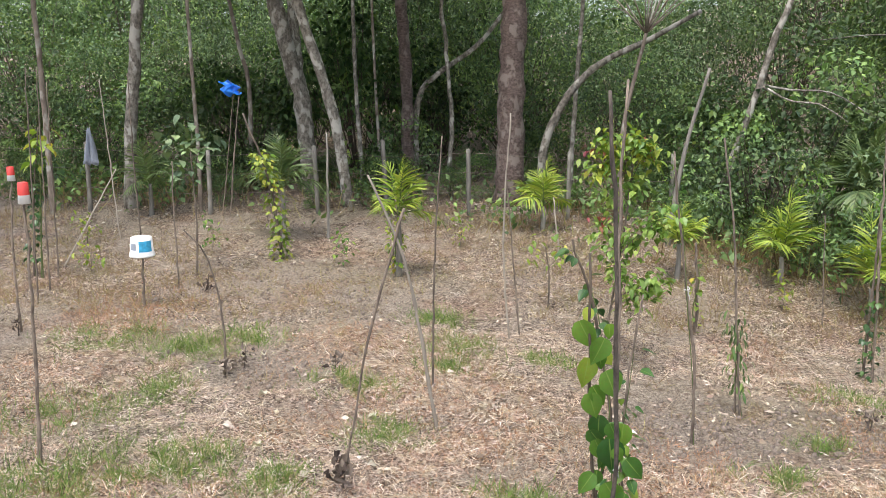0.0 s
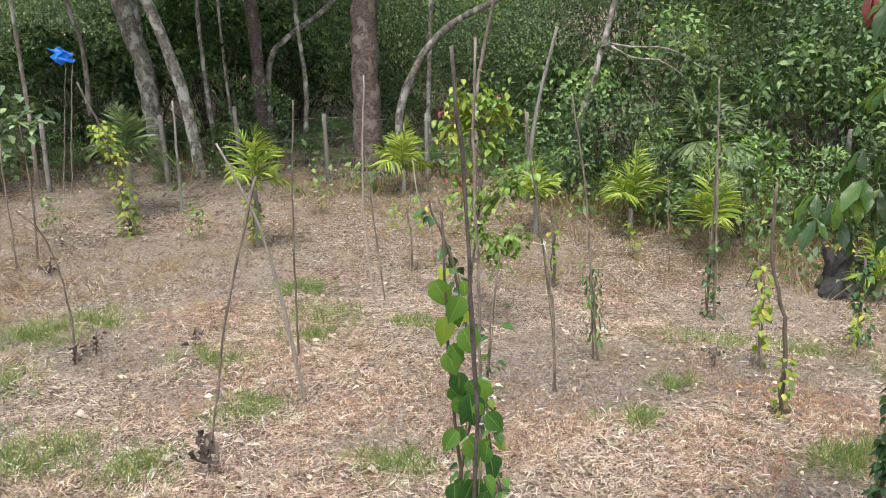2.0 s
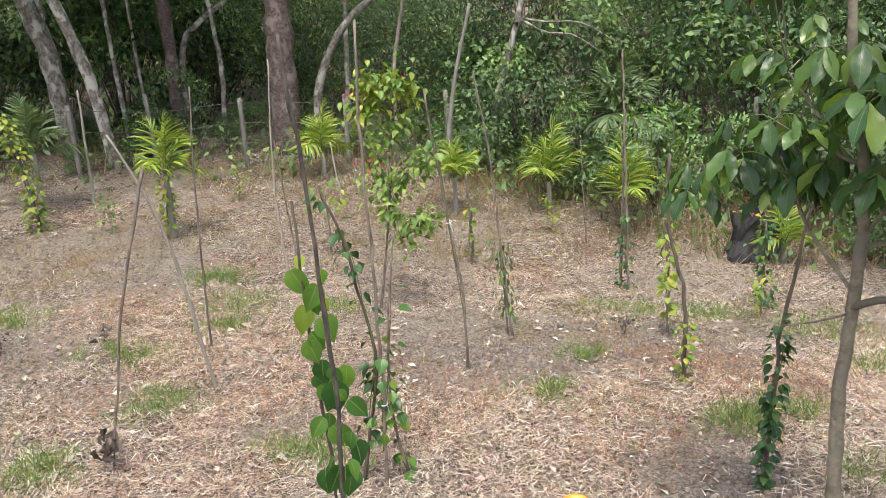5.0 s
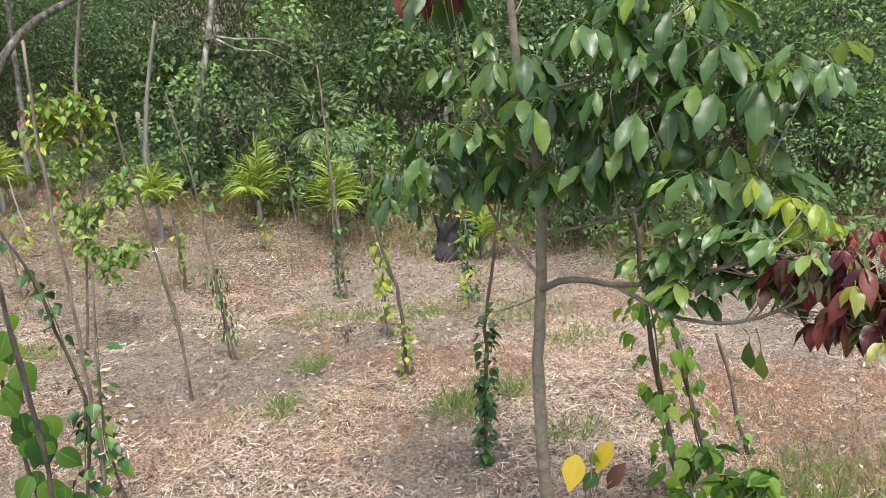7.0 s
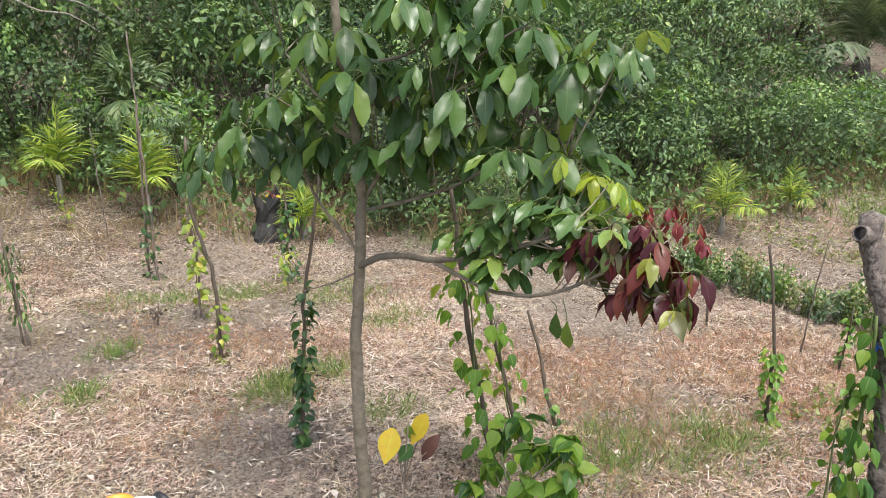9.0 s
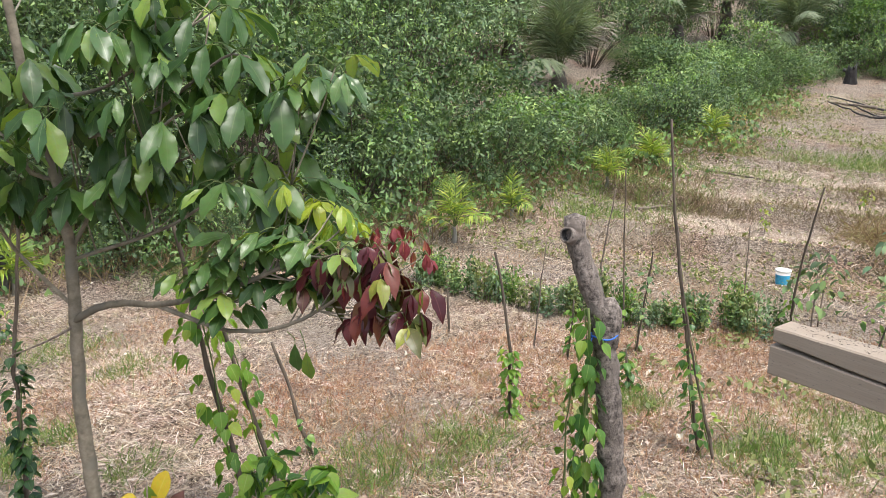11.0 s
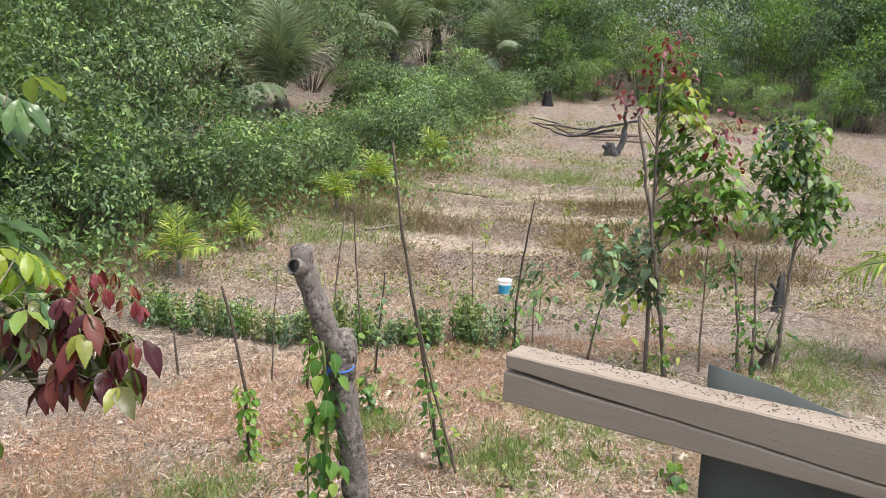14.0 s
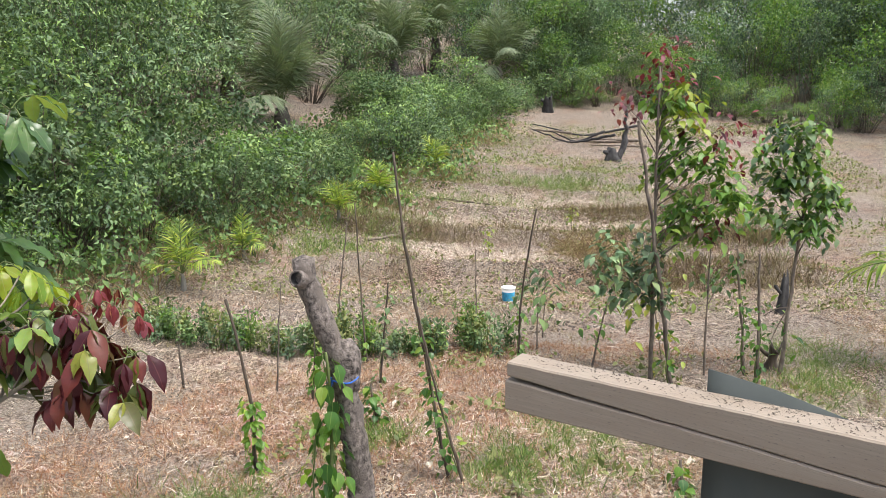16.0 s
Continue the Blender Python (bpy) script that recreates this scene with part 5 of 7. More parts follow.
vine_plant(A, .011, DARKSTICK, .1, .97, 50, .075, PEPPERDARK, .05, "leaning stake with dark green pepper vine", True)
vine_plant(B, .011, STICK, .08, .34, 18, .08, PEPPER, .09, "long leaning stake with pepper leaves at its foot", True, tie=(.2, TIEWHITE, "thin pale string"))
vine_plant(C, .009, STICK, .02, .95, 34, .08, PEPPER, .07, "slanting stake with pepper vine and yellow leaves", True)


def sapling(base, top, heads, leaf, mat, label, tmpl=OVAL, per=16, r=.018, extra=(), single=False, kind="oval_leaf", bark=STICK, droop=.5):
    """A sapling: stem, twigs to each head, and a whorl of drooping leaves there."""
    z = ground_z(base[0], base[1])
    ob = thing("sapling", (base[0], base[1], z), label, "sapling", "saplings in the field")
    mid = ((base[0] + top[0]) / 2 + .03, (base[1] + top[1]) / 2, (z + top[2]) / 2)
    part("trunk", tube([(base[0], base[1], z - .05), mid, tuple(top)], r, r * .4, 8, .12, .06, r * .15), bark, ob)
    groups = [(heads, mat, per)] + [(*g, per)[:3] for g in extra]
    for hs, m, n in groups:
        for h in hs:
            h = np.asarray(h, float)
            t = np.clip((h[2] - z) / (top[2] - z) - .12, .3, .97)
            s = np.array(spline([(base[0], base[1], z), mid, tuple(top)], .05))
            s = s[int(t * (len(s) - 1))]
            part("twig", tube([tuple(s), tuple((s + h) / 2 + (0, 0, .03)), tuple(h)], r * .3, .003, 5, .1), bark, ob)
            a = rng.uniform(0, 6.283, n)
            out = np.column_stack((np.cos(a), np.sin(a), rng.normal(.1, .35, n)))
            p = h + out * leaf * .12 + drift(n, leaf * .75)
            way, up = out + (0, 0, -droop), out * .5 + (0, 0, 1) + drift(n, .2)
            sz = leaf * rng.uniform(.6, 1.15, n) * (.72 if m in (PINKLEAF, REDTIP) else 1)
            if single:
                leaf_parts(ob, tmpl, kind, m, p, way, up, sz)
            else:
                part("foliage", cloud(tmpl, p, way, up, sz), m, ob)
    return ob


R = [(7.73, -1.24, -0.34), (7.74, -1.20, 0.51)]
sapling(R[0], (R[0][0] + .05, R[0][1] + .05, 2.5), [(7.94, -1.29, 2.20), (7.92, -1.40, 1.86), (7.94, -1.27, 1.60), (7.79, -1.57, 1.72), (7.80, -1.51, 1.32), (7.75, -1.72, 1.63), (7.92, -1.39, 1.15), (7.77, -1.66, 1.13), (7.63, -1.80, 1.40)], .12, BRIGHTLEAF, "tall sapling with red young leaves at its top", per=66, r=.022, extra=(([(7.94, -1.26, 2.66), (7.93, -1.32, 2.56), (7.95, -1.21, 2.39), (7.93, -1.37, 2.42), (7.92, -1.42, 2.32), (8.09, -0.92, 2.19), (8.08, -0.99, 2.10), (7.73, -1.82, 2.02), (7.72, -1.86, 1.82)], PINKLEAF, 24), ([(7.82, -1.38, 2.28), (7.81, -1.44, 2.16), (7.83, -1.35, 2.11), (7.80, -1.49, 2.04)], YELLOWVINE, 26), ([(7.94, -1.29, 2.20), (7.92, -1.40, 1.86), (7.94, -1.27, 1.60), (7.79, -1.57, 1.72), (7.80, -1.51, 1.32), (7.75, -1.72, 1.63), (7.92, -1.39, 1.15), (7.77, -1.66, 1.13), (7.63, -1.80, 1.40)][::2], YOUNGLEAF, 44), ([(7.66, -1.70, 1.18), (7.68, -1.61, 1.15), (7.69, -1.55, 1.88)], REDLEAF, 14), ([(7.69, -0.88, 0.93), (7.68, -1.03, 0.73), (7.66, -1.17, 0.89), (7.69, -0.94, 0.52), (7.65, -1.23, 0.59), (7.70, -0.78, 0.77)], GREYLEAF, 50), ([(7.73, -1.33, 0.78), (7.72, -1.39, 0.52), (7.67, -1.05, 0.32), (7.73, -1.33, -0.12), (7.72, -1.39, 0.10), (7.66, -1.14, 0.43)], YELLOWVINE, 9)))
R = [(8.13, -2.50, -0.37), (8.13, -2.50, 0.97)]
sapling(R[0], (R[0][0] + .05, R[0][1] - .15, 2.0), [(8.20, -2.39, 1.89), (8.15, -2.54, 1.64), (8.20, -2.38, 1.43), (8.10, -2.69, 1.45), (8.06, -2.79, 1.30), (8.25, -2.21, 1.21), (8.16, -2.50, 1.07), (8.10, -2.68, 1.08), (8.23, -2.27, 1.68), (8.14, -2.57, 1.90)], .115, BRIGHTLEAF, "tall sapling with a dense green crown", per=54, r=.022, extra=(([(8.20, -2.39, 1.89), (8.15, -2.54, 1.64), (8.20, -2.38, 1.43), (8.10, -2.69, 1.45), (8.06, -2.79, 1.30), (8.25, -2.21, 1.21), (8.16, -2.50, 1.07), (8.10, -2.68, 1.08), (8.23, -2.27, 1.68), (8.14, -2.57, 1.90)], GREYLEAF, 44), ([(8.21, -2.33, 0.19), (8.19, -2.40, -0.08), (8.16, -2.51, 0.04)], PEPPER, 10)))
sapling((7.9, -1.75, 0), (7.95, -1.75, 1.1), [(8.15, -1.77, 0.63), (8.12, -1.92, 0.54), (8.10, -2.00, 0.76)], .09, MIDLEAF, "thin sapling with small green leaves", per=22, r=.012)
SB = [(1.41, 7.07, -0.39)][0]
SY = [(1.42, 7.07, 1.99), (1.64, 7.03, 2.00), (1.73, 7.01, 1.92), (1.48, 7.06, 1.86), (1.35, 7.08, 1.78)]
sapling((SB[0], SB[1], 0), SY[1], SY, .095, YELLOWVINE, "sapling with yellow-green leaves and red tips", tmpl=OVAL, per=64, r=.013, extra=((SY[:4], BRIGHTLEAF, 24), ([(1.65, 7.03, 1.63), (1.49, 7.06, 1.51), (1.81, 7.00, 1.29), (1.41, 7.07, 1.23), (1.66, 7.03, 1.15), (1.89, 6.98, 1.31), (1.76, 7.01, 0.74), (1.57, 7.04, 0.83), (1.88, 6.98, 0.80), (1.70, 7.02, 0.62), (1.49, 7.06, 1.02)], YOUNGLEAF, 58), ([(1.30, 7.08, 1.97), (1.36, 7.08, 1.38), (1.55, 7.05, 1.32), (1.69, 7.02, 2.04)], REDTIP, 9)))
P = [(1.16, 8.79, 0.04)]
sapling(P[0], (P[0][0] - .05, P[0][1], .75), [(P[0][0] - .2, P[0][1], .7), (P[0][0], P[0][1] + .05, .8), (P[0][0] + .12, P[0][1], .6)], .10, YELLOWVINE, "small sapling with few yellow-green leaves", per=12, r=.013)
P = [(-2.98, 9.54, 1.79)]
sapling((P[0][0], P[0][1], 0), (P[0][0], P[0][1], 1.7), [(P[0][0] + x, P[0][1] + y, z) for x, y, z in ((-.2, 0, 1.75), (.0, .1, 1.9), (.25, 0, 1.8), (.1, 0, 1.6), (-.05, 0, 1.55))], .13, GREYLEAF, "sapling with broad pale green leaves", HEART, 18, .014)
P = [(8.70, -0.22, -0.42)]
sapling(P[0], (P[0][0], P[0][1], .3), [(P[0][0] + x, P[0][1] + y, z) for x, y, z in ((0, -.12, .25), (0, .12, .2), (.1, 0, .35), (-.1, -.05, .1))], .13, MIDLEAF, "low broad-leaved seedling in the field", per=16, r=.01)
P = [(8.21, -0.74, -0.37)]
sapling(P[0], (P[0][0], P[0][1] - .15, .35), [(P[0][0], P[0][1] - .02, -.05), (P[0][0], P[0][1] - .1, .15), (P[0][0], P[0][1] - .15, .3)], .09, BRIGHTLEAF, "leaning young plant with bright leaves", per=14, r=.012)
for x, y in ((-4.3, 9.6), (-3.1, 10.6), (-1.3, 10.1), (-.7, 10.6), (3.85, 9.0), (.2, 11.0), (-4.9, 10.9), (4.6, 5.9), (13.2, .5), (15.0, -.9), (20.3, 1.5), (19, .6)):
    z = ground_z(x, y)
    sapling((x, y, 0), (x, y, z + .35), [(x, y, z + .15), (x + .06, y, z + .28), (x - .05, y, z + .4)], .08, BRIGHTLEAF if rng.uniform() < .6 else YELLOWVINE, "small green seedling in dry soil", per=14, r=.006)

# seedling row across the field
HL, HM, HR = [(8.60, 4.01, -0.32)][0], [(8.09, 1.98, -0.33)][0], [(8.65, 0.07, -0.41)][0]
c = spline([HL, ((HL[0] + HM[0]) / 2 - .1, (HL[1] + HM[1]) / 2, 0), HM, ((HM[0] + HR[0]) / 2, (HM[1] + HR[1]) / 2, 0), HR], .11)
SEEDLINGS = []
for v in range(6):
    geo, st = [], []
    for q in range(4):
        o = np.array((rng.normal(0, .045), rng.normal(0, .045), 0))
        h = rng.uniform(.22, .38)
        st.append(tube([tuple(o - (0, 0, .04)), tuple(o + (0, .01, h * .5)), tuple(o + (.01, 0, h))], .005, .002, 4, .1))
        n = 38
        u = rng.uniform(.05, 1.0, n)
        p = o + np.column_stack((rng.normal(0, .03, n), rng.normal(0, .03, n), u * h + .02))
        geo.append(cloud(SPRIG, p, drift(n, .6) + (0, 0, .35), drift(n, .35) + (0, 0, 1), rng.uniform(.03, .065, n)))
    ob = thing("seedling", (0, 0, 0), "leafy green seedling in a dense nursery row", "seedling", "row of seedlings")
    part("stem", join(*st), GREENSTEM, ob)
    part("foliage", join(*geo), (MIDLEAF, MEADOW, GREYLEAF, BRIGHTLEAF, MEADOW, MIDLEAF)[v], ob)
    SEEDLINGS.append(ob)
for k, q in enumerate(c):
    for j in range(2 if rng.uniform() < .6 else 1):
        x, y = q[0] + .2 * j + rng.normal(0, .06), q[1] + rng.normal(0, .06)
        m = pose(x, y, ground_z(x, y), 0, 0, rng.uniform(0, 360))
        tall = Matrix.Diagonal((1, 1, (.7 + .75 * float(vnoise(np.array([x]), np.array([y]), .6, 61)[0])) * rng.uniform(.8, 1.2), 1))
        i = int(rng.integers(6))
        if k < 6 and j == 0:
            SEEDLINGS[k].matrix_basis = m
        else:
            copy_thing(SEEDLINGS[i], m @ tall)

# the broad-leaved tree close by, with its red branch
TK = [(2.68, 2.60, -0.01), (2.64, 2.63, 0.86), (2.66, 2.61, 1.46), (2.64, 2.63, 1.97), (2.59, 2.68, 2.32)]
z0 = ground_z(TK[0][0], TK[0][1])
near = thing("young_tree", (TK[0][0], TK[0][1], z0), "slim young tree with broad glossy leaves and a wine-red branch", "tree")
top = (TK[-1][0] - .02, TK[-1][1] + .05, 3.1)
part("trunk", tube([(TK[0][0], TK[0][1], z0 - .06)] + list(TK[1:]) + [top], .034, .014, 14, .07, .03, .003), SMOOTHBARK, near)
BA, BB = [(2.65, 2.57, 1.31), (2.66, 2.50, 1.37), (2.67, 2.35, 1.41), (2.64, 2.16, 1.44), (2.61, 1.89, 1.52), (2.58, 1.61, 1.64), (2.58, 1.43, 1.74)], [(2.65, 2.08, 1.48), (2.60, 1.83, 1.41), (2.57, 1.71, 1.43), (2.55, 1.57, 1.46), (2.54, 1.41, 1.53), (2.56, 1.28, 1.62), (2.58, 1.14, 1.71)]
part("branch", tube([(TK[1][0], TK[1][1], BA[0][2] - .02)] + BA[1:], .017, .006, 8, .06, .05), SMOOTHBARK, near)
part("branch", tube([BA[3]] + BB[1:], .010, .005, 8, .06, .05), SMOOTHBARK, near)
part("twig", tube([(2.63, 2.61, 1.28), (2.59, 2.75, 1.20), (2.55, 2.91, 1.13)], .006, .003, 6, .06), STICK, near)
trunk_line = spline([tuple(TK[0])] + list(TK[1:]) + [top], .03)


def whorls(parent, heads, start, leaf, n, mat, kind, tmpl=OVAL, droop=.9, twig=.006, flare=1.0, drop=0):
    for h in heads:
        h = np.asarray(h, float)
        if start is not None:
            d = np.linalg.norm(start - h + (0, 0, .25), axis=1)
            s = start[max(0, int(np.argmin(d)) - drop)]
            part("twig", tube([tuple(s), tuple(s * .35 + h * .65 + (0, 0, -.02)), tuple(h)], twig, twig * .5, 6, .06), SMOOTHBARK, parent)
        a = rng.uniform(0, 6.283) + np.arange(n) * 2.4
        out = np.column_stack((np.cos(a), np.sin(a), np.zeros(n))) * flare
        p = h + out * leaf * .1 + drift(n, leaf * .12)
        way = out + np.column_stack((np.zeros((n, 2)), -droop * rng.uniform(-.1, 1.5, n))) + drift(n, .2)
        up = out * .6 + np.array((0, 0, .9)) + drift(n, .3)
        leaf_parts(parent, tmpl, kind, mat, p, way, up, leaf * rng.uniform(.7, 1.15, n))


W, WL, WY = [(2.53, 2.41, 2.17), (2.50, 2.70, 2.06), (2.65, 2.01, 2.16), (2.73, 1.75, 2.20), (2.58, 2.22, 2.46), (2.78, 1.84, 2.38), (2.84, 2.09, 2.00), (2.61, 2.47, 1.85), (2.84, 1.77, 1.99), (2.81, 1.63, 1.92), (2.85, 2.37, 1.89), (2.47, 2.97, 2.30), (2.78, 1.68, 2.28), (2.64, 2.71, 2.32), (2.78, 2.16, 2.40), (2.82, 1.96, 2.52), (2.77, 2.46, 2.05), (2.89, 2.03, 2.25)], [(2.32, 2.95, 1.91), (2.24, 3.12, 1.83), (2.48, 2.84, 1.80), (2.53, 3.04, 1.91), (2.58, 2.76, 1.88)], [(2.78, 1.68, 1.94), (2.80, 1.57, 1.88), (2.79, 1.48, 1.84), (2.82, 1.43, 1.79)]
boughs = [trunk_line]
for start, ends in ((1.35, (WL[3], WL[1])), (1.55, (W[8], W[9])), (1.7, (W[2], W[3])), (1.8, (W[10], W[6])), (2.0, (W[5], W[12])), (1.9, (W[1], W[11])), (2.2, (W[14], W[15])), (1.6, (W[16], W[7]))):
    s = trunk_line[int(np.argmin(np.abs(trunk_line[:, 2] - start)))]
    line = [tuple(s), tuple(s * .45 + np.array(ends[0]) * .55 + (0, 0, -.06)), tuple(ends[0]), tuple(ends[1])]
    part("branch", tube(line, .009, .004, 7, .06, .05), SMOOTHBARK, near)
    boughs.append(spline(line, .03))
boughs = np.vstack(boughs)


def trefoils(parent, heads, start, leaf, n, mats, kind, droop=.8, petiole=.6, twig=.004, tmpl=OBOV):
    """Shoots whose long-stalked leaves each hang in three leaflets."""
    for h in heads:
        h = np.asarray(h, float)
        d = np.linalg.norm(start - h + (0, 0, .25), axis=1)
        s = start[int(np.argmin(d))]
        part("twig", tube([tuple(s), tuple(s * .4 + h * .6 + (0, 0, -.015)), tuple(h)], twig, twig * .6, 6, .06), SMOOTHBARK, parent)
        a0 = rng.uniform(0, 6.283)
        for i in range(n):
            a = a0 + i * 2.4 + rng.normal(0, .25)
            flat = np.array((math.cos(a), math.sin(a), 0))
            e = h + (flat + (0, 0, rng.uniform(-.25, .55))) * leaf * petiole * rng.uniform(.6, 1.2)
            part("petiole", tube([tuple(h), tuple((h + e) / 2 + (0, 0, .015)), tuple(e)], .0024, .0016, 4, .05), GREENSTEM, parent)
            sag, m = droop * rng.uniform(.45, 1.5), mats[int(rng.integers(len(mats)))]
            for turn in (-1.0, 0.0, 1.0):
                b = a + turn * rng.uniform(.7, 1.1)
                w = np.array((math.cos(b), math.sin(b), -sag)) + rng.normal(0, .14, 3)
                up = np.array((math.cos(b) * sag, math.sin(b) * sag, 1.0)) + rng.normal(0, .22, 3)
                leaf_parts(parent, tmpl, kind, m, [e], [w], [up], leaf * rng.uniform(.72, 1.12) * (1 if turn == 0 else .9))


def loose(heads, by):
    return [tuple(np.array(q) + rng.normal(0, 1, 3) * (by, by, by * .6)) for q in heads]


trefoils(near, W, boughs, .195, 5, (TREELEAF, TREELEAF, SUNLEAF), "broad_leaf", .75)
trefoils(near, loose(W, .13), boughs, .165, 5, (TREELEAF, SUNLEAF), "broad_leaf", .65)
trefoils(near, loose(W, .17), boughs, .15, 3, (TREELEAF, TREELEAF, SUNLEAF), "broad_leaf", .8)
trefoils(near, WL, boughs, .16, 5, (TREELEAF,), "broad_leaf", .8)
trefoils(near, loose(WL, .10), boughs, .145, 5, (TREELEAF,), "broad_leaf", .9)
trefoils(near, WY, boughs, .13, 2, (LIMELEAF,), "lime_leaf", .7)
trefoils(near, [(TK[-1][0] + x, TK[-1][1] + y, z) for x, y, z in ((.2, -.2, 2.7), (-.3, .1, 2.6), (.1, .3, 2.9), (-.1, -.3, 3.0), (.3, .2, 2.75), (-.25, .3, 3.1), (.4, -.4, 2.6), (.5, -.6, 2.7))], boughs, .19, 4, (TREELEAF,), "broad_leaf", .9)
la, lb = spline(BA, .03), spline(BB, .03)
trefoils(near, [(2.22, 2.87, 2.61), (2.30, 2.75, 2.66)], boughs, .13, 2, (REDLEAF,), "red_leaf", 1.6, .5, .0035, BROAD)
GA = [(2.63, 1.80, 1.66), (2.65, 1.69, 1.74), (2.67, 1.58, 1.70), (2.68, 1.47, 1.77), (2.64, 1.70, 1.62), (2.66, 1.59, 1.60), (2.67, 1.48, 1.64), (2.61, 1.75, 1.52), (2.66, 1.41, 1.70), (2.63, 1.54, 1.80), (2.63, 1.37, 1.76), (2.54, 1.84, 1.66), (2.59, 1.79, 1.58)]
trefoils(near, GA, la, .13, 4, (TREELEAF, SUNLEAF, SUNLEAF), "broad_leaf", .25)
trefoils(near, loose(GA, .05), la, .11, 3, (TREELEAF, SUNLEAF), "broad_leaf", .35)
trefoils(near, [(2.72, 1.39, 1.88), (2.70, 1.46, 1.89), (2.71, 1.34, 1.83), (2.71, 1.56, 1.94)], la, .10, 2, (LIMELEAF,), "lime_leaf", .8)
RH = [(2.58, 1.34, 1.73), (2.59, 1.23, 1.76), (2.63, 1.15, 1.76), (2.61, 1.39, 1.65), (2.59, 1.25, 1.68), (2.60, 1.11, 1.69), (2.64, 1.03, 1.66), (2.62, 1.18, 1.60), (2.64, 1.06, 1.57), (2.60, 1.20, 1.55)]
trefoils(near, RH, lb, .12, 4, (REDLEAF,), "red_leaf", 1.5, .45, .0035, BROAD)
trefoils(near, loose(RH, .045), lb, .10, 3, (REDLEAF, OLIVELEAF, REDLEAF), "red_leaf", 1.0, .4, .003, BROAD)
for a, b, c in (((2.57, 1.50, 1.46), (2.575, 1.475, 1.44), (2.57, 1.47, 1.42)), ((2.56, 1.44, 1.48), (2.555, 1.42, 1.44), (2.55, 1.41, 1.41))):
    part("petiole", tube([a, b, c], .0024, .0016, 4, .05), GREENSTEM, near)
    leaf_parts(near, BROAD, "broad_leaf", TREELEAF, [np.array(c)], [np.array((-.05, rng.normal(0, .15), -1))], [np.array((-1, -.25, .15))], .115)
trefoils(near, [(2.70, 1.24, 1.80), (2.73, 1.18, 1.83), (2.72, 1.09, 1.80), (2.69, 1.15, 1.78), (2.71, 1.05, 1.75)], lb, .062, 3, (REDTIP,), "red_tip", 1.8, .7, .003)

vine_plant([(3.45, 2.38, -0.01), (3.34, 2.52, 0.75), (3.25, 2.62, 1.59)], .017, DARKSTICK, .1, .85, 80, .085, BRIGHTPEPPER, .12, "dark stake hung with bright pepper leaves", True, hang=1.1)
vine_plant([(3.59, 2.29, -0.02), (3.47, 2.44, 0.67), (3.38, 2.56, 1.29)], .014, DARKSTICK, .1, .9, 50, .08, BRIGHTPEPPER, .1, "slanting dark stake hung with pepper leaves", True, hang=1.1)
PA = [(2.99, 1.91, 0.67), (2.94, 1.80, 0.59), (2.93, 1.98, 0.60), (2.99, 1.72, 0.60), (2.94, 1.61, 0.70), (2.92, 2.00, 0.43), (2.85, 1.76, 0.48), (2.93, 1.64, 0.51), (2.78, 2.01, 0.39), (2.81, 1.81, 0.39), (2.95, 1.61, 0.57)]
pb = thing("pepper_bush", (PA[6][0], PA[6][1], ground_z(PA[6][0], PA[6][1])), "low pepper plant with bright heart-shaped leaves", "pepper plant")
part("stem", tube([(PA[6][0], PA[6][1], ground_z(PA[6][0], PA[6][1]) - .03), (PA[6][0] + .02, PA[6][1], .2), tuple(PA[0])], .008, .004, 6, .08), GREENSTEM, pb)
whorls(pb, PA, spline([tuple(PA[9]), tuple(PA[6]), tuple(PA[0])], .05), .105, 10, BRIGHTPEPPER, "heart_leaf", HEART, 2.2, .004)
whorls(pb, PA, None, .10, 6, PEPPER, "heart_leaf", HEART, 1.6, .004)
whorls(pb, [(q[0], q[1], q[2] - .2) for q in PA[4:]], None, .105, 7, BRIGHTPEPPER, "heart_leaf", HEART, 2.2)
YL, YS = [(2.23, 1.94, 0.88), (2.32, 1.85, 0.94), (2.35, 1.81, 0.86), (2.28, 1.89, 0.81), (2.27, 1.90, 0.90)], [(2.23, 1.93, 0.54), (2.26, 1.91, 0.66), (2.27, 1.90, 0.94)]
ys = thing("yellowing_plant", (YS[0][0], YS[0][1], ground_z(YS[0][0], YS[0][1])), "small plant with large yellow and brown leaves", "plant")
part("stem", tube([(YS[0][0], YS[0][1], ground_z(YS[0][0], YS[0][1]) - .03)] + YS[1:], .006, .003, 6, .06), STICK, ys)
for q, m, lb_ in zip(YL, (YELLOWLEAF, YELLOWLEAF, BROWNLEAF, PEPPERDARK, YELLOWVINE), ("yellow spotted leaf", "yellow leaf", "withered reddish-brown leaf", "", "")):
    part("twig", tube([YS[1], tuple((np.array(YS[1]) + q) / 2 + (0, 0, .03)), q], .003, .002, 5, .05), STICK, ys)
    form, kind = (BROAD, "broad_leaf") if m in (BROWNLEAF, YELLOWVINE) else (WIDE, "wide_leaf")
    leaf_parts(ys, form, kind, m, [np.array(q) + (0, 0, .03)], [np.array((-.12, -.10, -1.0)) + rng.normal(0, .28, 3)], [np.array((-.75, -.66, .25)) + rng.normal(0, .35, 3)], .14 if m in (YELLOWLEAF, BROWNLEAF) else .09, lb_)

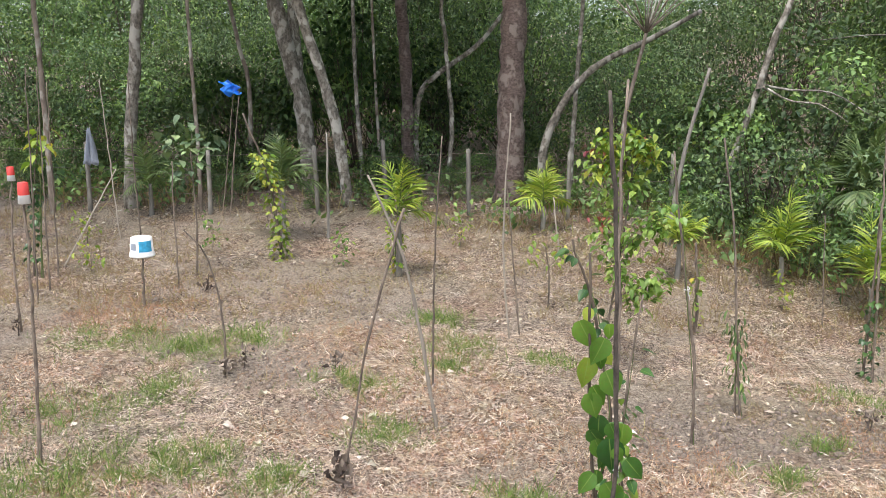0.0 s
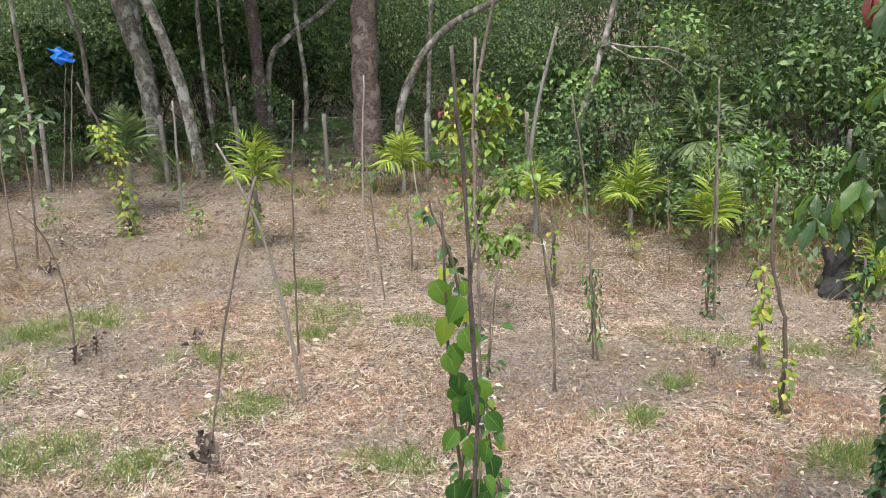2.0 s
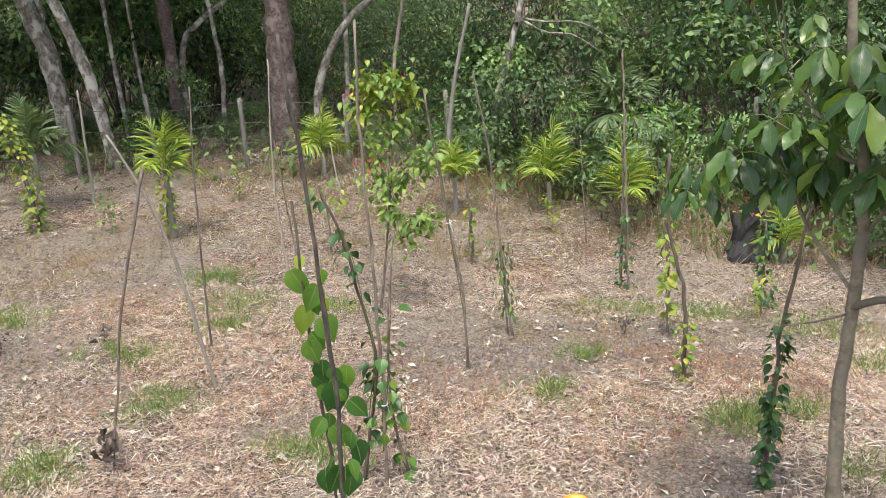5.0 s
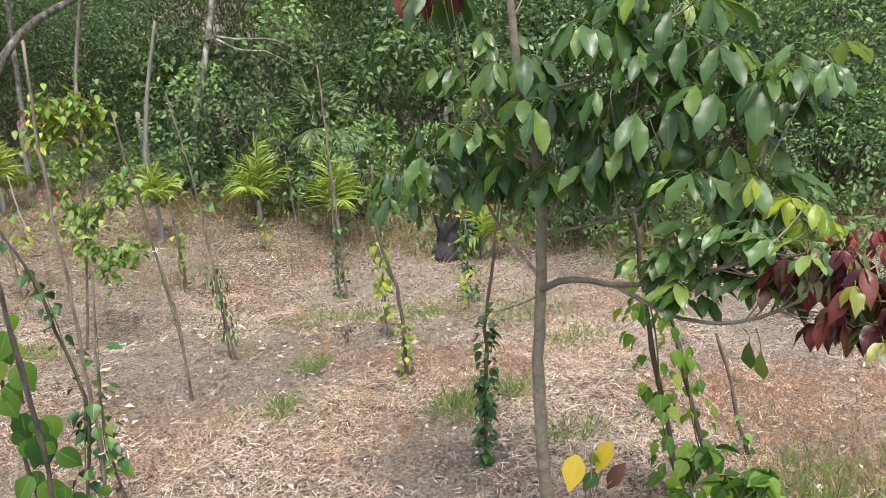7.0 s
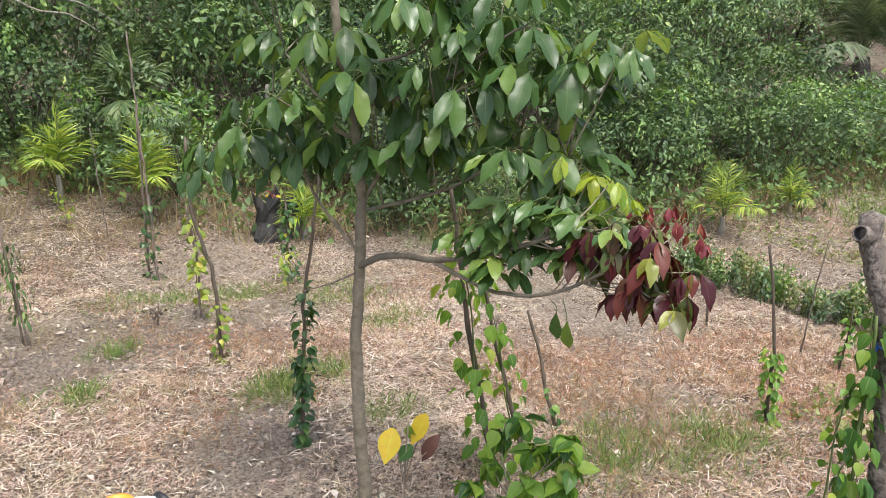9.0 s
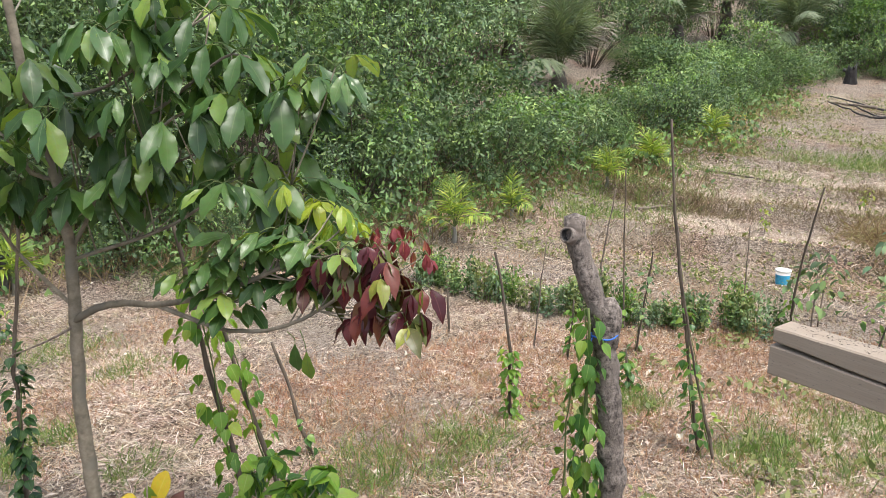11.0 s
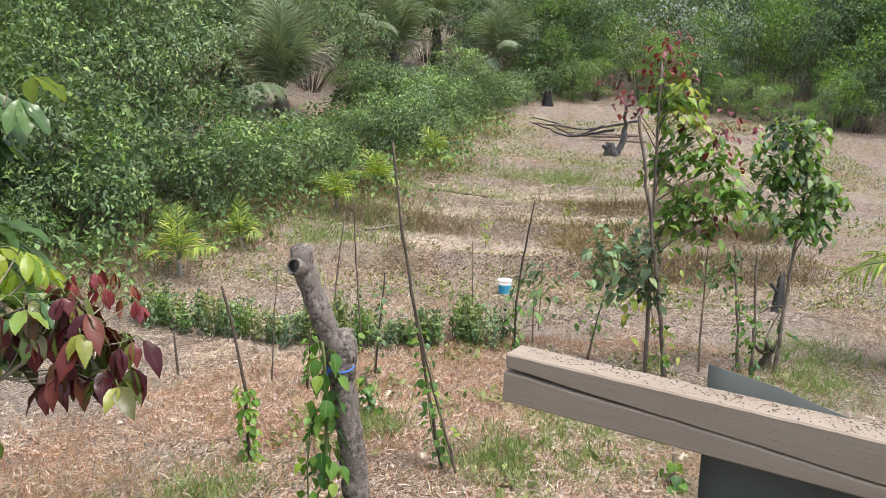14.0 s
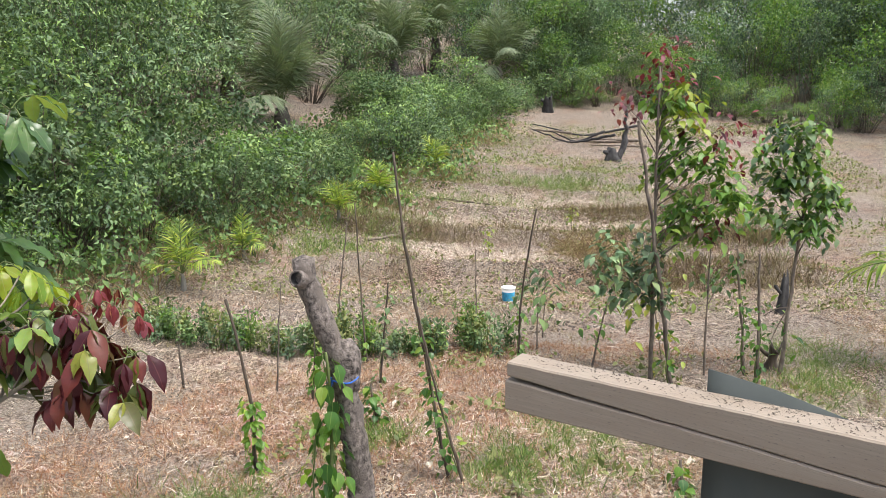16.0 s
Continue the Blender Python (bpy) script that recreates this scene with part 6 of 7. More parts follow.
# forked post with a vine
PL, AR, KB, KC = [(3.39, 0.52, 0.59), (3.39, 0.53, 0.78), (3.38, 0.56, 1.07), (3.38, 0.58, 1.23), (3.37, 0.59, 1.32), (3.37, 0.59, 1.38)], [(3.37, 0.61, 1.42), (3.36, 0.65, 1.52), (3.35, 0.69, 1.63), (3.34, 0.71, 1.71), (3.34, 0.72, 1.79)], [(3.34, 0.71, 1.71), (3.31, 0.74, 1.74), (3.28, 0.77, 1.76)], [(3.38, 0.58, 1.39)][0]
zp = ground_z(PL[0][0], PL[0][1])
post = thing("forked_post", (PL[0][0], PL[0][1], zp), "rough sawn-off tree post with a hollow branch stub", "post")
part("trunk", tube([(PL[0][0] + .03, PL[0][1] - .04, zp - .08)] + PL, .056, .049, 22, .035, .07, .004), POSTBARK, post)
part("fork", tube([PL[-2]] + AR, .043, .0385, 20, .03, .08, .003), POSTBARK, post)
kd = unit(np.array((.54, -.07, 2.0)) - np.array(KC))
ku = unit(np.cross(kd, (0, 0, 1)))
kv = np.cross(ku, kd)
rings, kf = 15, []
kp = []
for r_ in range(rings):
    u = r_ / (rings - 1)
    for a in np.linspace(0, 6.283, 24, endpoint=False):
        rad = .046 * u * (1 + .10 * math.sin(2 * a + 1) + .05 * math.sin(5 * a))
        lift = .020 * (1 - u ** 3) - .012 * math.exp(-(u / .25) ** 2) + .0022 * math.sin(u * 34) - .012 * u ** 6
        kp.append(np.array(KC) + ku * rad * math.cos(a) + kv * rad * 1.2 * math.sin(a) + kd * (.030 + lift))
for r_ in range(rings - 1):
    for a in range(24):
        kf.append((r_ * 24 + a, r_ * 24 + (a + 1) % 24, (r_ + 1) * 24 + (a + 1) % 24, (r_ + 1) * 24 + a))
part("knot", (np.array(kp), np.array(kf)), ENDGRAIN, post, "round knot with ring-shaped grain")
part("swelling", tube([tuple(np.array(KC) + (0, 0, -.10)), tuple(np.array(KC) + (0, -.012, -.03)), tuple(np.array(KC) + (0, -.012, .03)), tuple(np.array(KC) + (0, .01, .075))], .046, .036, 18, .025, .08, .004), POSTBARK, post)


def spun(profile, start, way, sides=18):
    """A turned form round an axis: profile holds (along, radius)."""
    way = unit(np.asarray(way, float))
    a = unit(np.cross(way, (0, 0, 1)))
    b = np.cross(way, a)
    th = np.arange(sides) * 2 * math.pi / sides
    v = np.vstack([np.asarray(start) + way * x + r * (1 + .05 * np.sin(3 * th + x * 40))[:, None] * (np.cos(th)[:, None] * a + np.sin(th)[:, None] * b) for x, r in profile])
    f = [(i * sides + k, i * sides + (k + 1) % sides, (i + 1) * sides + (k + 1) % sides, (i + 1) * sides + k) for i in range(len(profile) - 1) for k in range(sides)]
    return v, np.array(f)


KD = np.array((-.075, .03, .028))
stub = part("stub", spun([(-.01, .036), (.02, .034), (.045, .031), (.062, .032), (.069, .029), (.070, .025), (.066, .0225)], KB[0], KD), POSTBARK, post)
part("hollow", spun([(.067, .0225), (.05, .020), (.03, .016), (.025, .001)], KB[0], KD), SOOT, stub, "dark rotten hollow")
TQ = np.array(PL[-2]) + (0, 0, .005)
kr = [tuple(TQ + np.array((math.cos(t) * .054, math.sin(t) * .054, .004 * math.sin(3 * t) + .0015 * t))) for t in np.linspace(0, 8.6, 34)]
tie = part("tie", tube(kr, .003, .003, 6, .02), TIEBLUE, post, "blue twine wound round the post")
side = np.array(TQ) + unit(np.array((kd[0], kd[1], 0))) * .035 - unit(np.array((ku[0], ku[1], 0))) * -.045
for k in range(9):
    e = side + rng.normal(0, .022, 3)
    part("loose_end", tube([tuple(side), tuple((side + e) / 2 + (0, 0, .006)), tuple(e)], .0022, .0012, 5, .01), TIEBLUE, tie)
vine_plant([(3.31, 0.61, 0.64), (3.30, 0.62, 0.83), (3.30, 0.63, 1.01), (3.30, 0.63, 1.20), (3.30, 0.63, 1.33), (3.30, 0.64, 1.45)], .009, GREENSTEM, .02, 1.0, 200, .066, PEPPER, .05, "bright pepper vine climbing the forked post", True, hang=1.2)
vine_plant([(3.25, 0.69, 0.67), (3.25, 0.69, 0.86), (3.27, 0.69, 1.03), (3.29, 0.68, 1.19)], .005, GREENSTEM, .15, 1.0, 34, .055, BRIGHTPEPPER, .05, "young pepper shoot beside the forked post", True, hang=1.0)

# buckets, cups, bag, sprayer
def arc(profile, centre, a0, a1, n=14):
    ts = np.linspace(radians(a0), radians(a1), n)
    v = [(centre[0] + r * math.cos(a), centre[1] + r * math.sin(a), centre[2] + z) for r, z in profile for a in ts]
    return np.array(v), np.array([(i * n + j, i * n + j + 1, (i + 1) * n + j + 1, (i + 1) * n + j) for i in range(len(profile) - 1) for j in range(n - 1)])


def lathe(profile, centre, sides=24):
    v = [(centre[0] + r * math.cos(a), centre[1] + r * math.sin(a), centre[2] + z) for r, z in profile for a in np.arange(sides) * 2 * math.pi / sides]
    f = [(i * sides + j, i * sides + (j + 1) % sides, (i + 1) * sides + (j + 1) % sides, (i + 1) * sides + j) for i in range(len(profile) - 1) for j in range(sides)]
    return np.array(v), np.array(f)


WB = [(-3.22, 8.44, 0.11), (-3.21, 8.45, 0.70)]
pole(WB, .016)
b = WB[1]
bk = thing("bucket", (b[0], b[1], b[2] - .02), "white paint bucket upside down on a stake", "bucket")
part("shell", lathe([(.122, 0), (.126, 0), (.128, .02), (.126, .045), (.121, .05), (.110, .200), (.102, .209), (.001, .212)], (b[0], b[1], b[2] - .02)), WHITEP, bk)
part("label", arc([(.1215, .06), (.1135, .175)], (b[0], b[1], b[2] - .02), 276, 345), BLUEP, bk, "blue printed label")
part("label", arc([(.1205, .08), (.1150, .15)], (b[0], b[1], b[2] - .02), 225, 262), RAG, bk, "faded grey print")
part("rim", lathe([(.124, .0), (.132, .002), (.132, .022), (.124, .026)], (b[0], b[1], b[2] - .02)), WHITEP, bk)
b = [(10.93, 0.13, -0.50), (10.93, 0.13, -0.30)][0]
b = (b[0], b[1], ground_z(b[0], b[1]))
bk = thing("bucket", b, "small white and blue paint bucket on the ground", "bucket")
part("shell", lathe([(.001, 0), (.072, 0), (.076, .005), (.09, .2), (.086, .2), (.07, .02), (.001, .018)], b), WHITEP, bk)
part("label", lathe([(.0785, .02), (.087, .14)], b), BLUEP, bk, "bright blue label band")
part("rim", lathe([(.089, .175), (.096, .178), (.096, .2), (.089, .203)], b), WHITEP, bk)
for L in ([(-2.67, 5.00, 0.00), (-2.63, 5.02, 1.01), (-2.62, 5.03, 1.80)], [(-4.13, 7.62, 0.11), (-4.13, 7.62, 0.87), (-4.09, 7.64, 1.63)]):
    pole(L, .014)
    b = L[-1]
    bk = thing("cup", (b[0], b[1], b[2] - .05), "red and white plastic cup over a stake", "cup")
    part("cup_body", lathe([(.036, 0), (.038, 0), (.032, .07), (.031, .08)], (b[0], b[1], b[2] - .06)), WHITEP, bk)
    part("cup_top", lathe([(.0345, .055), (.031, .13), (.026, .135), (.001, .137)], (b[0], b[1], b[2] - .06)), REDP, bk, "red upper half of the cup")
BP = [(-3.35, 12.54, 0.43), (-3.25, 12.57, 1.44), (-3.13, 12.60, 2.47)]
pole(BP, .014)
pole([(BP[0][0] - .12, BP[0][1], BP[0][2]), (BP[-1][0] - .1, BP[-1][1], BP[-1][2] - .1)], .010)
gu, gv = np.meshgrid(np.linspace(-1, 1, 14), np.linspace(-1, 1, 12), indexing="ij")
bp = np.stack((BP[-1][0] - .14 + gu * .13 + .04 * np.sin(gv * 5), BP[-1][1] - .03 + .04 * np.sin(gu * 4 + gv * 3), BP[-1][2] - .06 + gv * .12 * (1 - .35 * np.abs(gu + .3)) + .02 * np.sin(gu * 5 + 1)), -1).reshape(-1, 3)
bf = [(i * 12 + j, (i + 1) * 12 + j, (i + 1) * 12 + j + 1, i * 12 + j + 1) for i in range(13) for j in range(11)]
bag = solo("plastic_bag", (bp, bf), BLUEBAG, tuple(BP[-1]), "crumpled blue plastic sheet caught on two stakes", "plastic bag")
th = bag.modifiers.new("thickness", "SOLIDIFY")
th.thickness = .004
RG = [(-4.99, 11.45, 1.59)][0]
gu, gv = np.meshgrid(np.linspace(-1, 1, 9), np.linspace(0, 1, 10), indexing="ij")
rp = np.stack((RG[0] + gu * (.02 + .09 * gv), RG[1] + .04 * np.sin(gu * 6 + gv * 3), RG[2] + .26 - .5 * gv + .02 * np.sin(gu * 7)), -1).reshape(-1, 3)
rag = solo("cloth_rag", (rp, [(i * 10 + j, (i + 1) * 10 + j, (i + 1) * 10 + j + 1, i * 10 + j + 1) for i in range(8) for j in range(9)]), RAG, (RG[0], RG[1], RG[2] - .32), "pale blue-grey cloth hanging from the fence", "cloth")
rag.modifiers.new("thickness", "SOLIDIFY").thickness = .006

sx, sy = 1.60, 2.80
sz = ground_z(sx, sy) + .02
sp = thing("knapsack_sprayer", (sx, sy, sz), "white knapsack sprayer with an orange lid", "sprayer")
prof = [(.001, 0), (.15, 0), (.165, .02), (.17, .2), (.165, .36), (.14, .42), (.09, .445), (.001, .45)]
tv, tf = lathe(prof, (0, 0, 0), 28)
tv = tv * (1.15, .72, 1) @ np.array(Matrix.Rotation(radians(-30), 3, "Z")).T + (sx, sy, sz)
part("tank", (tv, tf), WHITEP, sp)
lx, ly = sx - .06, sy + .03
part("lid", lathe([(.066, .42), (.07, .43), (.07, .465), (.064, .475), (.05, .478), (.048, .470), (.001, .470)], (lx, ly, sz)), ORANGEP, sp, "orange screw lid")
part("handle", tube([(lx - .09, ly - .05, sz + .40), (lx - .06, ly - .035, sz + .48), (lx - .01, ly - .05, sz + .44), (lx + .05, ly - .1, sz + .36)], .010, .010, 8, .02), BLACKP, sp, "black hose and handle")
part("strap", tube([(sx + .13, sy - .09, sz + .40), (sx + .10, sy - .03, sz + .455), (sx + .12, sy + .06, sz + .41)], .016, .016, 8, .02), BLACKP, sp, "black strap")

# charred stumps and other wood
def stump(name, b, r, h, mat, label, lumps=3, flare=.5, more=()):
    """A burnt stump: flared foot, ragged top, root spurs and a broken arm, or more chunks beside it."""
    z = ground_z(b[0], b[1])
    lean = rng.normal(0, .12, 2) * h
    ring, v, f = 16, [], []
    ph = rng.uniform(0, 6.28, 4)
    levels = (-.06, 0, .1, .25, .45, .65, .82, 1.0)
    for k, u in enumerate(levels):
        for a in np.linspace(0, 6.283, ring, endpoint=False):
            spur = 1 + (.16 + .5 * max(0, .25 - u)) * math.sin(lumps * a + ph[0]) + .10 * math.sin(5 * a + ph[1] + 3 * u) + .06 * rng.normal()
            rr = r * (.75 + flare - flare * min(1, u * 2.2) + .12 * math.sin(6 * u + ph[2])) * spur
            top = .16 * h * math.sin(2 * a + ph[3]) + .07 * h * rng.normal() if k == len(levels) - 1 else 0
            v.append((b[0] + lean[0] * u + rr * math.cos(a), b[1] + lean[1] * u + rr * math.sin(a), z + u * h + top))
    for k in range(len(levels) - 1):
        for a in range(ring):
            f.append((k * ring + a, k * ring + (a + 1) % ring, (k + 1) * ring + (a + 1) % ring, (k + 1) * ring + a))
    v.append((b[0] + lean[0], b[1] + lean[1], z + h * .8))
    o = (len(levels) - 1) * ring
    for a in range(0, ring, 2):
        f.append((o + a, o + a + 1, o + (a + 2) % ring, len(v) - 1))
    g = [(np.array(v), np.array(f))]
    aim = np.array((.1, .95))
    if not more:
        g.append(tube([(b[0], b[1], z + h * .55), tuple((b[0] + aim[0] * r, b[1] + aim[1] * r, z + h * .7)), tuple((b[0] + aim[0] * r * 1.7, b[1] + aim[1] * r * 1.6, z + h * .82))], r * .36, r * .30, 9, .04, .12))
    for dx, dy, rr, hh in more:
        c = [(b[0] + dx + rng.normal(0, .012), b[1] + dy, z + hh * t) for t in (-.1, .2, .5, .8, 1)]
        g.append(tube(c, rr * 1.1, rr * .95, 13, .09, .07, .004))
    return solo(name, join(*g), mat, (b[0], b[1], z), label, "tree stump", smooth=not more)


S = [(5.61, 7.60, -0.17), (5.61, 7.60, 0.39)]
stump("tree_stump", S[0], .19, .50, SOOT, "charred black tree stump split into two blocks", 4, flare=.2, more=((.30, -.04, .12, .42),))
part_top = S[0]
for k in range(9):
    q = np.array((part_top[0] + rng.normal(0, .06), part_top[1] + rng.normal(0, .05), ground_z(part_top[0], part_top[1]) + .53))
    solo("fallen_leaf", cloud(OVAL, [q], drift(1, .6), drift(1, .4) + (0, 0, 1), .09), (DEADLEAF, REDTIP, YELLOWLEAF)[k % 3], tuple(q), "dry fallen leaf on a charred stump", "leaf", "leaves on the stump")
S = [(8.36, -2.47, -0.38), (8.36, -2.46, -0.11)]
stump("tree_stump", S[0], .065, .27, DARKSTICK, "short dark tree stump beside a sapling", 2)
S = [(10.37, -3.17, -0.44), (10.38, -3.14, -0.02)]
stump("tree_stump", S[0], .062, .42, CHAR, "charred black stump in the field", 3)
S = [(29.40, -0.79, 1.11)]
stump("tree_stump", S[0], .16, .55, CHAR, "dark stump on the cleared slope", 2)
S = [(21.56, -2.26, 0.27)]
stump("tree_stump", S[0], .16, .3, CHAR, "burnt leaning stump on the cleared slope", 2)
solo("burnt_limb", tube([(S[0][0], S[0][1] - .1, S[0][2]), (S[0][0] + .1, S[0][1] - .3, S[0][2] + .5), (S[0][0], S[0][1] - .28, S[0][2] + 1.3)], .1, .03, 8, .15, .1, .02), CHAR, tuple(S[0]), "burnt upright limb on the cleared slope", "branch")
S = [(24.32, -1.49, 0.55)][0]
for k in range(8):
    a, ln = rng.uniform(-.5, .5) + (1.57 if k < 6 else .4), rng.uniform(.7, 1.7)
    c0 = np.array((S[0] + rng.normal(0, .5), S[1] + rng.normal(0, .7), 0))
    q = [c0 + np.array((math.cos(a), math.sin(a), 0)) * ln * t + (0, 0, ground_z(c0[0], c0[1]) + .05 + .3 * abs(t) * (k % 3 == 0)) for t in (-1, 0, .6, 1)]
    solo("burnt_branch", tube([tuple(w) for w in q], .04, .014, 8, .15, .1, .03), CHAR if k % 3 == 0 else STICK, tuple(q[0]), "burnt branch lying on the cleared slope", "branch", "burnt branches")
H = [(13.39, -1.07, -0.42)][0]
n = 1500
q = unit(drift(n, 1)) * rng.uniform(.2, 1, (n, 1)) * (.55, .75, .32)
q[:, 2] = np.abs(q[:, 2])
solo("brush_heap", cloud(STRAWB, np.array((H[0], H[1], ground_z(H[0], H[1]))) + q, drift(n, 1), drift(n, 1), rng.uniform(.10, .34, n)), BROWNGRASS, (H[0], H[1], ground_z(H[0], H[1])), "heap of withered brown brush", "brush", kind="stuff")
for L in (((13.5, 2.5), (14.5, 1.3)), ((16.2, 2.0), (15.9, .6)), ((17.2, 2.9), (16.6, 1.9))):
    solo("fallen_stick", tube([(x, y, ground_z(x, y) + .03) for x, y in L], .025, .015, 7, .2, .08, .02), STICK, (L[0][0], L[0][1], ground_z(*L[0])), "long stick lying on the field", "stick", "sticks on the field")

# dry stick with its bundle of withered leaves
DS = [(-0.63, 4.68, -0.01), (-0.49, 4.70, 0.76), (-0.38, 4.71, 1.23), (-0.23, 4.72, 1.77)]
ds = thing("withered_plant", (DS[0][0], DS[0][1], ground_z(DS[0][0], DS[0][1])), "pale leaning stick with a bundle of withered leaves at its foot", "plant")
part("stake", tube([(DS[0][0], DS[0][1], ground_z(DS[0][0], DS[0][1]) - .04)] + DS[1:], .006, .009, 7, .1, .08, .004), STICK, ds)
n = 18
a = rng.uniform(0, 6.283, n)
o = np.column_stack((np.cos(a), np.sin(a), rng.uniform(-.2, .6, n)))
p = np.array((DS[0][0], DS[0][1], ground_z(DS[0][0], DS[0][1]) + .2)) + o * .03
leaf_parts(ds, CURL, "curled_leaf", WITHER, p + drift(n, .02) * (1, 1, 2), o * .3 + (0, 0, -1) + drift(n, .3), o + drift(n, .6), rng.uniform(.06, .13, n))
for x, y in ((-.95, 6.75), (-1.87, 6.6), (-4.1, 7.5), (-2.7, 9.0), (3.3, 5.9), (-1.75, 6.8)):
    n = 12
    q = drift(n, .04) + (x, y, ground_z(x, y) + .11)
    ww = thing("withered_weed", (x, y, ground_z(x, y)), "small withered brown weed", "weed", "withered weeds")
    part("stem", tube([(x, y, ground_z(x, y) - .03), (x + .02, y, ground_z(x, y) + .2)], .006, .003, 5, .06), DARKSTICK, ww)
    leaf_parts(ww, CURL, "curled_leaf", WITHER, q, drift(n, .5) + (0, 0, -.3), drift(n, 1), rng.uniform(.04, .085, n))

# fence along the wood
FP = [(-7.2, 12.9), (-5.6, 12.7), (-3.7, 12.7), (-2.0, 12.7), (-.9, 12.6), [(0.38, 12.63, 0.44), (0.35, 12.63, 1.57)][0][:2], (1.9, 12.5), [(3.43, 12.26, 0.39), (3.38, 12.27, 1.21)][0][:2], [(4.97, 12.44, 0.45), (4.94, 12.46, 0.98)][0][:2], (6.0, 10.9), (7.0, 9.6)]
fence = thing("fence", (0, 12.6, ground_z(0, 12.6)), "grey wooden fence posts joined by sagging wire", "fence")
tops = []
for k, (x, y) in enumerate(FP):
    z = ground_z(x, y)
    h = 1.12 + rng.uniform(-.1, .1)
    part("post", tube([(x, y, z - .1), (x + rng.normal(0, .03), y, z + h)], .038, .034, 9, .2, .06), FENCEWOOD, fence)
    tops.append((x, y, z))
for hgt in (.35, .65, .95):
    part("wire", tube([(x, y - .05, z + hgt + (.03 if k % 2 else -.03)) for k, (x, y, z) in enumerate(tops)], .004, .004, 4, .4), WIRE, fence)

# beam beside the camera, with the sheet of metal behind it
A0 = np.array((1.9887, -.0464, 1.9139))
ax = np.array((-.46546, -.88507, 0))
back = np.array((.88507, -.46546, 0))
LONG = 2.6


def board(s0, s1, w, lo, hi):
    """A sawn board along the beam from s0 to s1 metres, w deep, between two heights, its edges slightly worn; grain runs along the uv's x."""
    n = int((s1 - s0) / .02)
    v, f, uv = [], [], []
    for i in range(n + 1):
        q = s0 + (s1 - s0) * i / n
        e = .0003 * math.sin(i * 1.9) + .0003 * math.sin(i * 5.3)
        zlo, zhi = lo(q), hi(q) - e
        r = min(.003, (zhi - zlo) * .3)
        for dy, dz in ((0, zlo + r), (r, zlo), (w - r, zlo), (w, zlo + r), (w, zhi - r), (w - r, zhi), (r, zhi), (0, zhi - r)):
            v.append(A0 + ax * q + back * dy + (0, 0, dz))
    per = (0, .004, .054, .058, .15, .154, .204, .208, .3)
    for i in range(n):
        for j in range(8):
            f.append((i * 8 + j, i * 8 + (j + 1) % 8, (i + 1) * 8 + (j + 1) % 8, (i + 1) * 8 + j))
            a, b = s0 + (s1 - s0) * i / n, s0 + (s1 - s0) * (i + 1) / n
            uv += [(a, per[j]), (a, per[j + 1]), (b, per[j + 1]), (b, per[j])]
    for o in (0, n * 8):
        for g in ((0, 1, 6, 7), (1, 2, 5, 6), (2, 3, 4, 5)):
            f.append(tuple(o + k for k in g))
            uv += [((0, 0), (.01, 0), (.01, .1), (0, .1))[k] for k in range(4)]
    return np.array(v), np.array(f), np.array(uv)


def split(q):
    return -.028 - .066 * q + .0005 * math.sin(q * 31) + (.0016 if q > .31 else 0)


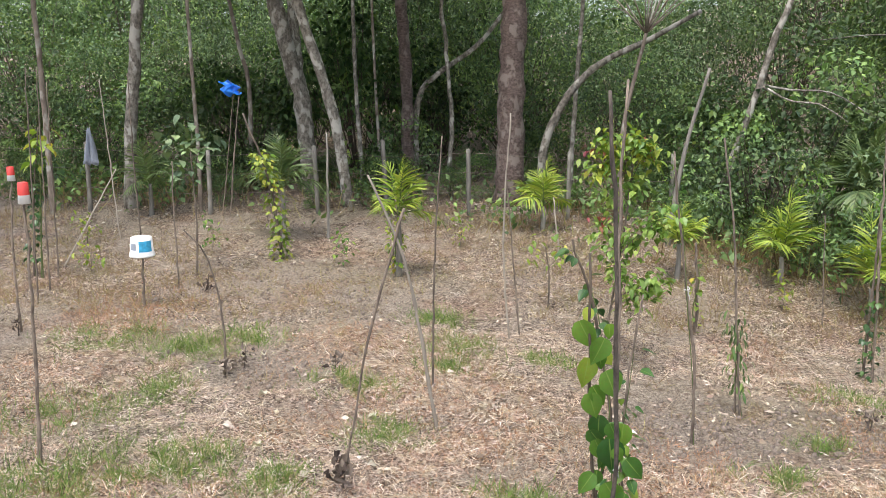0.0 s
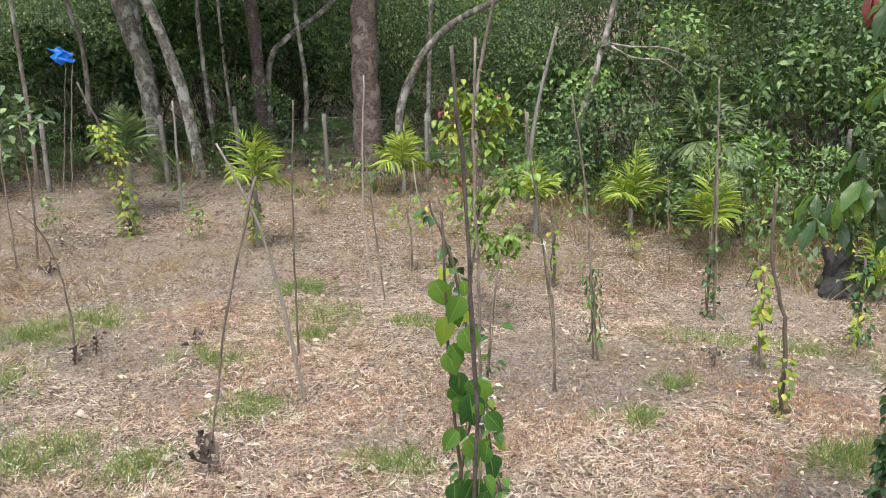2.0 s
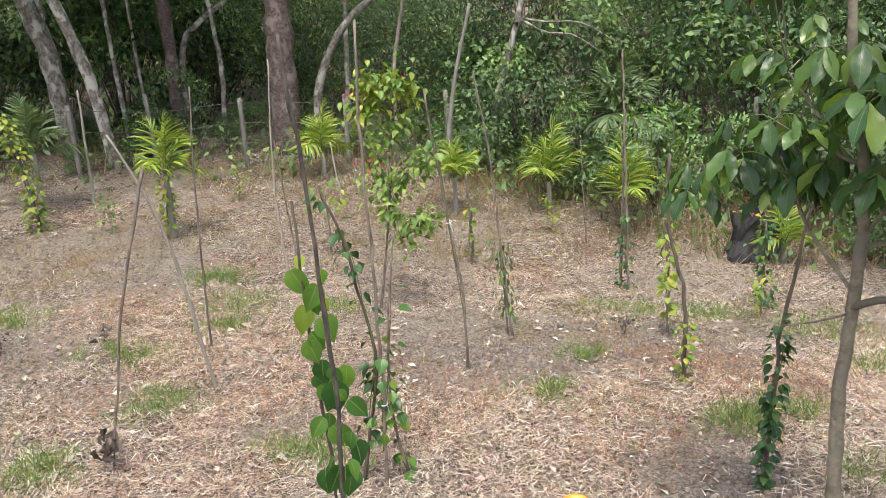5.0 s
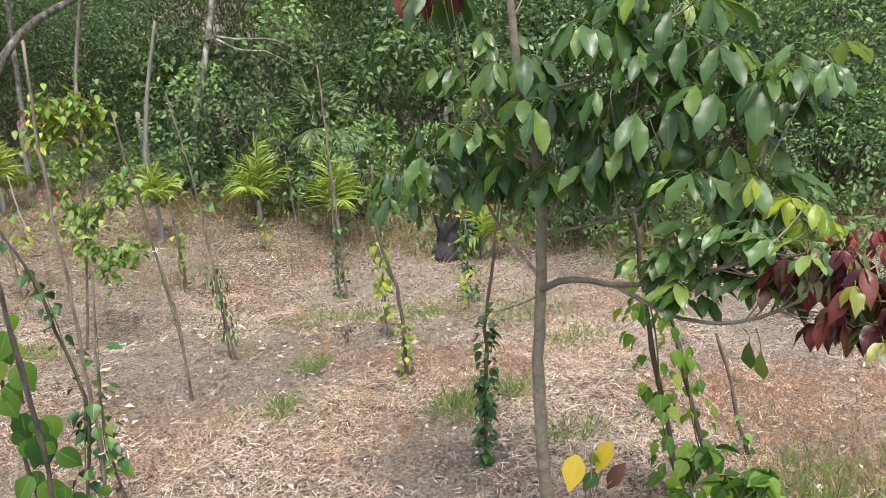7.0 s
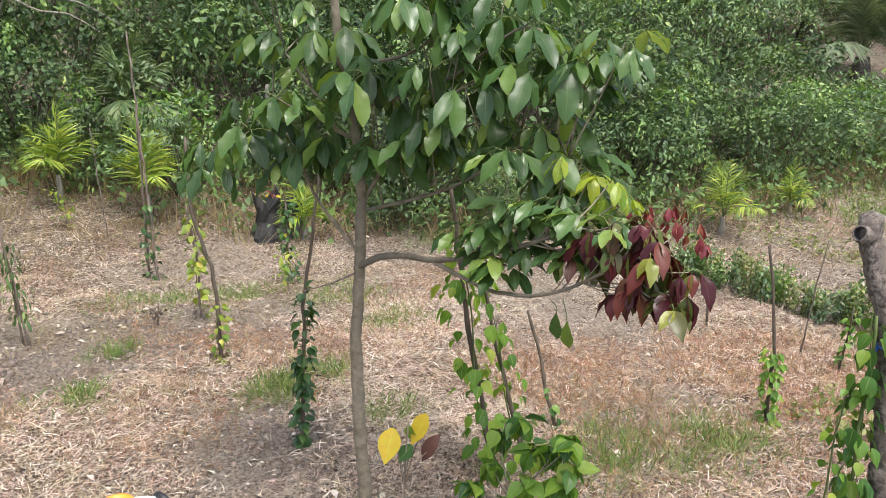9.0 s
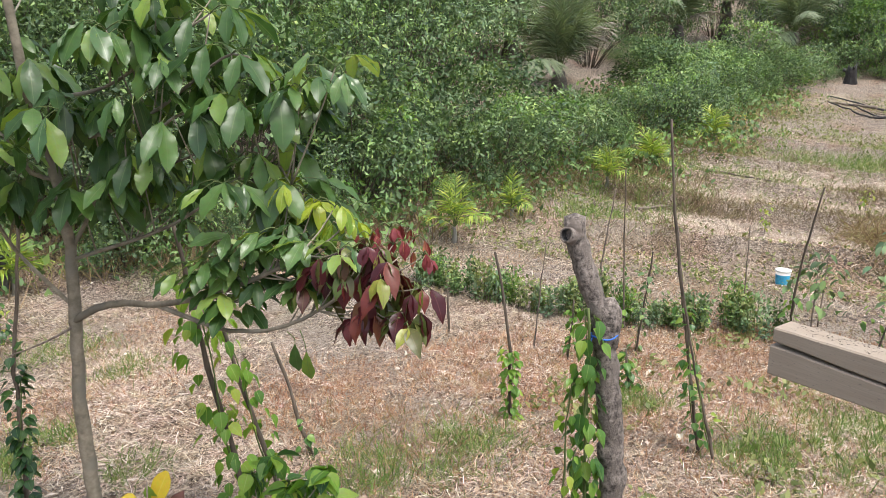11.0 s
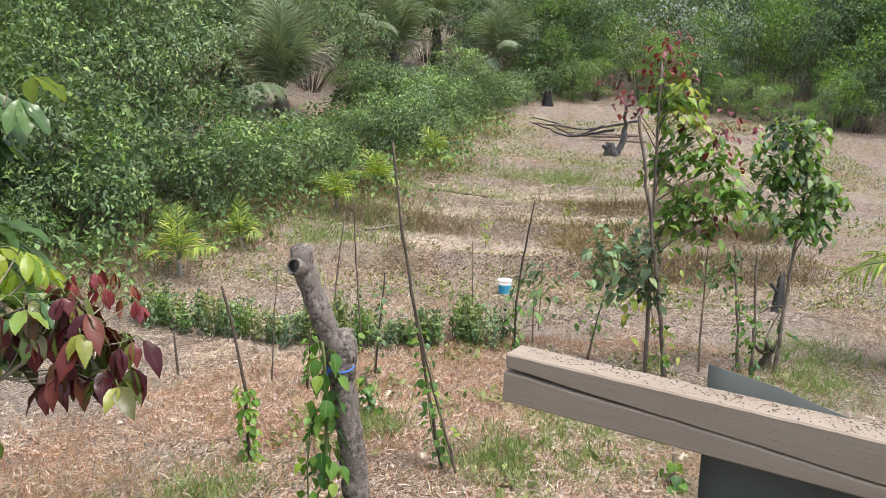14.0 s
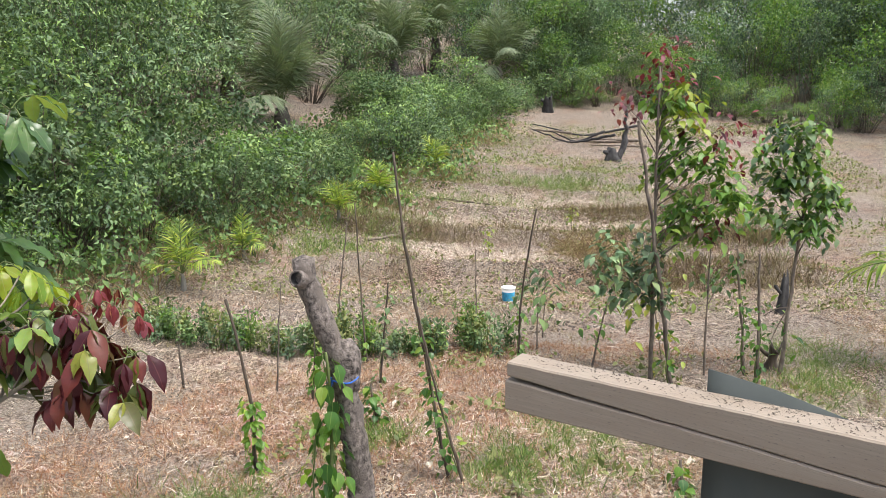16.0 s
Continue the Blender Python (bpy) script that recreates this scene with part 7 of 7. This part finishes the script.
beam = thing("wooden_beam", tuple(A0), "weathered sawn timber beam split along its length", "beam")
part("upper_half", board(0, LONG, .062, lambda q: max(split(q), -.095), lambda q: 0.0), BEAMWOOD, beam, smooth=False)
part("lower_half", board(-.004, .98, .061, lambda q: -.0955, lambda q: split(q) - max(.0018, .0085 - .022 * q)), BEAMWOOD, beam, smooth=False)
n = 2600
t = rng.uniform(0, 1, n) ** .8 * 1.15
q = A0 + ax * (t + .02)[:, None] + back * (.004 + .054 * rng.uniform(0, 1, n) ** .6)[:, None] + (0, 0, .0008)
TETRA = (np.array([(-.6, -.3, 0), (.5, -.5, 0), (.1, .5, 0), (-.05, -.05, .3)]), np.array([(0, 1, 3), (1, 2, 3), (2, 0, 3), (0, 2, 1)]), np.zeros((4, 2)))
solo("dirt_crumbs", cloud(TETRA, q, flat_ways(n, .1), np.tile((0, 0, 1.0), (n, 1)), .0007 + .0042 * rng.uniform(0, 1, n) ** 3), CRUMB, tuple(A0), "dark dirt crumbs strewn along the beam", "dirt", kind="stuff")
pe = A0 + ax * (LONG - .12) + back * .025
part("support_post", tube([(pe[0], pe[1], ground_z(pe[0], pe[1]) - .1), (pe[0], pe[1], A0[2] - .096)], .05, .05, 12, .3, .02), FENCEWOOD, beam)
sv, sf, cols, rows_ = [], [], 44, 16
sheet_base = A0 + ax * .352 + back * .070
sheet_base[2] = ground_z(sheet_base[0], sheet_base[1])
foot = sheet_base[2] - .04 - A0[2]
for i in range(cols + 1):
    q = .352 + 1.6 * i / cols
    ztop = .037 - .10 * (q - .352) - .16 * max(0, q - .47) + .0015 * math.sin(q * 23)
    for j in range(rows_ + 1):
        h = j / rows_
        edge = .03 * (1 - h) ** 2 * math.exp(-(q - .352) / .05)
        sv.append(A0 + ax * (q + edge) + back * (.070 + .006 * math.sin(h * 3.1 + q * 2) - .004 * math.exp(-((h - 1) / .03) ** 2)) + (0, 0, ztop * h + (1 - h) * foot))
for i in range(cols):
    for j in range(rows_):
        sf.append((i * (rows_ + 1) + j, (i + 1) * (rows_ + 1) + j, (i + 1) * (rows_ + 1) + j + 1, i * (rows_ + 1) + j + 1))
ms = solo("metal_sheet", (np.array(sv), np.array(sf)), METAL, tuple(sheet_base), "bent grey sheet of metal standing behind the beam", "metal sheet")
ms.modifiers.new("thickness", "SOLIDIFY").thickness = .002
